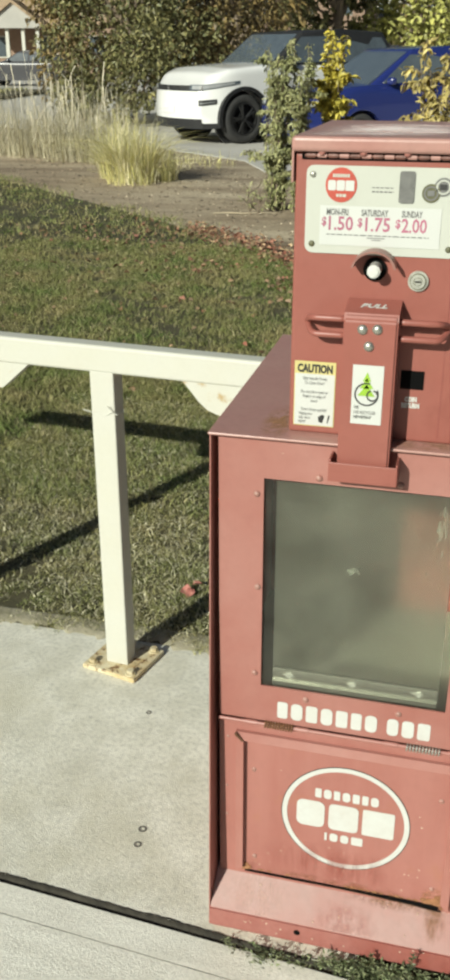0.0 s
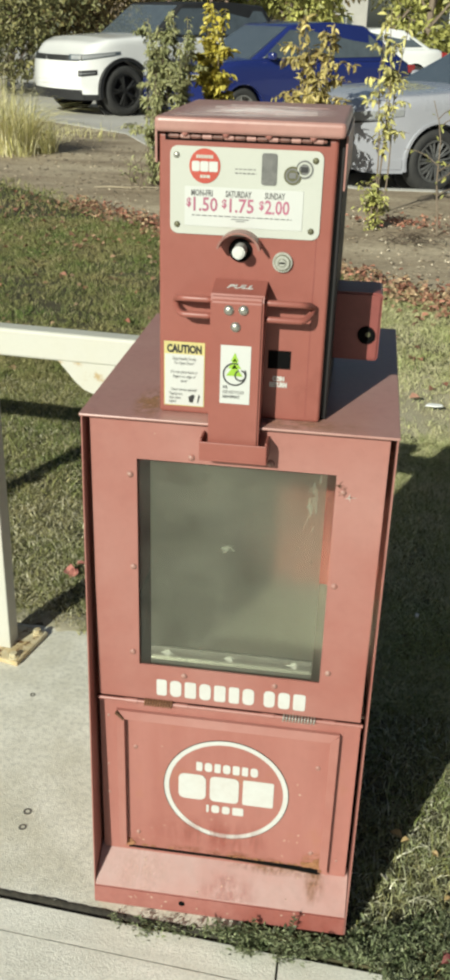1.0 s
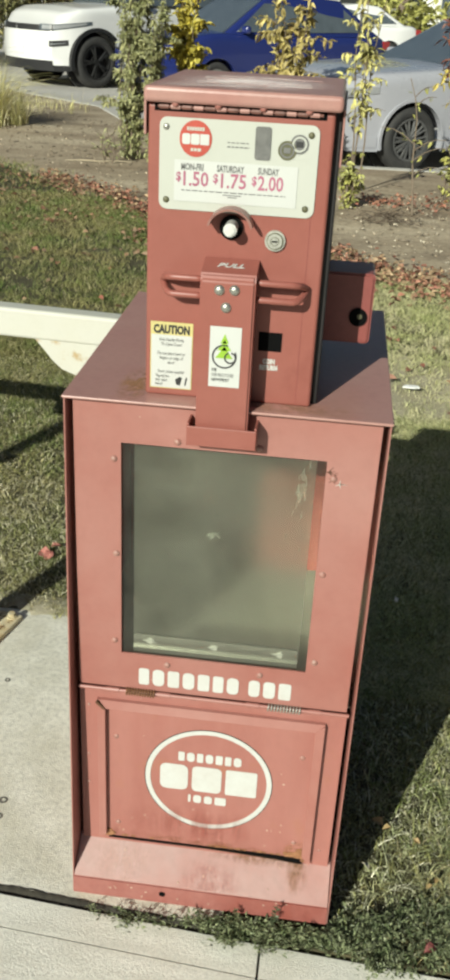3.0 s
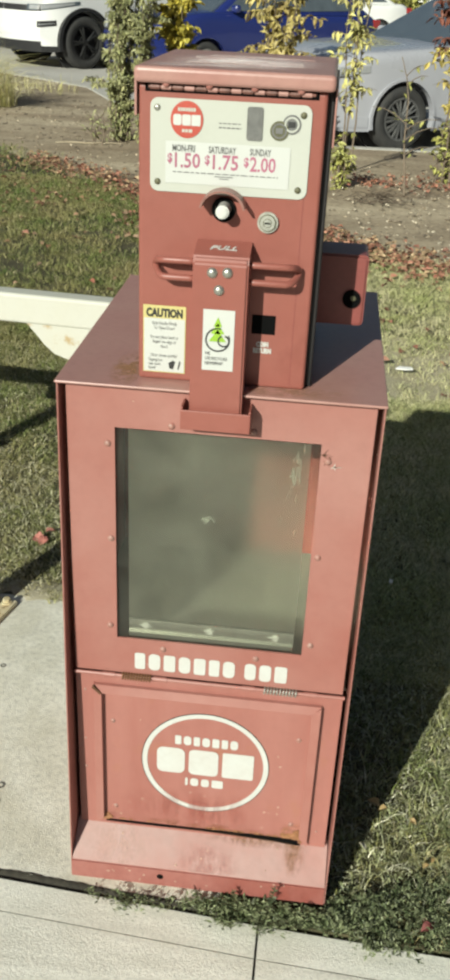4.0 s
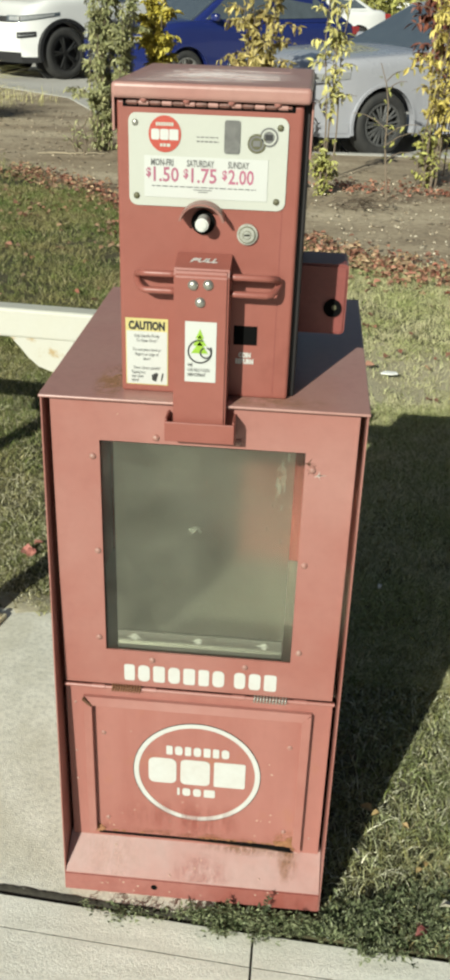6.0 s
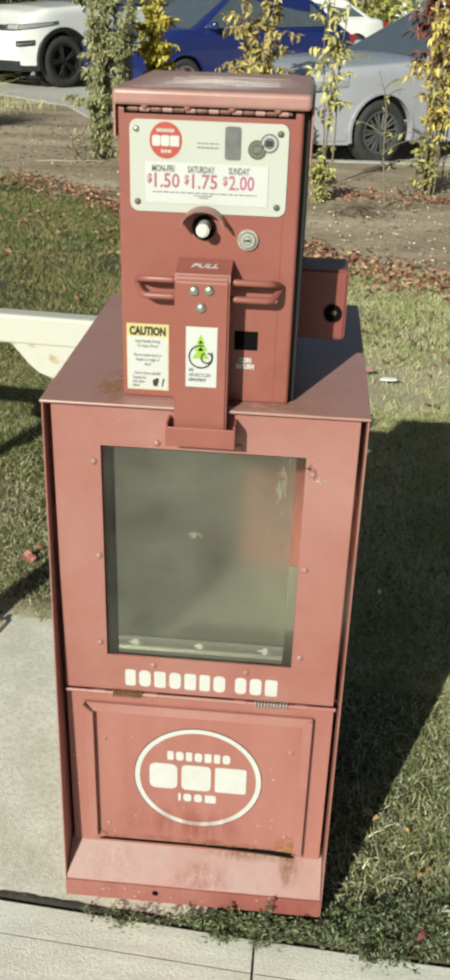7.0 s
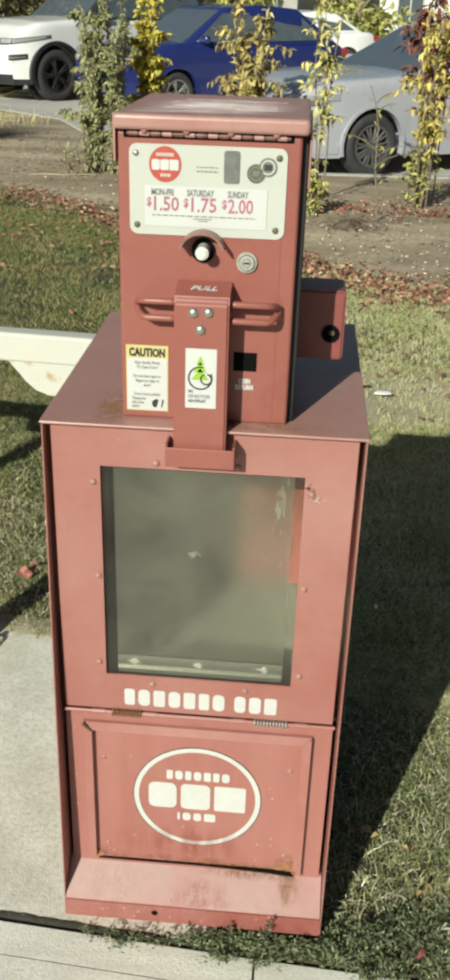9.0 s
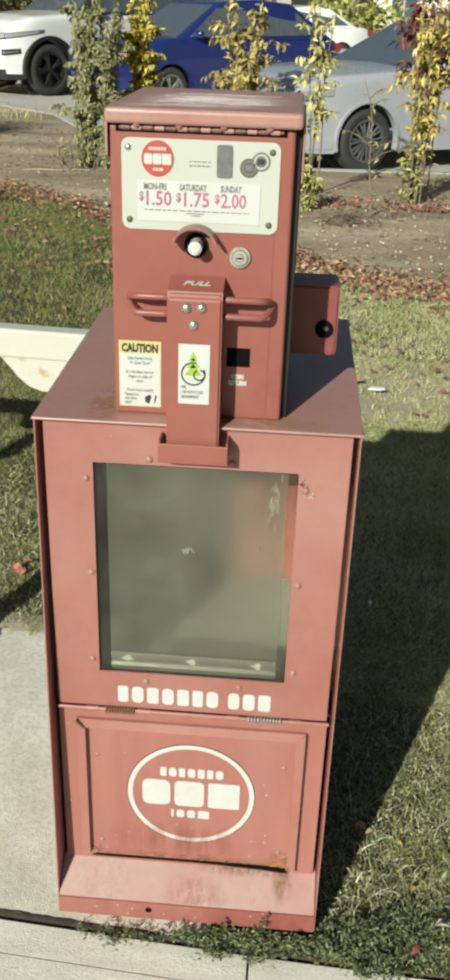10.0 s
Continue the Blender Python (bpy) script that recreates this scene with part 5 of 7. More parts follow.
near = np.array([(0.530, 0.199), (0.544, 0.197), (0.587, 0.190), (0.620, 0.090), (0.615, 0.080), (0.74, 0.12)])
fallen("fallen_leaves", near, 0.020, surface("ochre_fallen_leaf", (0.44, 0.33, 0.15), 0.6, second=(0.30, 0.18, 0.07), scale=40, bump=0.0), "small ochre leaves on the short grass", 33)

# a low tangle of dark twig shapes on the bed
heap = bmesh.new()
for k in range(46):
    a, le = rg.uniform(0, math.tau), rg.uniform(0.06, 0.22)
    x, y, z = rg.normal(0, 0.10), rg.normal(0, 0.07), rg.uniform(0.004, 0.05)
    sweep(heap, [(x, y, z), (x + le * 0.5 * math.cos(a), y + le * 0.5 * math.sin(a), z + rg.uniform(0, 0.03)), (x + le * math.cos(a + 0.3), y + le * math.sin(a + 0.3), max(0.004, z + rg.uniform(-0.02, 0.03)))], [0.0035, 0.003, 0.0018], 4)
ob = tagged(part("twig_heap", heap, surface("dark_twig_shape", (0.085, 0.062, 0.042), 0.9, second=(0.16, 0.125, 0.09), scale=40, bump=0.2)), "low tangle of thin dark twig shapes on bare soil", "twigs")
ob.location = (0.72, 6.02, 0.0)

# clods and bark on the bed
CLOD = surface("soil_clod", (0.20, 0.16, 0.115), 0.95, second=(0.30, 0.25, 0.18), scale=30, amount=0.9, bump=0.5, per_island=0.4)
vs, fs = [], []
oct_v = np.array([[1, 0, 0], [0, 1, 0], [-1, 0, 0], [0, -1, 0], [0, 0, 0.7], [0, 0, -0.6]], float)
oct_f = [(0, 1, 4), (1, 2, 4), (2, 3, 4), (3, 0, 4), (1, 0, 5), (2, 1, 5), (3, 2, 5), (0, 3, 5)]
cx = rg.uniform(-7, 4, 3600)
cy = bed_edge(cx) + rg.uniform(0.0, 3.4, 3600)
keep = cy < lot_edge(cx)
for x, y in zip(cx[keep], cy[keep]):
    s = 0.006 + 0.022 * rg.random() ** 4
    vs += (oct_v * [s, s, s * 0.5] * rg.uniform(0.5, 1.6, (6, 3)) + [x, y, 0.0]).tolist()
    k = len(vs) - 6
    fs += [(a + k, b_ + k, c + k) for a, b_, c in oct_f]
me = bpy.data.meshes.new("soil_clods")
me.from_pydata(vs, [], fs)
me.materials.append(CLOD)
tagged(new("soil_clods", me), "dry clods and chips on the planting bed", "soil", kind="stuff")

# weeds growing out of the pavement joint in front of the box
WEED = surface("weed_leaf", (0.075, 0.100, 0.042), 0.4, second=(0.27, 0.29, 0.165), scale=45, amount=0.95, bump=0.0, per_island=0.65, spec=0.25)
sp, wy, up_, ln = [], [], [], []
spill = (0.10, 0.27, 0.33, 0.50, 0.53, 0.56, 0.78)
for k in range(1500):
    x = 0.03 + 1.2 * rg.random() ** 0.8
    if x < 0.21 and rg.random() < 0.80 + (0.21 - x):
        continue
    if x < 0.44:
        y = rg.uniform(joint(x) + 0.012, max(joint(x) + 0.02, -0.046)) if x > 0.2 else joint(x) + rg.uniform(0.0, 0.02)
    else:
        y = joint(x) + 0.012 + (0.05 + 0.10 * min(1, (x - 0.44) * 4)) * rg.random() ** 1.3
    hgt = rg.uniform(0.010, 0.040) * (1.0 if x > 0.2 else 0.6)
    if 0.2 < x < 0.4 and rg.random() < 0.05:
        hgt *= 1.9
    lean = rg.normal(0, 0.5, 2)
    if rg.random() < 0.055:
        x, lean = rg.choice(spill) + rg.normal(0, 0.012), np.array([rg.normal(0, 0.6), -rg.uniform(0.6, 1.5)])
        y = joint(x) + 0.002
    for j in range(rg.integers(11, 22)):
        f = rg.random()
        a = rg.uniform(0, math.tau)
        px, py = x + lean[0] * hgt * f + rg.normal(0, 0.006), y + lean[1] * hgt * f + rg.normal(0, 0.006)
        if 0 < px < 0.435 and py > -0.0455:
            py = -0.0455 - rg.random() * 0.012
        sp.append((px, py, max(0.002, hgt * f)))
        wy.append((math.cos(a), math.sin(a) * (1 if not (0 < px < 0.435) else 0.4) - (0.3 if 0 < px < 0.435 else 0), rg.uniform(-0.1, 1.5)))
        up_.append((rg.normal(0, 0.4), rg.normal(0, 0.4), 1))
        ln.append(rg.uniform(0.005, 0.0125) if x > 0.2 else rg.uniform(0.005, 0.011))
ob = leaf_stuff("weeds", sp, wy, up_, np.array(ln), np.array(ln) * 0.30, WEED)
tagged(ob, "small green weeds growing in the pavement joint", "weeds", kind="stuff")


def stem_points(base, height, lean, wob, n=7):
    x, y, z = base
    ph = rg.uniform(0, 6, 2)
    return [(x + lean[0] * height * (k / n) ** 1.3 + wob * math.sin(ph[0] + k * 1.1) * k / n, y + lean[1] * height * (k / n) ** 1.3 + wob * math.sin(ph[1] + k * 1.3) * k / n, z + height * k / n) for k in range(n + 1)]


BARK = surface("grey_brown_bark", (0.17, 0.13, 0.09), 0.9, second=(0.26, 0.21, 0.16), scale=30, bump=0.4)


def shrub(name, at, height, spread, stems, leaves, size, material, label, bare=0.12, droop=0.3, group="shrubs in the planting bed", slim=0.42, thick=0.008, branches=5, category="shrub"):
    """Thin upright stems with side twigs, and leaves along them."""
    e = thing(name, (*at, 0), label, category, group)
    tw = bmesh.new()
    sp, wy, up_ = [], [], []
    for s in range(stems):
        a = rg.uniform(0, math.tau)
        off = spread * 0.25 * rg.random()
        h = height * rg.uniform(0.75, 1.0) if s else height
        pts = stem_points((off * math.cos(a), off * math.sin(a), -0.02), h, (rg.normal(0, spread * 0.18 / height), rg.normal(0, spread * 0.18 / height)), 0.03)
        sweep(tw, pts, [thick * (1 - 0.75 * k / len(pts)) for k in range(len(pts))], 5)
        twigs = [pts]
        for b_ in range(branches):
            f = rg.uniform(max(bare, 0.15), 0.92)
            k = min(int(f * 7), 6)
            p0 = Vector(pts[k]).lerp(Vector(pts[k + 1]), f * 7 - k)
            a2 = rg.uniform(0, math.tau)
            le = spread * rg.uniform(0.35, 0.7) * (1.1 - 0.6 * f)
            tp = [tuple(p0 + Vector((math.cos(a2) * le * q, math.sin(a2) * le * q, le * (0.9 * q - droop * q * q)))) for q in (0, 0.33, 0.66, 1)]
            girth = [thick * 0.45, thick * 0.4, thick * 0.3, thick * 0.2]
            if stems == 1:
                part("branch", sweep(bmesh.new(), tp, girth, 4), BARK, e)
            else:
                sweep(tw, tp, girth, 4)
            twigs.append(tp)
        per = max(1, leaves // (stems * len(twigs)))
        for tp in twigs:
            for _ in range(per * (3 if tp is pts else 1)):
                f = rg.uniform(bare if tp is pts else 0.1, 1.0) * (len(tp) - 1) * 0.999
                k = int(f)
                p0 = Vector(tp[k]).lerp(Vector(tp[k + 1]), f - k)
                a2 = rg.uniform(0, math.tau)
                sp.append(p0 + Vector((rg.normal(0, 0.012), rg.normal(0, 0.012), 0)))
                wy.append((math.cos(a2), math.sin(a2), rg.uniform(-1.6, 0.5) * droop * 2))
                up_.append((rg.normal(0, 0.4), rg.normal(0, 0.4) - 0.3, 1))
    part("stem", tw, BARK, e)
    s = size * rg.uniform(0.55, 1.25, len(sp))
    leaf_stuff("foliage", sp, wy, up_, s, s * slim, material, e)
    return e


def leafy(name, a, b_):
    return surface(name, a, 0.55, second=b_, scale=8, amount=0.9, fine_amount=0.1, bump=0.0, per_island=0.4)


LEAF_GREEN, LEAF_YELLOW = leafy("dull_green_leaf", (0.215, 0.23, 0.095), (0.40, 0.385, 0.19)), leafy("bright_yellow_leaf", (0.52, 0.42, 0.05), (0.36, 0.33, 0.07))
LEAF_OCHRE, LEAF_MAROON = leafy("ochre_leaf", (0.54, 0.45, 0.11), (0.34, 0.27, 0.08)), leafy("maroon_leaf", (0.11, 0.035, 0.025), (0.22, 0.08, 0.045))
LEAF_RUST, LEAF_PALE = leafy("rusty_ochre_leaf", (0.50, 0.42, 0.14), (0.27, 0.20, 0.075)), leafy("pale_yellow_leaf", (0.54, 0.49, 0.18), (0.38, 0.37, 0.13))
LEAF_LIME = leafy("yellow_green_leaf", (0.40, 0.38, 0.11), (0.28, 0.30, 0.09))
LEAF_DARK = leafy("dark_green_leaf", (0.075, 0.09, 0.035), (0.27, 0.235, 0.09))
LEAF_BROWN = leafy("russet_leaf", (0.17, 0.115, 0.045), (0.24, 0.19, 0.07))

shrub("tall_shrub", (-1.62, 8.22), 1.50, 0.40, 10, 6000, 0.050, LEAF_GREEN, "tall slender shrub with dusty grey-green leaves", bare=0.03, droop=0.7, slim=0.30)
shrub("tall_shrub", (-1.40, 8.18), 1.46, 0.32, 7, 3800, 0.048, LEAF_GREEN, "tall slender shrub with dusty grey-green leaves", bare=0.03, droop=0.7, slim=0.30)
shrub("yellow_shrub", (-1.16, 8.60), 1.62, 0.44, 6, 2000, 0.070, LEAF_YELLOW, "upright shrub with bright yellow autumn leaves", bare=0.1, droop=0.45, slim=0.55)
shrub("leafy_shrub", (-0.22, 8.30), 1.50, 0.70, 8, 1050, 0.080, LEAF_RUST, "shrub with hanging ochre autumn leaves", bare=0.3, droop=0.8)
shrub("leafy_shrub", (0.42, 7.10), 1.55, 0.36, 4, 300, 0.066, LEAF_PALE, "thin shrub with sparse pale yellow leaves", bare=0.4, droop=0.7)
shrub("low_shrub", (0.44, 6.50), 0.42, 0.30, 5, 220, 0.055, LEAF_LIME, "low yellow-green leafy shrub on bare soil", bare=0.05, droop=0.3)
shrub("bare_sapling", (0.93, 6.42), 0.95, 0.50, 1, 22, 0.05, LEAF_LIME, "bare thin sapling with a few leaves", bare=0.3, droop=0.5, thick=0.009, branches=6)
shrub("leafy_shrub", (1.26, 7.05), 1.50, 0.58, 7, 620, 0.064, LEAF_OCHRE, "shrub with hanging yellow autumn leaves", bare=0.36, droop=0.8)
shrub("low_shrub", (1.26, 6.98), 0.50, 0.32, 5, 200, 0.06, LEAF_LIME, "low yellow-green leafy shrub on bare soil", bare=0.05, droop=0.3)
shrub("maroon_shrub", (1.36, 7.55), 1.75, 0.55, 6, 800, 0.075, LEAF_MAROON, "tall shrub with dark maroon leaves", bare=0.6, droop=0.6)
shrub("low_shrub", (-1.76, 7.85), 0.38, 0.24, 3, 50, 0.05, LEAF_GREEN, "sparse low green shrub on bare soil", bare=0.1, droop=0.3)

STRAW = surface("dry_straw", (0.50, 0.455, 0.31), 0.8, second=(0.64, 0.59, 0.43), scale=3, amount=0.9, bump=0.0, per_island=0.4, island=((0.26, 0.225, 0.12), 0.42), spec=0.2)
STRAW_GREEN = surface("yellow_green_blade", (0.64, 0.58, 0.25), 0.7, second=(0.48, 0.47, 0.20), scale=4, amount=0.9, bump=0.0, per_island=0.4, island=((0.72, 0.66, 0.45), 0.4), spec=0.2)


def arching(name, xy, height, width, lean, material, seed, least=0.35, plume=0.0):
    """Long narrow blades that rise and bow over, four pieces each; plume: how much wider the tip is."""
    r = np.random.default_rng(seed)
    n = len(xy)
    a = np.arctan2(xy[:, 1], xy[:, 0]) + r.normal(0, 0.9, n)
    out = np.stack([np.cos(a), np.sin(a), np.zeros(n)], 1)
    side = np.stack([-np.sin(a), np.cos(a), np.zeros(n)], 1) * np.cos(r.uniform(0, 3, n))[:, None] + np.array([[0.0, 0.0, 0.25]])
    h = height * r.uniform(least, 1.0, n)
    bow = np.minimum(1.05, lean * r.uniform(0.1, 1.5, n) ** 1.5)
    w = (width * r.uniform(0.6, 1.4, n))[:, None]
    rows = []
    for f in (0.0, 0.3, 0.6, 0.85, 1.0):
        p = np.column_stack([xy, np.zeros(n)]) + out * (h * bow * f * f)[:, None]
        p[:, 2] = h * (f - 0.42 * np.minimum(bow, 1.6) * f ** 3)
        ww = w * ((1.0 - 0.75 * f) if not plume else (0.5 + plume * max(0.0, f - 0.55)))
        rows += [p - side * ww, p + side * ww]
    v = np.stack(rows, 1)
    base = np.arange(n)[:, None] * 10
    faces = []
    for k in range(4):
        faces += (base + np.array([[2 * k, 2 * k + 1, 2 * k + 3, 2 * k + 2]])).tolist()
    me = bpy.data.meshes.new(name)
    me.from_pydata(v.reshape(-1, 3).tolist(), [], faces)
    me.materials.append(material)
    return new(name, me)


def tuft(at, height, radius, n, material, label, lean=0.35, width=0.006):
    e = thing("ornamental_grass", (*at, 0), label, "ornamental grass", "dry grasses in the bed")
    r = radius * np.sqrt(rg.random(n)) * 0.5
    a = rg.uniform(0, math.tau, n)
    ob = arching("blades", np.column_stack([r * np.cos(a), r * np.sin(a)]), height, width, lean, material, int(n + at[0] * 100 + 10000))
    ob.parent = e
    return e


STALK = surface("bleached_stalk", (0.66, 0.61, 0.48), 0.8, second=(0.52, 0.46, 0.33), scale=6, amount=0.8, bump=0.0, per_island=0.3, spec=0.2)
for x, y, h, r, n in ((-7.4, 13.1, 0.85, 0.9, 420), (-6.7, 12.6, 0.95, 0.9, 460), (-6.0, 12.4, 0.8, 0.9, 420), (-5.3, 12.0, 0.92, 0.9, 480), (-4.7, 11.8, 0.75, 0.8, 420), (-6.6, 14.1, 1.1, 0.9, 420), (-5.4, 13.2, 1.05, 0.9, 420)):
    e_ = tuft((x, y), h, r, n, STRAW, "clump of tall dry straw-coloured ornamental grass", 0.75, 0.0045)
    rr, aa = 0.5 * np.sqrt(rg.random(38)), rg.uniform(0, math.tau, 38)
    reed = arching("seed_stalks", np.column_stack([rr * np.cos(aa), rr * np.sin(aa)]), h * 1.30, 0.0036, 0.26, STALK, int(900 + x * 10), least=0.5, plume=4.0)
    reed.parent = e_
    tagged(reed, "tall pale seed stalks", kind="stuff")
for x, y, h, r, n in ((-3.62, 9.95, 0.86, 0.46, 800), (-3.94, 10.2, 0.84, 0.46, 650), (-3.40, 10.1, 0.50, 0.42, 350), (-3.62, 9.75, 0.34, 0.55, 240), (-3.35, 11.7, 0.27, 1.0, 110)):
    tuft((x, y), h, r, n, STRAW_GREEN, "clump of yellow-green ornamental grass going dry", 0.80, 0.0050)

# ---- kerb of the lot ----
KERB = surface("kerb_concrete", (0.50, 0.48, 0.43), 0.9, second=(0.40, 0.39, 0.35), scale=6, bump=0.4)
for (ax, ay), (cx_, cy_) in zip(KERB_LINE, KERB_LINE[1:]):
    a, c = Vector((ax, ay, 0)), Vector((cx_, cy_, 0))
    b = solid(0.004, (c - a).length - 0.004, -0.14, 0.0, -0.12, 0.002, 0.02)
    ob = part("kerb", b, KERB)
    ob.matrix_world = Matrix.Translation(a) @ pose(0, 0, 0, 0, 0, math.degrees(math.atan2(c.y - a.y, c.x - a.x)))
    tagged(ob, "pale concrete kerb stone between bed and parking lot", "kerb", "kerb stones", kind="structure")

# ---- parked cars ----
def car_paint(name, c, rough=0.25):
    return surface(name, c, rough, second=tuple(v * 0.93 for v in c), scale=2, amount=0.3, fine_amount=0.03, bump=0.0, coat=0.6, rough_var=0.05)


CAR_WHITE, CAR_BLUE, CAR_SILVER = car_paint("white_car_paint", (0.76, 0.76, 0.745)), car_paint("blue_car_paint", (0.016, 0.026, 0.135)), car_paint("silver_car_paint", (0.375, 0.38, 0.415), 0.28)
CAR_DARK = car_paint("dark_grey_car_paint", (0.06, 0.06, 0.065))
TRIM = surface("black_car_plastic", (0.022, 0.022, 0.023), 0.55, bump=0.05)
TYRE = surface("tyre_rubber", (0.028, 0.028, 0.028), 0.8, second=(0.05, 0.048, 0.044), scale=12, bump=0.2)
ALLOY, BLACK_RIM = surface("dull_alloy", (0.34, 0.33, 0.31), 0.45, 0.6, bump=0.0), surface("black_rim", (0.02, 0.02, 0.02), 0.4, bump=0.0)
STEEL_RIM = surface("grey_wheel_cover", (0.075, 0.075, 0.075), 0.4, second=(0.12, 0.12, 0.115), scale=20, bump=0.05)
# Base colour lifted to stand in for sky reflected in the glass.
CAR_GLASS = surface("sky_paled_car_glass", (0.10, 0.12, 0.135), 0.06, bump=0.0, coat=1.0, rough_var=0.02)
LAMP_GLASS = surface("headlamp_glass", (0.36, 0.37, 0.375), 0.12, bump=0.0, coat=1.0, rough_var=0.03)
TAIL_GLASS = surface("tail_lamp_red", (0.35, 0.02, 0.02), 0.15, bump=0.0, coat=1.0, rough_var=0.03)


def wheel(parent, x, y, r, w, rim_mat, spokes):
    """A wheel whose outer face looks to +y or -y by the sign of y."""
    s = 1 if y > 0 else -1
    e = part("wheel", rod(bmesh.new(), (0, -w * 0.3, 0), (0, w * 0.3, 0), r * 0.3, 16), BLACK_RIM, parent)
    e.matrix_basis = pose(x, y, r)
    b = bmesh.new()
    prof = [(r * 0.66, w / 2 - 0.012), (r * 0.70, w / 2), (r * 0.86, w / 2 + 0.006), (r * 0.96, w / 2 - 0.015), (r, w / 2 - 0.05), (r, -w / 2 + 0.05), (r * 0.96, -w / 2 + 0.015), (r * 0.70, -w / 2), (r * 0.66, -w / 2 + 0.012)]
    n = 36
    rows = [[b.verts.new((pr * math.cos(k * math.tau / n), py, pr * math.sin(k * math.tau / n))) for pr, py in prof] for k in range(n)]
    for k in range(n):
        u, v = rows[k], rows[(k + 1) % n]
        for j in range(len(prof)):
            b.faces.new((u[j], u[(j + 1) % len(prof)], v[(j + 1) % len(prof)], v[j]))
    part("tyre", b, TYRE, e, smooth=True)
    b = bmesh.new()
    ring(b, 0, 0, r * 0.60, r * 0.67, -w / 2 + 0.02, w / 2 - 0.005, 36)
    yf = s * (w / 2 - 0.030)
    rod(b, (0, yf - s * 0.05, 0), (0, yf + s * 0.015, 0), r * 0.13, 14)
    for k in range(spokes):
        a = k * math.tau / spokes
        for da in (-0.13, 0.13):
            p0 = Vector((math.cos(a) * r * 0.10, yf, math.sin(a) * r * 0.10))
            p1 = Vector((math.cos(a + da) * r * 0.63, yf + s * 0.008, math.sin(a + da) * r * 0.63))
            sweep(b, [p0, p0.lerp(p1, 0.5) + Vector((0, s * 0.006, 0)), p1], r * 0.045, 5)
    ring(b, 0, 0, 0.01, r * 0.60, yf - s * 0.075, yf - s * 0.07, 30)
    part("rim", b, rim_mat, e)


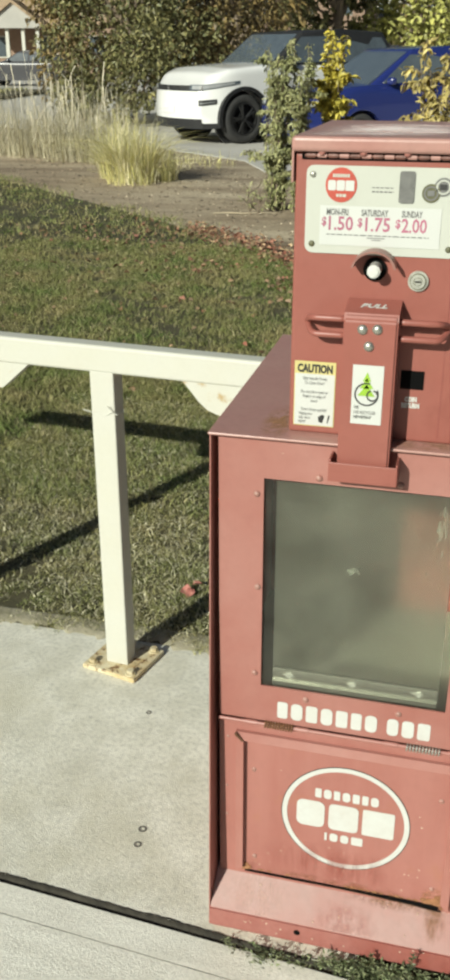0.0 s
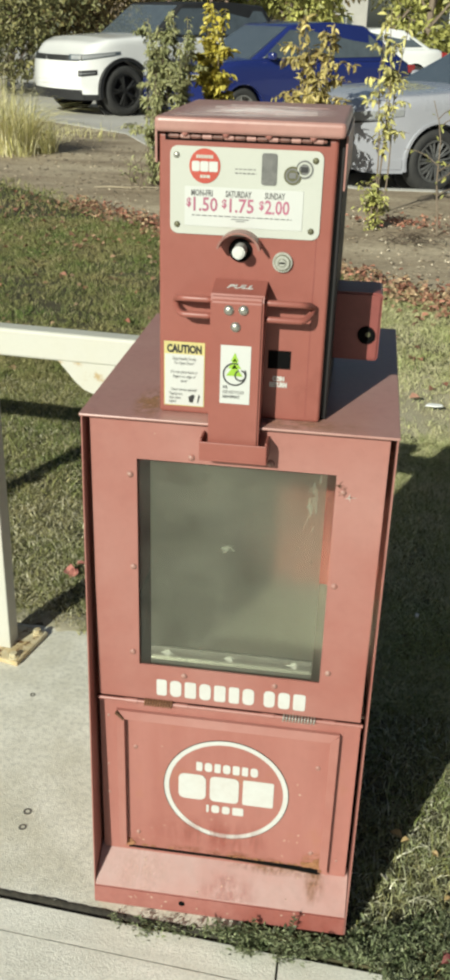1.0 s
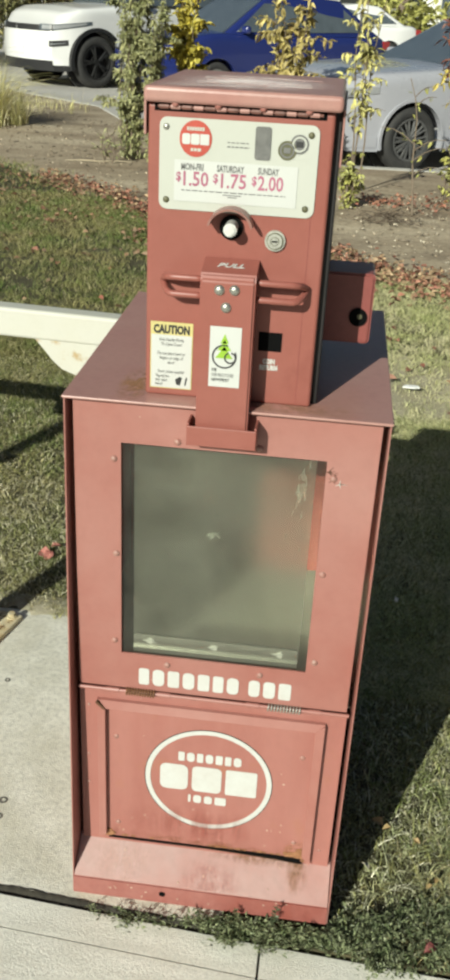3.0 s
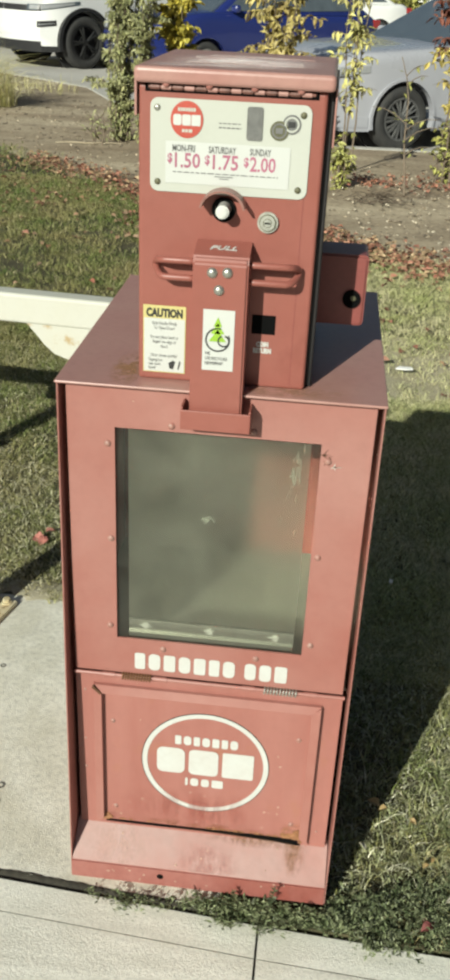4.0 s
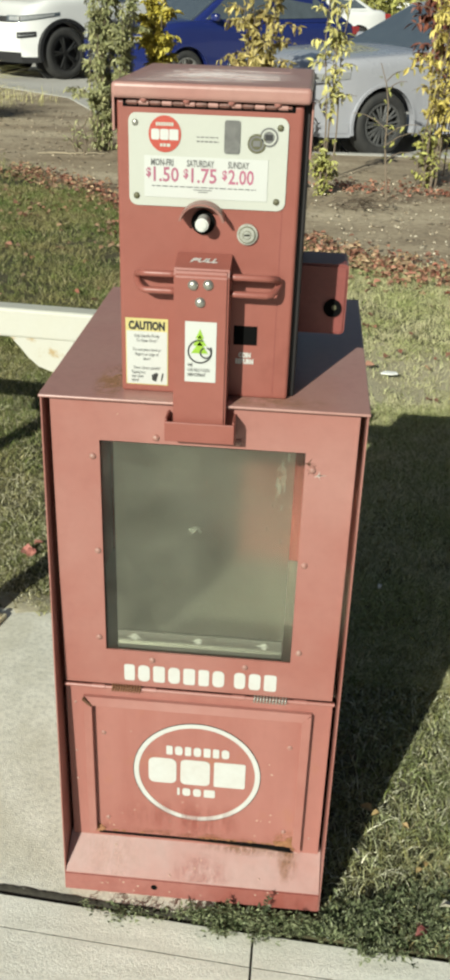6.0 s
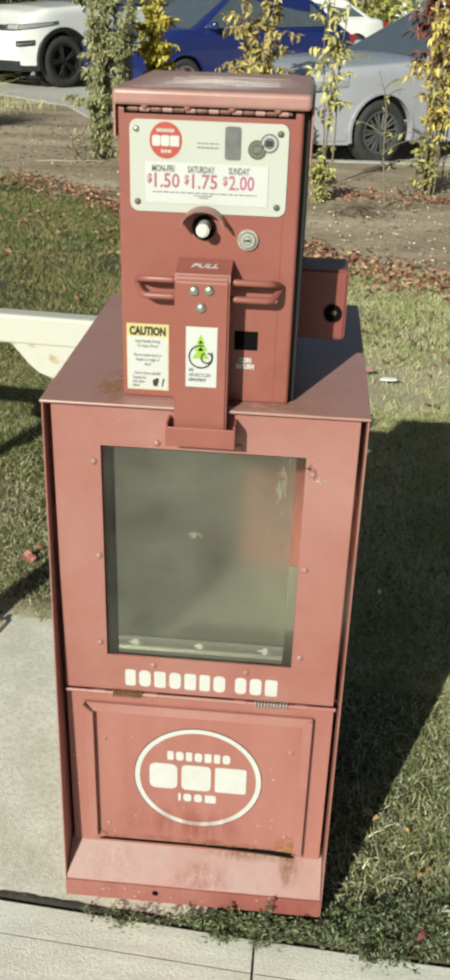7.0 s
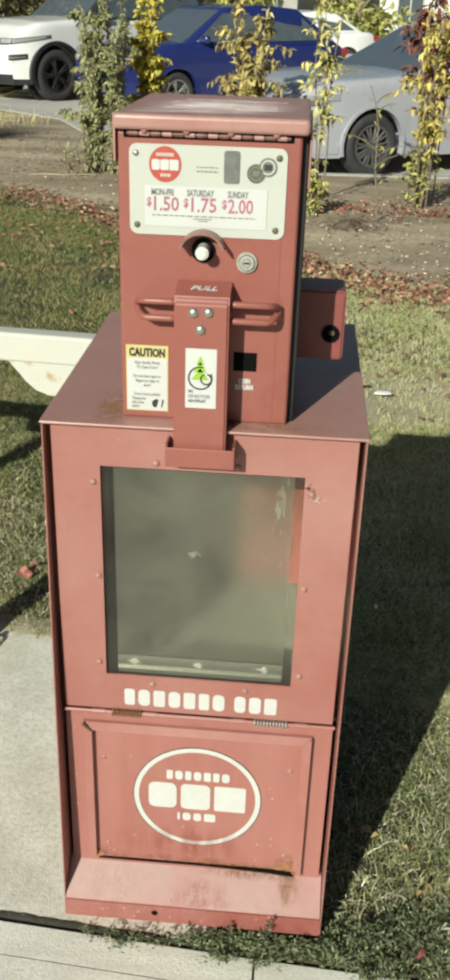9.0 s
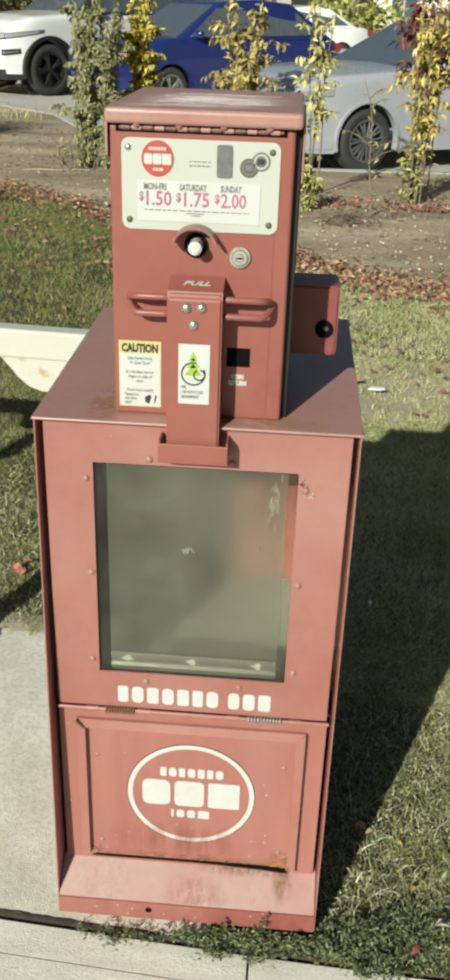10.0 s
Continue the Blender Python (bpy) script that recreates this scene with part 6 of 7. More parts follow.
def car(name, at, rz, label, paint, L=4.5, Wd=1.80, H=1.45, wb=2.65, hood=0.95, belt=0.98, deck=1.02, wr=0.32, front=0.92, suv=False, rim=ALLOY, roof_paint=None, spokes=5, cab=(0.78, 0.05, -1.15, -1.85), clad=False, sill=0.24, drop=0.20, round_=0.10):
    """A car, nose to +x: a body with cut wheel arches, a tapering cabin with panes, wheels, lamps."""
    e = thing(name, at, label, "car", "parked cars", rz)
    xn, xt = wb / 2 + front, wb / 2 + front - L
    xf, xr = wb / 2, -wb / 2
    ar = wr * 1.17

    cf, crf, crr, cr = cab
    top = [(xn - 0.02, 0.40), (xn, 0.52), (xn - 0.03, hood - drop), (xn - 0.16, hood - drop * 0.35), (xn - 0.45, hood - drop * 0.05), (cf + 0.25, belt + 0.015), (cf, belt + 0.03),
           (0.0, belt + 0.01), (cr + 0.3, belt + 0.02), (cr, deck), (xt + 0.25, deck), (xt + 0.06, deck - 0.06), (xt, deck - 0.25), (xt + 0.02, 0.45), (xt + 0.10, sill)]
    tx, tz = [p[0] for p in top[::-1] if p[1] > 0.55], [p[1] for p in top[::-1] if p[1] > 0.55]
    xs = set(np.linspace(xt, xn, 34).round(4))
    for c in (xf, xr):
        xs |= {round(c + ar * math.cos(math.pi * k / 10), 4) for k in range(11)} | {round(c - ar - 0.004, 4), round(c + ar + 0.004, 4)}
    xs = sorted(xs)

    def low_edge(x):
        for c in (xf, xr):
            if abs(x - c) <= ar + 1e-4:
                return max(sill, wr + math.sqrt(max(0.0, ar * ar - (x - c) ** 2)))
        return sill + 0.06 * max(0.0, (abs(x - (xn + xt) / 2) - (L / 2 - 0.28)) / 0.28) ** 2

    def half(x, z, zt_):
        """Half the width at a height: narrower at the ends, waisted below, leaning in above."""
        u = max(0.0, (x - xf) / (xn - xf)) if x > 0 else max(0.0, (xr - x) / (xr - xt))
        y = Wd / 2 * (1 - 0.20 * u ** 2.6) - 0.05 * max(0, z - 0.66) ** 1.2 - 0.035 * max(0, 0.5 - z)
        edge = max(0.0, 1 - (zt_ - z) / 0.10)
        return y - 0.075 * (1 - math.sqrt(max(0.0, 1 - edge * edge * 0.98)))

    def nose(z, f):
        """How far the middle of an end bulges out, f of the way to one side."""
        return 0.05 * (1 - ((z - 0.58) / 0.45) ** 2) + round_ * (1 - f * f)

    def flank(x, z):
        """A point of the side near the nose, where the last stretch bulges with the nose face."""
        x2 = xs[-2]
        if x <= x2:
            return x, half(x, z, 9)
        w = (x - x2) / (xn - x2)
        return x2 + w * (xn + nose(z, 1.0) - x2), half(x2, z, 9) * (1 - w) + half(xn, z, 9) * w

    def skin_band(s, z0, z1, back, inward, rise=0.0, lift=0.008):
        """A patch on one front corner of the body: from back metres behind the nose round to the nose face, inward towards the middle."""
        m = bmesh.new()
        pts = []
        for k in range(13):
            u = k / 12
            if u < 0.6:
                x = xn - back * (1 - u / 0.6)
                lo_z, hi_z = z0 + rise * (1 - u / 0.6), z1 + rise * 0.6 * (1 - u / 0.6)
                pts.append([(flank(x, z)[0], s * (flank(x, z)[1] + lift), z) for z in (lo_z, hi_z)])
            else:
                q = (u - 0.6) / 0.4
                pts.append([(xn + nose(z, 1 - inward * q) + lift, s * half(xn, z, 9) * (1 - inward * q), z) for z in (z0, z1)])
        rows_ = []
        for lo_p, hi_p in pts:
            inn = lambda p: (p[0] - 0.03, p[1] - s * 0.03, p[2])
            rows_.append([m.verts.new(p) for p in (lo_p, hi_p, inn(hi_p), inn(lo_p))])
        for g, h in zip(rows_, rows_[1:]):
            for k in range(4):
                m.faces.new((g[k], g[(k + 1) % 4], h[(k + 1) % 4], h[k]))
        m.faces.new(rows_[0])
        m.faces.new(rows_[-1])
        return m

    b = bmesh.new()
    rows_n = (0, 0.12, 0.3, 0.5, 0.68, 0.80, 0.88, 0.94, 0.98, 1.0)
    grid = []
    for x in xs:
        zt_, zb = float(np.interp(x, tx, tz)), low_edge(x)
        bulge = lambda z: 0.05 * (1 - ((z - 0.58) / 0.45) ** 2) * (1 if x >= xn - 1e-3 else -1 if x <= xt + 1e-3 else 0)
        left = [(x + bulge(z), half(x, z, zt_), z) for z in [zb + (zt_ - zb) * v for v in rows_n]]
        crown = [(x, left[-1][1] * f, zt_ + 0.030 * (1 - f * f)) for f in (0.8, 0.5, 0.0, -0.5, -0.8)]
        grid.append([b.verts.new(p) for p in left + crown + [(p[0], -p[1], p[2]) for p in left[::-1]]])
    for g, h in zip(grid, grid[1:]):
        for k in range(len(g) - 1):
            b.faces.new((g[k], g[k + 1], h[k + 1], h[k]))
    n_r = len(rows_n)
    for g, way in ((grid[0], -1), (grid[-1], 1)):
        across = (0.85, 0.6, 0.3, 0.0, -0.3, -0.6, -0.85)
        face = []
        for k in range(n_r):
            p = g[k].co
            inner = g[n_r:len(g) - n_r] if k == n_r - 1 else [b.verts.new((p.x + way * round_ * (1 - f * f), p.y * f, p.z)) for f in across]
            face.append([g[k], *inner, g[-1 - k]])
        for lo_r, hi_r in zip(face[:-2], face[1:-1]):
            for i in range(len(lo_r) - 1):
                b.faces.new((lo_r[i], lo_r[i + 1], hi_r[i + 1], hi_r[i]))
        b.faces.new(face[-2][::-1] + face[-1])
    body = part("body", b, paint, e, smooth=True)
    body.data.set_sharp_from_angle(angle=radians(40))
    # cabin
    wb_, wt = Wd / 2 * 0.90, Wd / 2 * (0.74 if not suv else 0.80)
    zt = H
    b = bmesh.new()
    q = {}
    for s in (-1, 1):
        q[s] = [Vector((cf, s * wb_, belt)), Vector((crf, s * wt, zt - 0.05)), Vector(((crf + crr) / 2, s * wt, zt)), Vector((crr, s * wt, zt - 0.04)), Vector((cr, s * wb_, deck - 0.01))]
    vs_ = {s: [b.verts.new(p) for p in q[s]] for s in q}
    for s in q:
        b.faces.new(vs_[s] if s > 0 else vs_[s][::-1])
    for i in range(4):
        b.faces.new((vs_[1][i], vs_[1][i + 1], vs_[-1][i + 1], vs_[-1][i]))
    b.faces.new((vs_[1][0], vs_[-1][0], vs_[-1][4], vs_[1][4]))
    bmesh.ops.bevel(b, geom=[ed for ed in b.edges if max(v.co.z for v in ed.verts) > belt + 0.1], offset=0.045, segments=3, profile=0.5, affect="EDGES")
    part("cabin", b, roof_paint or paint, e, "black roof and pillars" if roof_paint else "", smooth=True).data.set_sharp_from_angle(angle=radians(30))

    def pane(pname, corners, out):
        b = bmesh.new()
        c0 = [Vector(p) + Vector(out) * 0.004 for p in corners]
        c1 = [Vector(p) - Vector(out) * 0.02 for p in corners]
        lo, hi = [b.verts.new(p) for p in c1], [b.verts.new(p) for p in c0]
        n = len(c0)
        for i in range(n):
            b.faces.new((lo[i], lo[(i + 1) % n], hi[(i + 1) % n], hi[i]))
        b.faces.new(lo)
        b.faces.new(hi)
        return part(pname, b, CAR_GLASS, e)

    def on_side(s, x, v):
        """A point of the cabin side at x, v of the way from belt to roof."""
        zb = belt + 0.02 + (deck - belt) * max(0, min(1, (cf - x) / (cf - cr)))
        return Vector((x, s * (wb_ + (wt - wb_) * v + 0.001), zb + (zt - 0.06 - zb) * v))

    for s in (-1, 1):
        out = Vector((0, s * 0.95, 0.3))
        fx, mx, rx = cf + (crf - cf) * 0.16, (crf + crr) / 2 + 0.05, cr + (crr - cr) * 0.2
        tf, tr = cf + (crf - cf) * 0.86, cr + (crr - cr) * 0.86
        side = [[on_side(s, fx - 0.10, 0.06), on_side(s, tf - 0.06, 0.86), on_side(s, mx + 0.04, 0.90), on_side(s, mx + 0.04, 0.05)],
                [on_side(s, mx - 0.04, 0.05), on_side(s, mx - 0.04, 0.90), on_side(s, tr + 0.10, 0.84), on_side(s, rx + 0.12, 0.08)]]
        for c4 in side:
            pane("side_window", c4, out)
    n1 = Vector((zt - belt, 0, cf - crf)).normalized()
    pane("windscreen", [Vector((cf - 0.02, -wb_ * 0.90, belt + 0.03)), Vector((cf - 0.02, wb_ * 0.90, belt + 0.03)), Vector((crf + 0.06, wt * 0.90, zt - 0.09)), Vector((crf + 0.06, -wt * 0.90, zt - 0.09))], n1 * 2.2)
    n2 = Vector((-(zt - deck), 0, crr - cr)).normalized()
    pane("rear_window", [Vector((cr + 0.05, -wb_ * 0.85, deck + 0.04)), Vector((crr - 0.03, -wt * 0.88, zt - 0.10)), Vector((crr - 0.03, wt * 0.88, zt - 0.10)), Vector((cr + 0.05, wb_ * 0.85, deck + 0.04))], n2 * 2.2)
    for x in (xf, xr):
        for s in (-1, 1):
            wheel(e, x, s * (Wd / 2 - 0.115), wr, 0.22, rim, spokes)
            m = TRIM if clad else paint
            b = ring(bmesh.new(), x, wr, ar - 0.005, ar + (0.055 if clad else 0.022), s * (Wd / 2 - 0.06), s * (Wd / 2 + 0.012), 22, radians(-14), radians(194))
            part("arch_trim", b, m, e)
            b = bmesh.new()
            prism(b, circle(x, wr, ar * 0.99, n=24), s * (Wd / 2 - 0.30), s * (Wd / 2 - 0.26))
            part("arch_liner", b, TRIM, e)
    for s in (-1, 1):
        if clad:
            part("sill_trim", solid(xr + ar, xf - ar, s * Wd / 2 - 0.03, s * Wd / 2 + 0.012, sill - 0.02, sill + 0.13, 0.01), TRIM, e)
        lz = hood - drop
        if clad:
            lamp = part("headlamp", skin_band(s, lz - 0.035, lz + 0.055, 0.62, 0.28, rise=0.10), CAR_GLASS, e, "smoked headlamp glass")
            part("lamp_lens", skin_band(s, lz - 0.020, lz + 0.042, 0.52, 0.22, rise=0.085, lift=0.014), LAMP_GLASS, lamp)
            part("grille", skin_band(s, lz - 0.045, lz + 0.040, 0.01, 0.98), TRIM, e, "black mesh grille")
            part("side_vent", skin_band(s, 0.63, 0.72, 0.20, 0.05, rise=0.03), TRIM, e, "dark bumper vent")
            part("vent_blade", skin_band(s, 0.662, 0.680, 0.17, 0.02, rise=0.03, lift=0.012), LAMP_GLASS, e)
        else:
            part("headlamp", skin_band(s, lz - 0.030, lz + 0.050, 0.50, 0.20, rise=0.05), LAMP_GLASS, e, "clear headlamp")
        if not clad:
            part("lamp_surround", skin_band(s, lz - 0.055, lz - 0.034, 0.40, 0.40, rise=0.045), TRIM, e)
        if not clad:
            part("fog_lamp", skin_band(s, 0.50, 0.54, 0.06, 0.12), TRIM, e)
        part("lower_bumper", skin_band(s, 0.20 + sill * 0.2, sill + (0.05 if clad else 0.13), front - ar - 0.03, 0.98), TRIM if clad else paint, e)
        if clad:
            part("intake_trim", skin_band(s, sill + 0.05, sill + 0.12, 0.0, 0.98), TRIM, e)
        part("tail_lamp", solid(xt - 0.005, xt + 0.16, s * Wd / 2 * 0.76 - 0.13, s * Wd / 2 * 0.76 + 0.10, deck - 0.20, deck - 0.07, 0.02), TAIL_GLASS, e, "red tail lamp")
        b = solid(cf - 0.40, cf - 0.29, s * (wb_ + 0.09) - 0.08, s * (wb_ + 0.09) + 0.08, belt + 0.03, belt + 0.14, 0.04, 3)
        part("door_mirror", b, paint if not suv else TRIM, e)
        for x in ((cf + cr) / 2 + 0.15, (cf + cr) / 2 - 0.75):
            part("door_handle", solid(x - 0.09, x + 0.09, s * Wd / 2 - 0.045, s * Wd / 2 - 0.008, belt - 0.12, belt - 0.09, 0.008), paint, e)
    def face_band(z0, z1, reach, lift=0.006):
        """A strip across the nose, following its bow, reach metres to each side."""
        m = bmesh.new()
        rows_ = []
        for k in range(13):
            y = reach * (k / 6 - 1)
            outer = [(xn + nose(z, y / half(xn, z, 9)) + lift, y, z) for z in (z0, z1)]
            rows_.append([m.verts.new(p) for p in (*outer, (outer[1][0] - 0.03, y, z1), (outer[0][0] - 0.03, y, z0))])
        for g, h in zip(rows_, rows_[1:]):
            for k in range(4):
                m.faces.new((g[k], g[(k + 1) % 4], h[(k + 1) % 4], h[k]))
        m.faces.new(rows_[0])
        m.faces.new(rows_[-1])
        return m

    if not clad:
        part("grille", face_band(hood - drop - 0.06, hood - drop + 0.025, Wd * 0.27), TRIM, e, "dark grille")
    part("lower_grille", face_band(0.32, 0.42, Wd * 0.22), TRIM, e)
    part("plate_bar", face_band(0.50, 0.61, 0.22, 0.010), CAR_WHITE, e, "plain white number plate bar")
    return e


LOT = -0.12
car("suv", (-3.62, 18.05, LOT), 227, "white sport utility car with a black roof and black wheels", CAR_WHITE, L=4.7, Wd=1.98, H=1.84, wb=2.86, hood=1.22, belt=1.24, deck=1.27, wr=0.405, round_=0.20,
    front=0.72, suv=True, rim=BLACK_RIM, roof_paint=TRIM, cab=(0.80, 0.10, -1.75, -2.15), clad=True, sill=0.30, drop=0.31)
car("sedan", (-1.22, 16.22, LOT), 220, "deep blue sedan car", CAR_BLUE, L=4.35, wb=2.6, front=0.84, cab=(1.15, 0.30, -1.15, -1.95), H=1.56, wr=0.31, hood=0.95)
car("sedan", (1.71, 10.74, LOT), 211, "silver-grey sedan car with steel wheels", CAR_SILVER, L=4.6, wb=2.70, cab=(0.85, 0.02, -1.05, -1.85), H=1.45, wr=0.31, spokes=10, rim=STEEL_RIM, hood=0.92, belt=0.94, sill=0.20)
car("sedan", (-0.3, 26.5, LOT), 205, "white sedan car further back in the lot", CAR_WHITE, cab=(0.80, 0.0, -1.05, -1.80), H=1.48, hood=0.92)
car("sedan", (-3.4, 29.0, LOT), 205, "dark grey car further back in the lot", CAR_DARK, cab=(0.80, 0.0, -1.25, -1.90), H=1.6, hood=0.98)
car("sedan", (-20.5, 43.0, LOT), 185, "dark grey car parked on the far street", CAR_DARK, cab=(0.80, 0.0, -1.05, -1.80), H=1.48, hood=0.92)


# ---- distance ----
def tree(name, at, height, crown_r, crown_z, leaves, size, material, label, trunk_r=0.16, squash=1.0, lobes=14):
    """A tapered trunk with limbs and a crown of leaf clumps with gaps."""
    e = thing(name, (*at, LOT), label, "tree", "background trees")
    tw = bmesh.new()
    sweep(tw, stem_points((0, 0, -0.05), height * 0.85, (0.02, 0.02), 0.1), [trunk_r * (1 - 0.11 * k) for k in range(8)], 8)
    sp, wy, up_ = [], [], []
    for k in range(lobes):
        a, f = rg.uniform(0, math.tau), rg.random()
        zc = crown_z + (height - crown_z) * f
        rr = crown_r * math.sqrt(max(0.08, 1 - (1.7 * f - 0.75) ** 2)) * rg.uniform(0.45, 0.95)
        c = Vector((rr * math.cos(a), rr * math.sin(a), zc))
        sweep(tw, [(0, 0, max(0.3, zc - rr * 0.8)), tuple(c * 0.55 + Vector((0, 0, zc * 0.38))), tuple(c)], [trunk_r * 0.35, trunk_r * 0.22, trunk_r * 0.08], 5)
        lr = crown_r * rg.uniform(0.28, 0.52)
        m = leaves // lobes
        d = rg.normal(0, 1, (m, 3))
        d /= np.linalg.norm(d, axis=1, keepdims=True)
        p = np.array(c) + d * (lr * rg.uniform(0.35, 1.05, m) ** 0.6)[:, None] * [1, 1, 0.8 * squash]
        sp += p.tolist()
        wy += (d + rg.normal(0, 0.6, (m, 3)) - [0, 0, 0.3]).tolist()
        up_ += (d * 0.4 + rg.normal(0, 0.4, (m, 3)) + [0, 0, 0.8]).tolist()
    part("trunk", tw, BARK, e)
    s = size * rg.uniform(0.6, 1.3, len(sp))
    leaf_stuff("crown", sp, wy, up_, s, s * 0.6, material, e)
    return e


tree("bush", (-7.4, 20.6), 4.0, 1.8, 0.15, 16000, 0.10, LEAF_DARK, "broad dark green bush at the edge of the lot", 0.06, lobes=44)
tree("bush", (-6.3, 22.5), 4.5, 1.6, 0.2, 8000, 0.12, LEAF_BROWN, "russet and green bush behind the parked car", 0.06, lobes=30)
tree("bush", (-9.0, 21.5), 3.4, 1.2, 0.6, 2600, 0.12, LEAF_BROWN, "russet bush at the edge of the lot", 0.08, lobes=18)
tree("tree", (-9.5, 38), 9.0, 3.2, 1.5, 4200, 0.32, LEAF_BROWN, "russet autumn tree across the lot", 0.25, lobes=22)
tree("tree", (-6.6, 44), 10.0, 2.4, 0.8, 4200, 0.34, LEAF_DARK, "dark green tree across the lot", 0.3, lobes=22)
tree("tree", (-3.6, 46), 7.0, 2.8, 1.2, 3200, 0.32, LEAF_LIME, "yellow-green tree across the lot", 0.22, lobes=18)
tree("tree", (1.9, 36), 6.0, 1.7, 0.6, 2400, 0.26, LEAF_LIME, "yellow-green small tree across the lot", 0.16, lobes=16)
tree("tree", (9.5, 48), 9.0, 3.2, 1.0, 3000, 0.34, LEAF_BROWN, "russet autumn tree across the lot", 0.25, lobes=18)
tree("tree", (1.2, 66), 9.0, 3.6, 1.2, 3600, 0.42, LEAF_DARK, "dark green tree far behind the parking lot", 0.26, lobes=20)
tree("tree", (-3.4, 70), 9.5, 3.4, 1.2, 3600, 0.42, LEAF_BROWN, "russet tree far behind the parking lot", 0.26, lobes=20)
tree("tree", (-27, 66), 11.0, 4.5, 2.0, 3600, 0.45, LEAF_BROWN, "russet autumn tree by the far house", 0.3, lobes=20)
tree("tree", (-14, 62), 11.0, 4.5, 2.0, 3600, 0.45, LEAF_DARK, "dark green tree by the far house", 0.3, lobes=20)

SIDING, ROOFING = surface("grey_siding", (0.40, 0.385, 0.35), 0.7, second=(0.33, 0.32, 0.29), scale=1, bump=0.2), surface("tan_shingles", (0.36, 0.27, 0.18), 0.9, second=(0.28, 0.20, 0.13), scale=2, fine=14, bump=0.5)
WHITE_WALL = surface("white_render_wall", (0.74, 0.74, 0.70), 0.8, second=(0.66, 0.66, 0.62), scale=0.6, bump=0.1)
BRICKISH = surface("brown_brick_wall", (0.30, 0.21, 0.15), 0.9, second=(0.22, 0.15, 0.11), scale=1, fine=14, bump=0.3)


def gable(bm, x0, x1, y0, y1, z0, z1, over=0.3, thick=0.18):
    """A ridged roof along x."""
    ym = (y0 + y1) / 2
    prism(bm, [(y0 - over, z0), (ym, z1), (y1 + over, z0), (y1 + over, z0 + thick), (ym, z1 + thick), (y0 - over, z0 + thick)], x0 - over, x1 + over, "x")
    return bm


def house(at, rz, wall, w, d, h, ridge, label, porch=True, windows=4):
    e = thing("house", (*at, LOT), label, "house", "far houses", rz)
    b = solid(-w / 2, w / 2, 0, d, 0, h)
    prism(b, [(0, h), (d, h), (d / 2, ridge - 0.05)], -w / 2, w / 2, "x")
    part("wall", b, wall, e)
    part("roof", gable(bmesh.new(), -w / 2, w / 2, 0, d, h - 0.1, ridge), ROOFING, e, "tan shingle roof")
    for k in range(windows):
        x = -w / 2 + w * (k + 0.5) / windows
        for z in ([1.0] if h < 4 else [1.0, 3.8]):
            win = part("window", solid(x - 0.6, x + 0.6, -0.05, 0.05, z, z + 1.3), WHITE_PAINT, e)
            part("pane", solid(x - 0.52, x - 0.03, -0.07, -0.04, z + 0.08, z + 1.22), CAR_GLASS, win)
            part("pane", solid(x + 0.03, x + 0.52, -0.07, -0.04, z + 0.08, z + 1.22), CAR_GLASS, win)
    if porch:
        po = part("porch_floor", solid(-1.6, 1.6, -2.0, -0.002, 0, 0.4), BRICKISH, e)
        for x in (-1.4, -0.5, 0.5, 1.4):
            part("porch_column", solid(x - 0.1, x + 0.1, -1.9, -1.7, 0.4, 2.7), WHITE_PAINT, po)
        b = bmesh.new()
        prism(b, [(-1.9, 2.7), (1.9, 2.7), (0, 4.1)], -2.2, -0.01)
        part("porch_gable", b, SIDING, po)
        b = bmesh.new()
        prism(b, [(-2.1, 2.62), (0, 4.12), (2.1, 2.62), (2.1, 2.80), (0, 4.32), (-2.1, 2.80)], -2.4, 0.0)
        part("porch_roof", b, ROOFING, po)
    return e


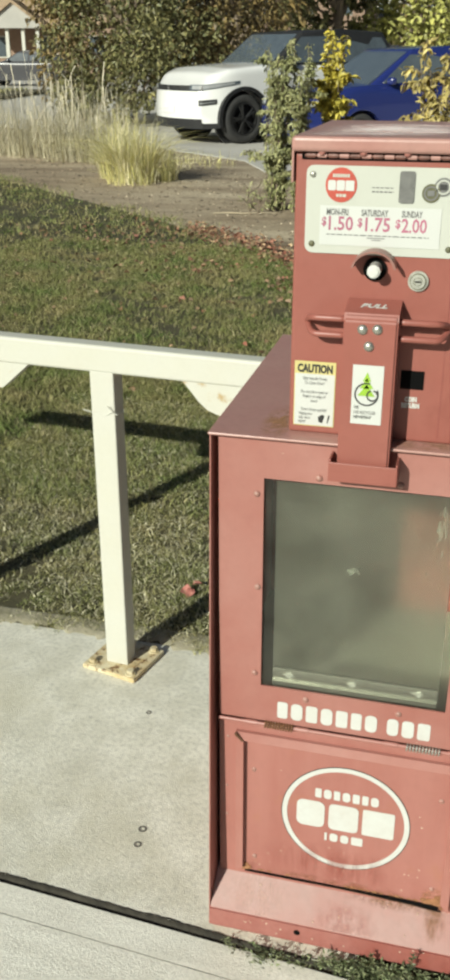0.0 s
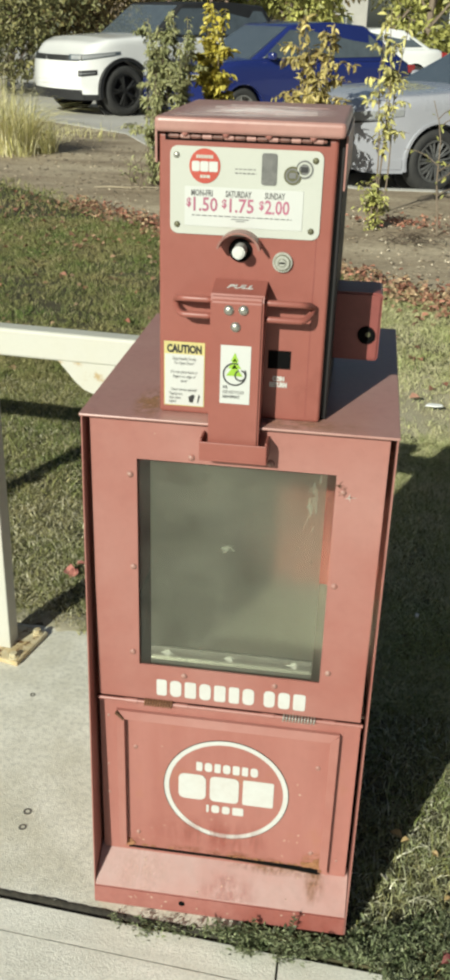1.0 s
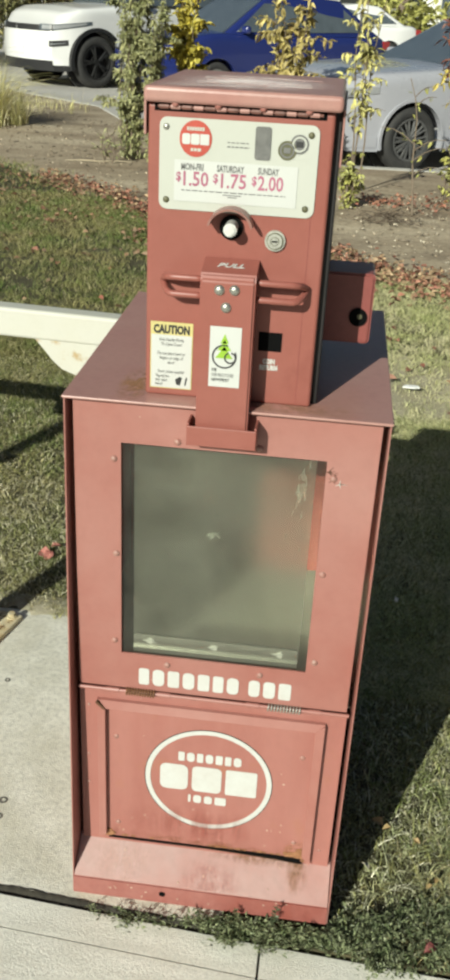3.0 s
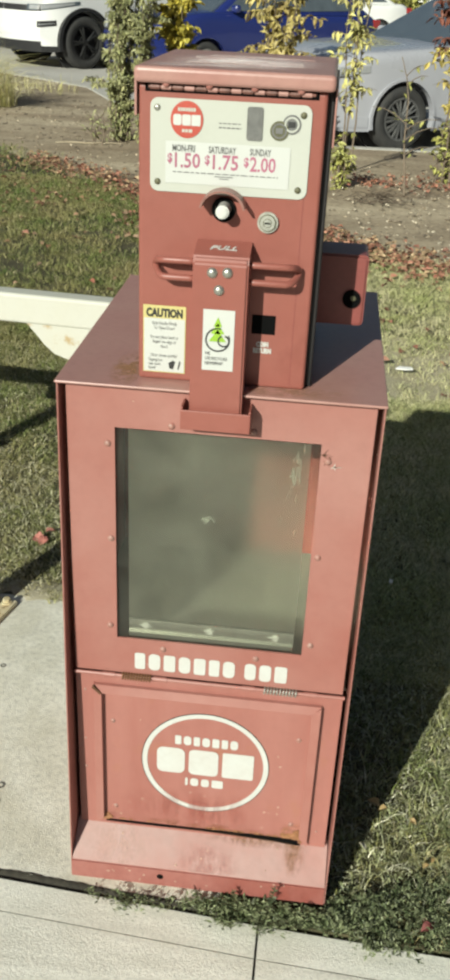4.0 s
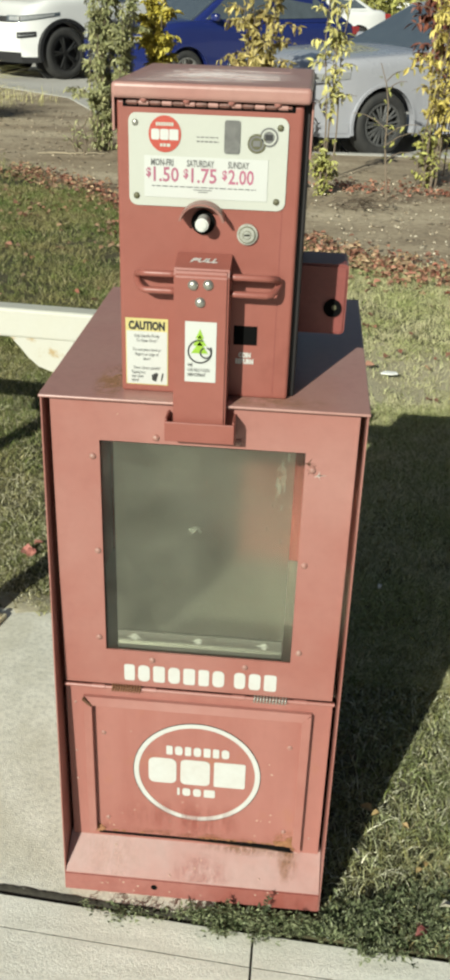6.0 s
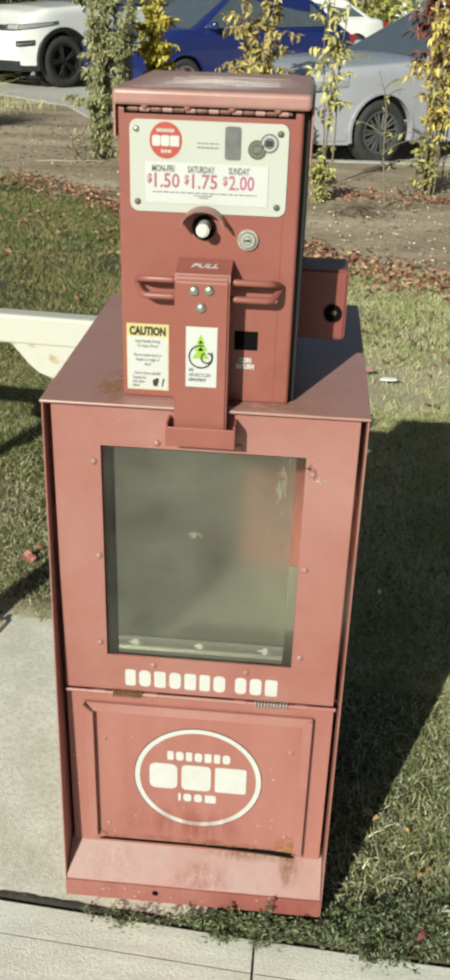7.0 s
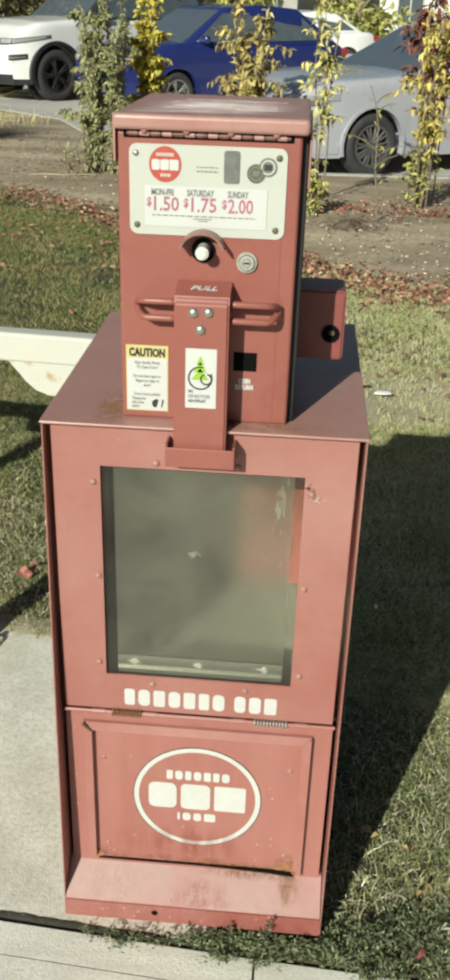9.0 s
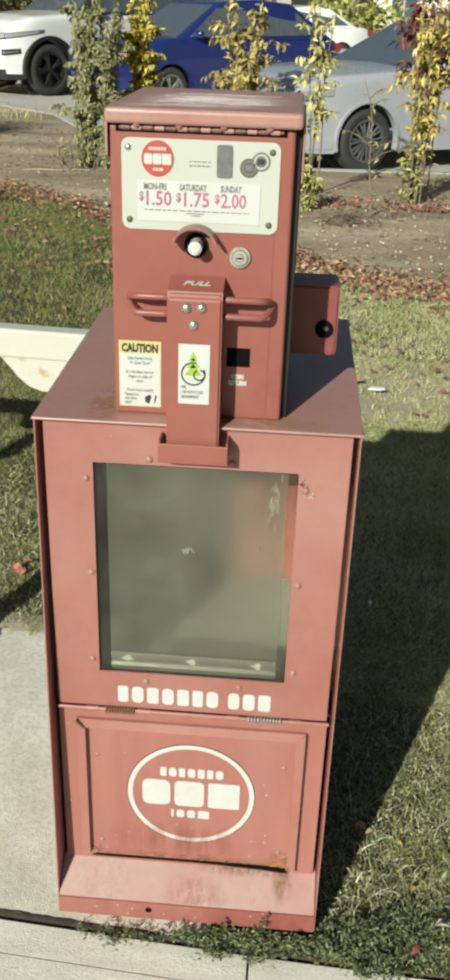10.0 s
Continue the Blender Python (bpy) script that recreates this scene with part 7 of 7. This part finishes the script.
house((-29.5, 62), 12, BRICKISH, 13, 8, 3.0, 6.6, "brown house with tan roof and gabled porch")
house((-8, 92), 0, SIDING, 14, 8, 5.6, 8.6, "grey two-storey house far behind the parking lot", porch=False)
house((-16, 80), 0, BRICKISH, 12, 8, 5.4, 8.4, "brown two-storey house far behind the parking lot", porch=False)
house((11.2, 46), -4, WHITE_WALL, 16, 8, 4.2, 6.0, "white-walled building at the far side of the lot", porch=False, windows=6)
house((26, 84), 0, BRICKISH, 14, 8, 5.4, 8.4, "brown two-storey house far behind the parking lot", porch=False)

# ---- small litter ----
ob = part("stick", sweep(bmesh.new(), [(-2.12, 7.76, 0.010), (-1.98, 7.79, 0.016), (-1.80, 7.82, 0.012), (-1.70, 7.88, 0.015), (-1.55, 7.90, 0.010)], [0.004, 0.008, 0.007, 0.006, 0.003], 6), surface("dead_wood", (0.46, 0.39, 0.28), 0.9, second=(0.33, 0.27, 0.18), scale=40, bump=0.3))
tagged(ob, "pale dead stick lying on the bare soil", "stick")
SCRAP = surface("clean_white_paper", (0.88, 0.88, 0.85), 0.7, bump=0.0, amount=0.1, fine_amount=0.02)
b = bmesh.new()
prism(b, [(-0.035, -0.012), (0.01, -0.016), (0.035, -0.006), (0.028, 0.012), (-0.02, 0.014)], 0.012, 0.017, "z")
ob = tagged(part("paper_scrap", b, SCRAP), "torn white paper scrap on the lawn", "litter")
ob.location = (0.70, 2.57, 0.02)
b = bmesh.new()
prism(b, [(-0.005, -0.008), (0.004, -0.009), (0.006, 0.006), (-0.003, 0.009)], 0.012, 0.015, "z")
# Warm tint offsets blue skylight in the shade, so the scrap looks white.
ob = tagged(part("paper_scrap", b, surface("warm_offset_paper", (0.90, 0.82, 0.66), 0.7, bump=0.0, amount=0.1, fine_amount=0.02)), "tiny white paper scrap on the shaded lawn", "litter")
ob.location = (0.582, 0.98, 0.02)
MARK = surface("dark_stain", (0.16, 0.15, 0.13), 0.95, second=(0.09, 0.085, 0.07), scale=200, bump=0.0)
for x, y, r in ((-0.195, 0.173, 0.0085), (-0.191, 0.132, 0.0078), (-0.302, 0.528, 0.0062)):
    b = ring(bmesh.new(), 0, 0, r * 0.55, r, -0.0012, 0.0006, 18)
    bmesh.ops.rotate(b, verts=b.verts, matrix=Matrix.Rotation(radians(90), 3, "X"))
    ob = tagged(part("anchor_hole", b, MARK), "rusty rim of an old anchor hole in concrete", "hole")
    ob.location = (x, y, 0.0006)

# ---- added unseen wall behind the camera, to block low sky light ----
back = solid(-60, 60, -27.0, -26.0, LOT, 9.0)
tagged(part("wall_south", back, BRICKISH), "plain brown brick wall, unseen, added to block low sky light", "wall", kind="structure")
